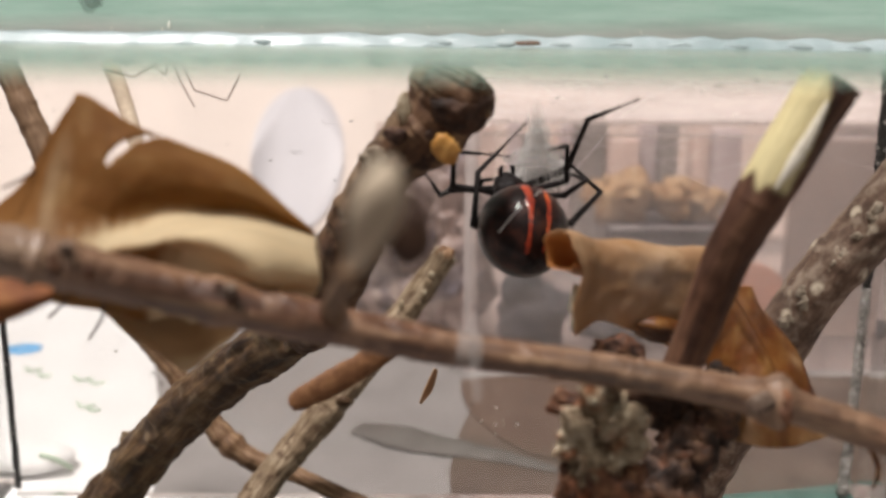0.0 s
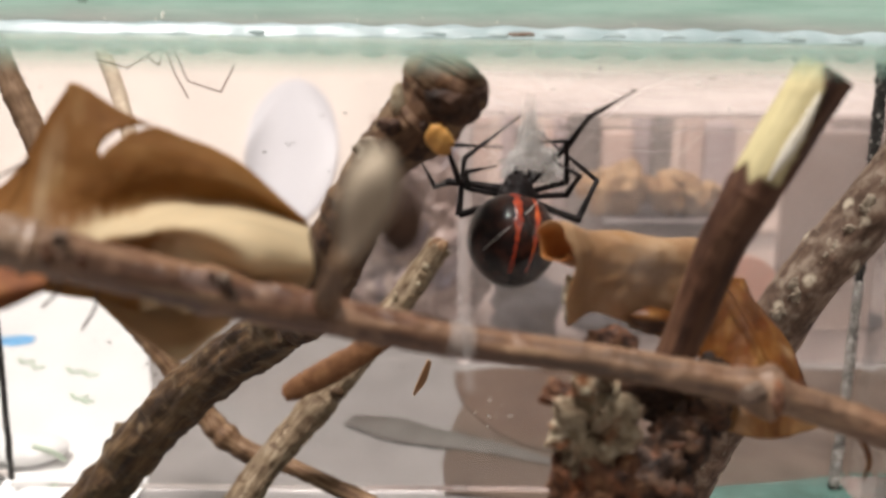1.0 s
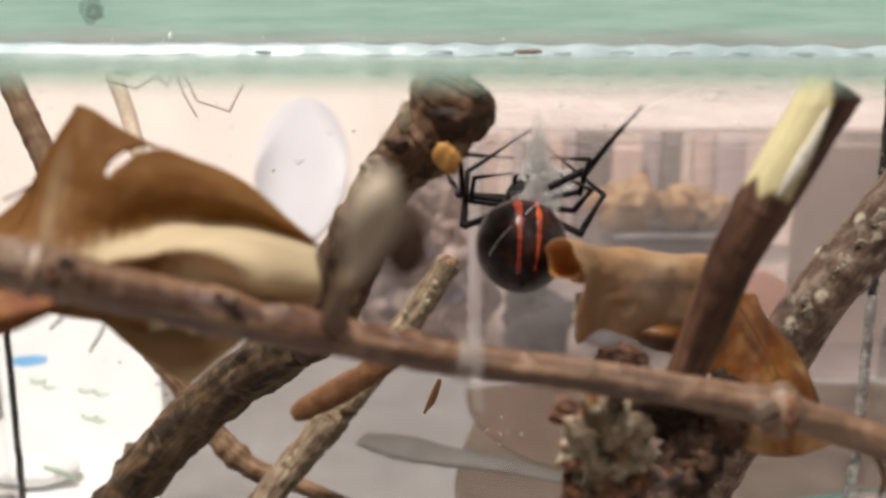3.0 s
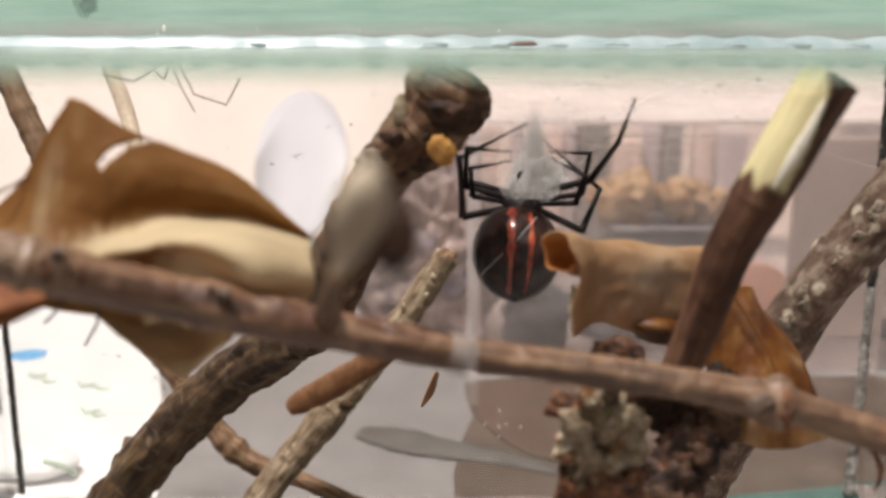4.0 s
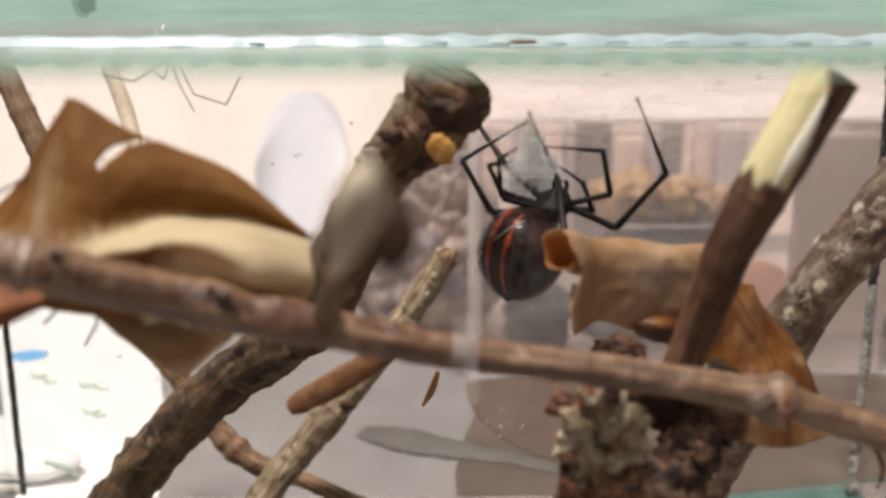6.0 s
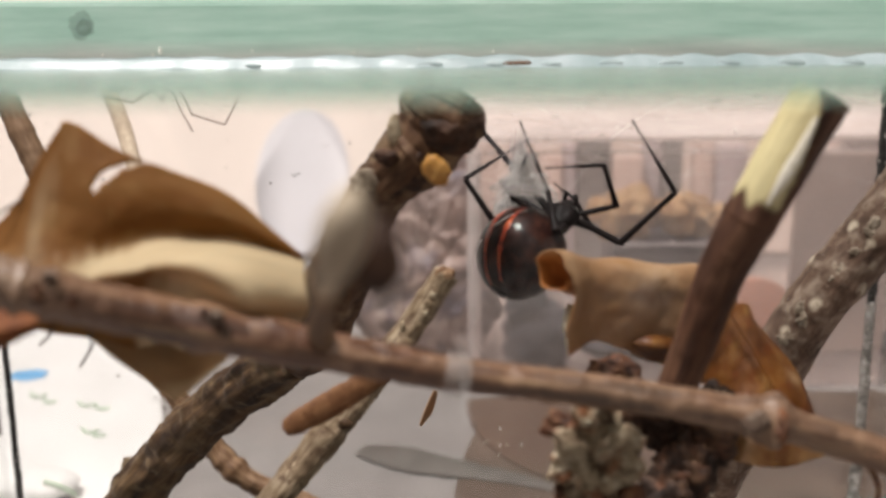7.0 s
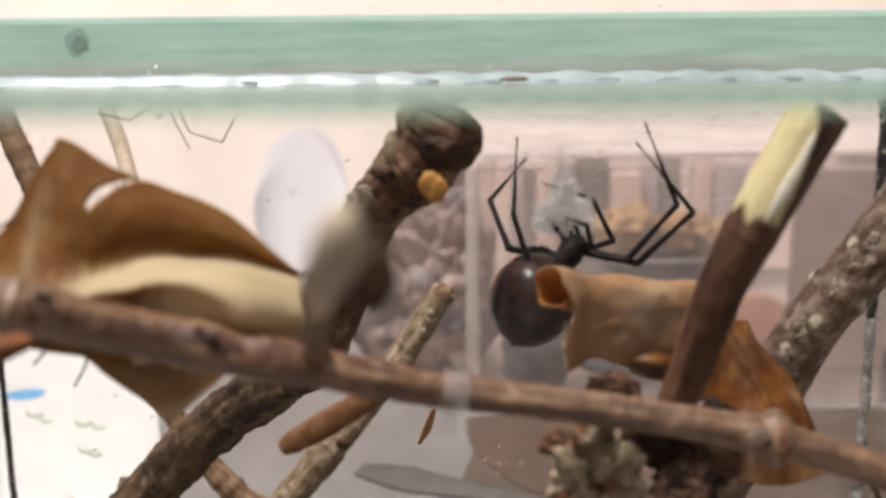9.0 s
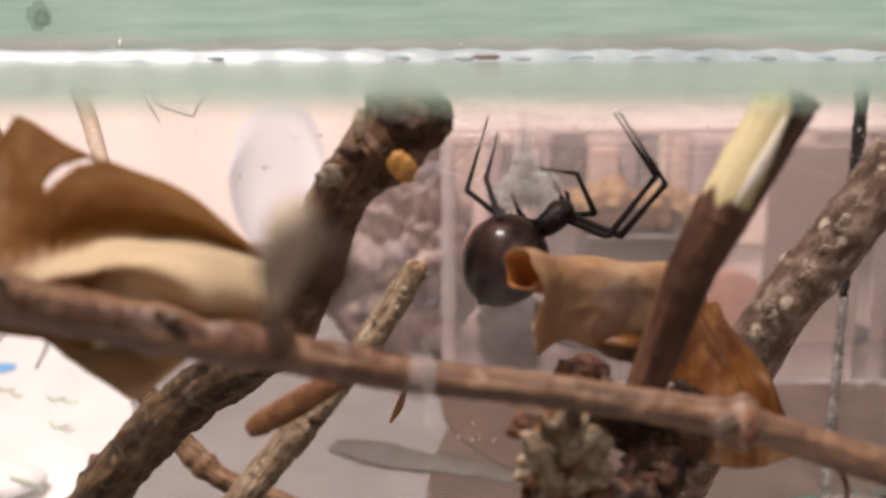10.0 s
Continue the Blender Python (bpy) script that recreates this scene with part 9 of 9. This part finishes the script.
    walk(spider_parts["G1"], [(t, pose(x * MM, y * MM, z * MM, a, b, c)) for t, x, y, z, a, b, c in ((0, 6.54, 1.55, 1.44, 32, -11, 8), (0.1, 6.51, 1.80, 1.29, 32, -11, 8), (0.5, 6.32, 2.37, 1.27, 20, -6, 10), (0.6, 6.25, 2.56, 1.22, 20, -6, 10), (0.8, 6.12, 2.94, 0.94, 27, -9, 9), (0.9, 6.08, 3.01, 0.96, 27, -10, 8), (1, 6.08, 2.94, 1.18, 21, -9, 9), (1.3, 6.16, 2.81, 1.08, 17, -8, 9), (1.5, 6.24, 2.75, 0.70, 25, -11, 8), (1.6, 6.37, 2.42, 0.86, 23, -10, 8), (1.7, 6.60, 1.66, 0.98, 26, -11, 8), (1.8, 6.67, -0.22, 1.33, 29, -11, 8), (2, 6.70, -0.26, 1.18, 34, -7, 11), (2.1, 6.67, -0.23, 1.35, 30, -4, 12), (2.3, 6.66, -0.23, 1.39, 38, -5, 12), (2.5, 6.63, -0.22, 1.52, 40, -4, 12), (2.6, 6.59, -0.18, 1.68, 34, -2, 14), (2.7, 6.59, -0.18, 1.68, 32, -1, 14), (3, 6.66, -0.26, 1.37, 36, -2, 13), (3.3, 6.66, -0.27, 1.37, 27, -0, 14), (3.8, 6.72, -0.39, 0.92, 30, -2, 13), (4, 6.71, -0.38, 1.01, 25, -1, 14), (4.2, 6.70, -0.38, 1.10, 18, 5, 16), (4.4, 6.71, -0.43, 0.99, 21, 7, 17), (4.5, 6.72, -0.47, 0.89, 27, 4, 15), (4.6, 6.70, -0.45, 1.03, 25, 1, 14), (4.9, 6.54, -0.30, 1.84, 16, -12, 9), (5, 6.53, -0.31, 1.84, 21, -16, 8), (5.1, 6.54, -0.32, 1.83, 23, -18, 7), (5.5, 6.51, -0.31, 1.92, 15, -17, 7), (5.8, 6.58, -0.38, 1.64, 18, -18, 7), (6.1, 6.59, -0.39, 1.59, 10, -14, 8), (6.4, 6.64, -0.46, 1.34, 15, -16, 7), (6.8, 6.58, -0.43, 1.62, 3, -14, 8), (7, 6.60, -0.47, 1.53, 12, -21, 6), (7.2, 6.61, -0.49, 1.47, 5, -28, 5), (7.3, 6.62, -0.51, 1.42, -6, -31, 6), (7.4, 6.73, 0.78, 1.06, -15, -31, 6), (7.5, 6.70, 1.24, 0.83, -15, -32, 6), (7.6, 6.73, 1.17, 0.59, -16, -32, 6), (7.8, 6.80, 0.69, 0.43, -15, -31, 6), (7.9, 6.80, 0.59, 0.37, -15, -31, 6), (8, 6.79, 0.85, 0.24, -15, -30, 6), (8.2, 6.58, 1.94, 0.15, -15, -29, 5), (8.4, 6.23, 2.81, 0.46, -14, -28, 5), (8.5, 6.10, 3.03, 0.67, -14, -27, 5), (8.8, 5.85, 3.46, 0.60, -14, -27, 5), (9, 5.61, 3.79, 0.70, -14, -25, 4), (9.1, 5.24, 4.23, 0.65, -14, -25, 4), (9.2, 4.52, 4.87, 0.66, 10, -30, 3), (9.3, 3.64, 5.38, 0.90, 23, -32, 2), (9.4, 2.85, 5.67, 1.14, 31, -33, 2), (9.5, 2.40, 5.78, 1.19, 33, -33, 2), (9.7, 2.22, 5.89, 0.75, 27, -31, 3), (10, 2.19, 5.90, -0.23, 7, -27, 4))])
    walk(spider_parts["G2"], [(t, pose(x * MM, y * MM, z * MM, a, b, c)) for t, x, y, z, a, b, c in ((0, 6.02, -1.42, 5.98, 87, -9, -24), (0.1, 6.04, -1.18, 5.83, 87, -9, -25), (0.5, 6.15, 0.48, 6.38, 81, -9, -28), (0.6, 6.07, 0.59, 6.30, 82, -9, -29), (0.8, 5.73, 0.34, 5.71, 84, -10, -31), (0.9, 5.61, 0.43, 5.73, 85, -10, -32), (1, 5.61, 0.86, 6.19, 84, -10, -32), (1.1, 5.62, 0.86, 6.22, 85, -10, -32), (1.2, 5.66, 1.10, 6.33, 85, -10, -32), (1.3, 5.67, 1.13, 6.24, 87, -10, -32), (1.4, 5.66, 0.89, 5.99, 88, -10, -31), (1.5, 5.63, 0.37, 5.56, 90, -10, -31), (1.6, 5.76, 0.21, 5.81, 88, -10, -32), (1.7, 5.99, -0.84, 5.78, 85, -10, -33), (1.8, 6.14, -2.99, 5.99, 82, -10, -34), (1.9, 6.52, -3.12, 5.90, 80, -10, -36), (2, 6.74, -3.33, 5.69, 80, -10, -37), (2.1, 6.88, -2.99, 6.04, 79, -11, -38), (2.3, 6.99, -3.60, 5.67, 82, -11, -40), (2.4, 7.05, -3.53, 5.83, 83, -11, -41), (2.5, 7.09, -3.68, 5.71, 84, -11, -42), (2.6, 7.18, -3.16, 6.21, 82, -11, -42), (2.7, 7.22, -3.04, 6.28, 82, -11, -43), (2.9, 7.20, -3.45, 5.81, 83, -11, -43), (3, 7.20, -3.43, 5.77, 83, -11, -44), (3.3, 7.26, -2.68, 6.22, 82, -11, -44), (3.6, 7.17, -3.08, 5.73, 83, -12, -45), (3.8, 7.16, -3.11, 5.63, 83, -12, -46), (3.9, 7.18, -2.94, 5.74, 83, -12, -47), (4.1, 7.37, -2.19, 6.18, 82, -12, -49), (4.2, 7.59, -1.86, 6.27, 83, -13, -53), (4.3, 7.79, -1.82, 6.21, 85, -13, -57), (4.4, 7.85, -2.10, 6.05, 88, -13, -61), (4.5, 7.67, -2.75, 5.74, 90, -13, -62), (4.6, 7.33, -2.65, 5.98, 89, -13, -63), (4.8, 6.23, -2.09, 6.75, 83, -14, -66), (4.9, 5.73, -1.95, 6.97, 80, -14, -68), (5, 5.37, -2.43, 6.72, 81, -14, -69), (5.1, 5.22, -2.61, 6.60, 81, -14, -69), (5.2, 5.14, -2.53, 6.64, 81, -14, -69), (5.4, 5.12, -2.04, 6.91, 81, -14, -71), (5.5, 5.14, -1.89, 6.95, 81, -14, -72), (5.8, 5.17, -2.24, 6.56, 84, -15, -74), (5.9, 5.23, -2.07, 6.61, 84, -15, -75), (6.1, 5.39, -1.46, 6.80, 84, -15, -79), (6.4, 5.35, -2.01, 6.41, 86, -15, -82), (6.6, 5.32, -1.64, 6.58, 86, -16, -84), (6.8, 5.28, -0.93, 6.89, 88, -16, -86), (7, 4.84, -1.81, 6.51, 92, -16, -84), (7.1, 4.55, -1.55, 6.47, 91, -16, -85), (7.2, 4.13, -1.21, 6.28, 91, -16, -86), (7.3, 3.80, -0.21, 6.07, 90, -16, -89), (7.4, 3.85, 1.92, 5.55, 89, -16, -96), (7.5, 3.81, 2.38, 5.31, 88, -16, -96), (7.6, 3.78, 2.31, 5.03, 89, -16, -96), (7.8, 3.92, 1.82, 4.92, 85, -15, -79), (7.9, 4.00, 1.72, 4.91, 82, -15, -75), (8, 4.05, 1.97, 4.81, 81, -14, -73), (8.2, 3.90, 3.06, 4.76, 80, -14, -70), (8.3, 3.74, 3.55, 4.88, 79, -14, -69), (8.4, 3.63, 3.93, 5.12, 78, -14, -69), (8.5, 3.60, 4.15, 5.38, 75, -14, -69), (8.7, 3.43, 4.44, 5.31, 75, -13, -67), (9, 3.28, 4.90, 5.50, 70, -14, -70), (9.1, 2.87, 5.34, 5.44, 72, -12, -63), (9.2, 1.90, 3.77, 5.31, 74, -10, -56), (9.3, 1.09, 3.12, 5.15, 73, -9, -52), (9.4, 0.43, 2.78, 5.08, 72, -8, -49), (9.5, 0.04, 2.72, 5.03, 71, -7, -47), (9.7, -0.14, 3.26, 4.91, 72, -6, -44), (9.8, -0.18, 3.75, 4.82, 73, -6, -43), (10, -0.21, 5.08, 4.59, 75, -5, -40))])
    walk(spider_parts["H0"], [(t, pose(x * MM, y * MM, z * MM, a, b, c)) for t, x, y, z, a, b, c in ((0, 1.17, 0.14, -0.24, 86, -6, 83), (0.5, 1.17, 0.14, -0.24, 81, -6, 85), (0.7, 1.17, 0.14, -0.24, 83, -6, 85), (0.9, 1.17, 0.14, -0.24, 90, -6, 104), (1, 1.17, 0.14, -0.24, 90, -6, 106), (1.1, 1.17, 0.14, -0.24, 92, -6, 106), (1.3, 1.17, 0.14, -0.24, 98, -6, 102), (1.5, 1.17, 0.14, -0.24, 104, -4, 95), (1.6, 1.17, 0.14, -0.24, 100, -2, 85), (1.7, 1.17, 0.14, -0.24, 97, -2, 81), (2.1, 1.17, 0.14, -0.24, 92, -2, 82), (2.5, 1.17, 0.14, -0.24, 97, -2, 81), (2.7, 1.17, 0.14, -0.24, 93, -2, 82), (2.9, 1.17, 0.14, -0.24, 95, -2, 81), (3.3, 1.17, 0.14, -0.24, 90, -2, 82), (4.1, 1.17, 0.14, -0.24, 88, -2, 82), (4.5, 1.17, 0.14, -0.24, 94, -2, 81), (4.8, 1.17, 0.14, -0.24, 88, -2, 82), (4.9, 1.17, 0.14, -0.24, 90, -2, 101), (5.1, 1.17, 0.14, -0.24, 94, -2, 110), (5.5, 1.17, 0.14, -0.24, 95, -3, 119), (6.6, 1.17, 0.14, -0.24, 104, -6, 131), (7, 1.17, 0.14, -0.24, 109, -6, 133), (7.4, 1.17, 0.14, -0.24, 106, -14, 158), (8, 1.17, 0.14, -0.24, 110, -18, 170), (8.2, 1.17, 0.14, -0.24, 107, -20, 176), (8.5, 1.17, 0.14, -0.24, 94, -21, -174), (9, 1.17, 0.14, -0.24, 85, -21, -170), (9.1, 1.17, 0.14, -0.24, 89, -21, -170), (9.4, 1.17, 0.14, -0.24, 112, -23, -165), (9.5, 1.17, 0.14, -0.24, 116, -23, -164), (9.7, 1.17, 0.14, -0.24, 115, -25, -159), (10, 1.17, 0.14, -0.24, 111, -32, -142))])
    walk(spider_parts["H1"], [(t, pose(x * MM, y * MM, z * MM, a, b, c)) for t, x, y, z, a, b, c in ((0, 6.05, -0.46, 0.09, 56, 9, 33), (0.1, 6.05, -0.45, 0.10, 55, 8, 31), (0.5, 6.01, -0.33, 0.56, 40, 4, 27), (0.6, 6.02, -0.33, 0.54, 42, 2, 25), (0.7, 6.04, -0.37, 0.37, 47, -2, 21), (0.8, 6.08, 0.48, 0.02, 51, -4, 19), (0.9, 5.96, 1.30, -0.26, 52, -2, 21), (1, 5.90, 1.53, -0.24, 47, 0, 23), (1.1, 5.90, 1.50, -0.43, 46, 2, 25), (1.3, 5.93, 1.25, -0.92, 42, 5, 28), (1.5, 5.93, 0.64, -1.41, 49, 4, 27), (1.6, 6.01, -0.22, -1.08, 46, 3, 26), (1.7, 6.00, -0.62, -0.84, 47, 4, 27), (1.9, 6.04, -0.58, -0.53, 47, 9, 32), (2, 6.04, -0.59, -0.54, 49, 9, 32), (2.1, 6.04, -0.57, -0.43, 44, 10, 33), (2.3, 6.02, -0.60, -0.71, 50, 9, 32), (2.5, 6.01, -0.60, -0.80, 50, 9, 31), (2.6, 6.04, -0.56, -0.58, 43, 10, 33), (2.7, 6.04, -0.55, -0.52, 41, 10, 32), (2.9, 6.03, -0.58, -0.64, 46, 7, 29), (3, 6.03, -0.57, -0.60, 45, 6, 29), (3.3, 6.05, -0.52, -0.25, 34, 6, 28), (3.8, 6.05, -0.55, -0.26, 36, -2, 23), (4.1, 6.05, -0.52, -0.04, 27, -1, 23), (4.3, 6.05, -0.57, -0.22, 31, -1, 23), (4.5, 6.03, -0.64, -0.58, 42, -5, 19), (4.6, 6.03, -0.63, -0.49, 38, -8, 17), (4.8, 6.05, -0.56, -0.07, 26, -15, 13), (4.9, 6.02, 1.05, -0.24, 22, -15, 13), (5, 5.88, 1.57, -0.45, 26, -17, 12), (5.2, 5.70, 2.04, -0.64, 26, -18, 12), (5.5, 5.47, 2.51, -0.70, 17, -17, 12), (5.8, 5.27, 2.76, -1.05, 19, -23, 10), (6.1, 5.07, 3.03, -1.10, 9, -24, 10), (6.4, 4.83, 3.23, -1.39, 13, -29, 9), (6.5, 4.74, 3.34, -1.39, 11, -29, 9), (6.6, 4.68, 3.39, -1.41, 5, -28, 9), (6.7, 4.67, 3.39, -1.46, -16, -25, 8), (6.9, 4.61, 3.33, -1.75, -17, -27, 9), (7, 4.46, 3.43, -1.87, -17, -29, 9), (7.2, 3.64, 4.13, -1.75, -18, -31, 10), (7.3, 3.10, 4.46, -1.64, -6, -33, 10), (7.4, 2.62, 4.67, -1.54, -0, -34, 10), (7.5, 2.36, 4.75, -1.52, 4, -35, 10), (7.6, 2.20, 4.75, -1.66, 10, -37, 10), (7.7, 2.01, 4.76, -1.75, 9, -38, 9), (7.9, 1.59, 4.79, -1.83, -2, -38, 9), (8, 1.44, 4.79, -1.85, -2, -38, 9), (8.1, 1.28, 4.84, -1.73, 1, -36, 9), (8.3, 0.81, 4.95, -1.28, 17, -38, 9), (8.5, 0.52, 5.02, -0.57, 20, -36, 10), (8.8, 0.47, 5.02, -0.10, 38, -41, 6), (9, 0.44, 5.00, 0.16, 39, -40, 7), (9.1, 0.32, 5.00, -0.19, 38, -41, 6), (9.2, 0.01, 4.89, -0.88, 37, -42, 4), (9.4, -0.70, 4.37, -1.96, 20, -41, 5), (9.5, -0.85, 4.19, -2.19, 15, -40, 5), (9.6, -0.96, 4.12, -2.22, 17, -41, 5), (9.7, -1.24, 4.00, -2.14, 22, -40, 6), (10, -2.41, 3.20, -1.70, 36, -39, 7))])
    walk(spider_parts["H2"], [(t, pose(x * MM, y * MM, z * MM, a, b, c)) for t, x, y, z, a, b, c in ((0, 8.20, -3.06, 2.28, -83, -8, 31), (0.1, 8.00, -3.14, 2.36, -84, -8, 31), (0.3, 7.66, -2.83, 3.09, -83, -8, 29), (0.5, 7.38, -2.52, 3.65, -81, -8, 29), (0.6, 7.20, -2.73, 3.55, -81, -8, 29), (0.7, 6.99, -3.17, 3.09, -82, -8, 30), (0.8, 6.95, -2.55, 2.52, -81, -8, 31), (0.9, 6.99, -1.71, 2.20, -80, -9, 32), (1, 7.07, -1.17, 2.49, -77, -9, 33), (1.2, 7.33, -0.95, 2.30, -76, -9, 36), (1.3, 7.44, -1.01, 2.05, -76, -10, 37), (1.4, 7.49, -1.36, 1.68, -76, -10, 37), (1.5, 7.45, -1.98, 1.24, -78, -10, 37), (1.6, 7.40, -2.76, 1.72, -77, -10, 37), (1.7, 7.51, -3.16, 1.89, -76, -10, 38), (1.9, 7.92, -2.85, 2.21, -73, -11, 42), (2, 7.99, -2.92, 2.09, -73, -11, 42), (2.1, 8.02, -2.61, 2.41, -72, -11, 43), (2.3, 7.98, -3.01, 1.84, -75, -11, 41), (2.4, 7.98, -2.91, 1.92, -75, -11, 41), (2.5, 7.95, -3.01, 1.77, -76, -11, 40), (2.6, 7.95, -2.60, 2.32, -74, -11, 41), (2.7, 7.91, -2.52, 2.45, -74, -11, 41), (2.9, 7.73, -2.91, 2.16, -76, -11, 41), (3, 7.64, -2.92, 2.24, -76, -11, 41), (3.3, 7.41, -2.34, 3.07, -72, -11, 43), (3.6, 7.06, -2.73, 2.93, -73, -12, 43), (3.8, 6.85, -2.79, 2.98, -73, -12, 44), (4.1, 6.71, -2.22, 3.55, -69, -13, 47), (4.2, 6.78, -2.25, 3.48, -67, -15, 52), (4.3, 6.83, -2.51, 3.21, -65, -18, 59), (4.4, 6.81, -2.86, 2.85, -64, -23, 69), (4.5, 6.65, -3.26, 2.41, -65, -24, 70), (4.6, 6.36, -3.15, 2.63, -65, -23, 70), (4.8, 5.55, -2.50, 3.42, -63, -23, 68), (4.9, 5.42, -0.64, 3.36, -62, -23, 68), (5, 5.22, -0.37, 3.01, -64, -23, 69), (5.1, 5.11, -0.20, 2.82, -65, -22, 67), (5.5, 4.60, 1.13, 2.98, -65, -17, 55), (5.8, 4.05, 1.19, 2.44, -68, -13, 45), (6.1, 3.60, 2.14, 2.54, -66, -11, 39), (6.4, 3.09, 2.05, 2.04, -68, -9, 34), (6.5, 2.97, 2.30, 2.07, -67, -9, 34), (6.6, 2.88, 2.75, 2.13, -68, -8, 32), (6.7, 2.93, 4.26, 2.06, -69, -7, 30), (6.8, 2.88, 4.23, 1.94, -68, -7, 29), (7, 2.43, 4.29, 1.49, -75, -5, 24), (7.1, 2.06, 4.62, 1.53, -75, -5, 24), (7.2, 1.50, 5.00, 1.54, -77, -5, 23), (7.3, 0.87, 4.51, 1.71, -77, -5, 23), (7.4, 0.41, 4.29, 1.80, -75, -5, 24), (7.5, 0.17, 4.06, 1.79, -75, -5, 25), (7.6, -0.04, 3.65, 1.49, -75, -5, 24), (7.7, -0.34, 3.76, 1.36, -74, -5, 22), (7.9, -0.89, 4.54, 1.32, -69, -3, 19), (8, -1.01, 4.53, 1.32, -68, -3, 18), (8.1, -1.07, 4.37, 1.50, -68, -3, 17), (8.2, -1.21, 3.76, 1.56, -73, -2, 16), (8.3, -1.34, 3.43, 1.77, -77, -2, 14), (8.5, -1.41, 3.31, 2.52, -79, -2, 14), (8.6, -1.39, 2.87, 2.36, -78, -2, 15), (8.8, -1.31, 2.32, 2.29, -71, -3, 17), (9, -1.26, 2.25, 2.55, -65, -4, 19), (9.1, -1.47, 2.30, 2.20, -64, -4, 19), (9.2, -1.96, 2.32, 1.50, -64, -3, 18), (9.4, -3.01, 2.75, 0.90, -59, -2, 16), (9.5, -3.25, 2.89, 0.76, -58, -2, 16), (9.6, -3.34, 2.70, 0.70, -58, -2, 15), (9.7, -3.50, 2.28, 0.71, -58, -1, 14), (10, -4.13, 0.58, 0.82, -61, 0, 12))])


motions()
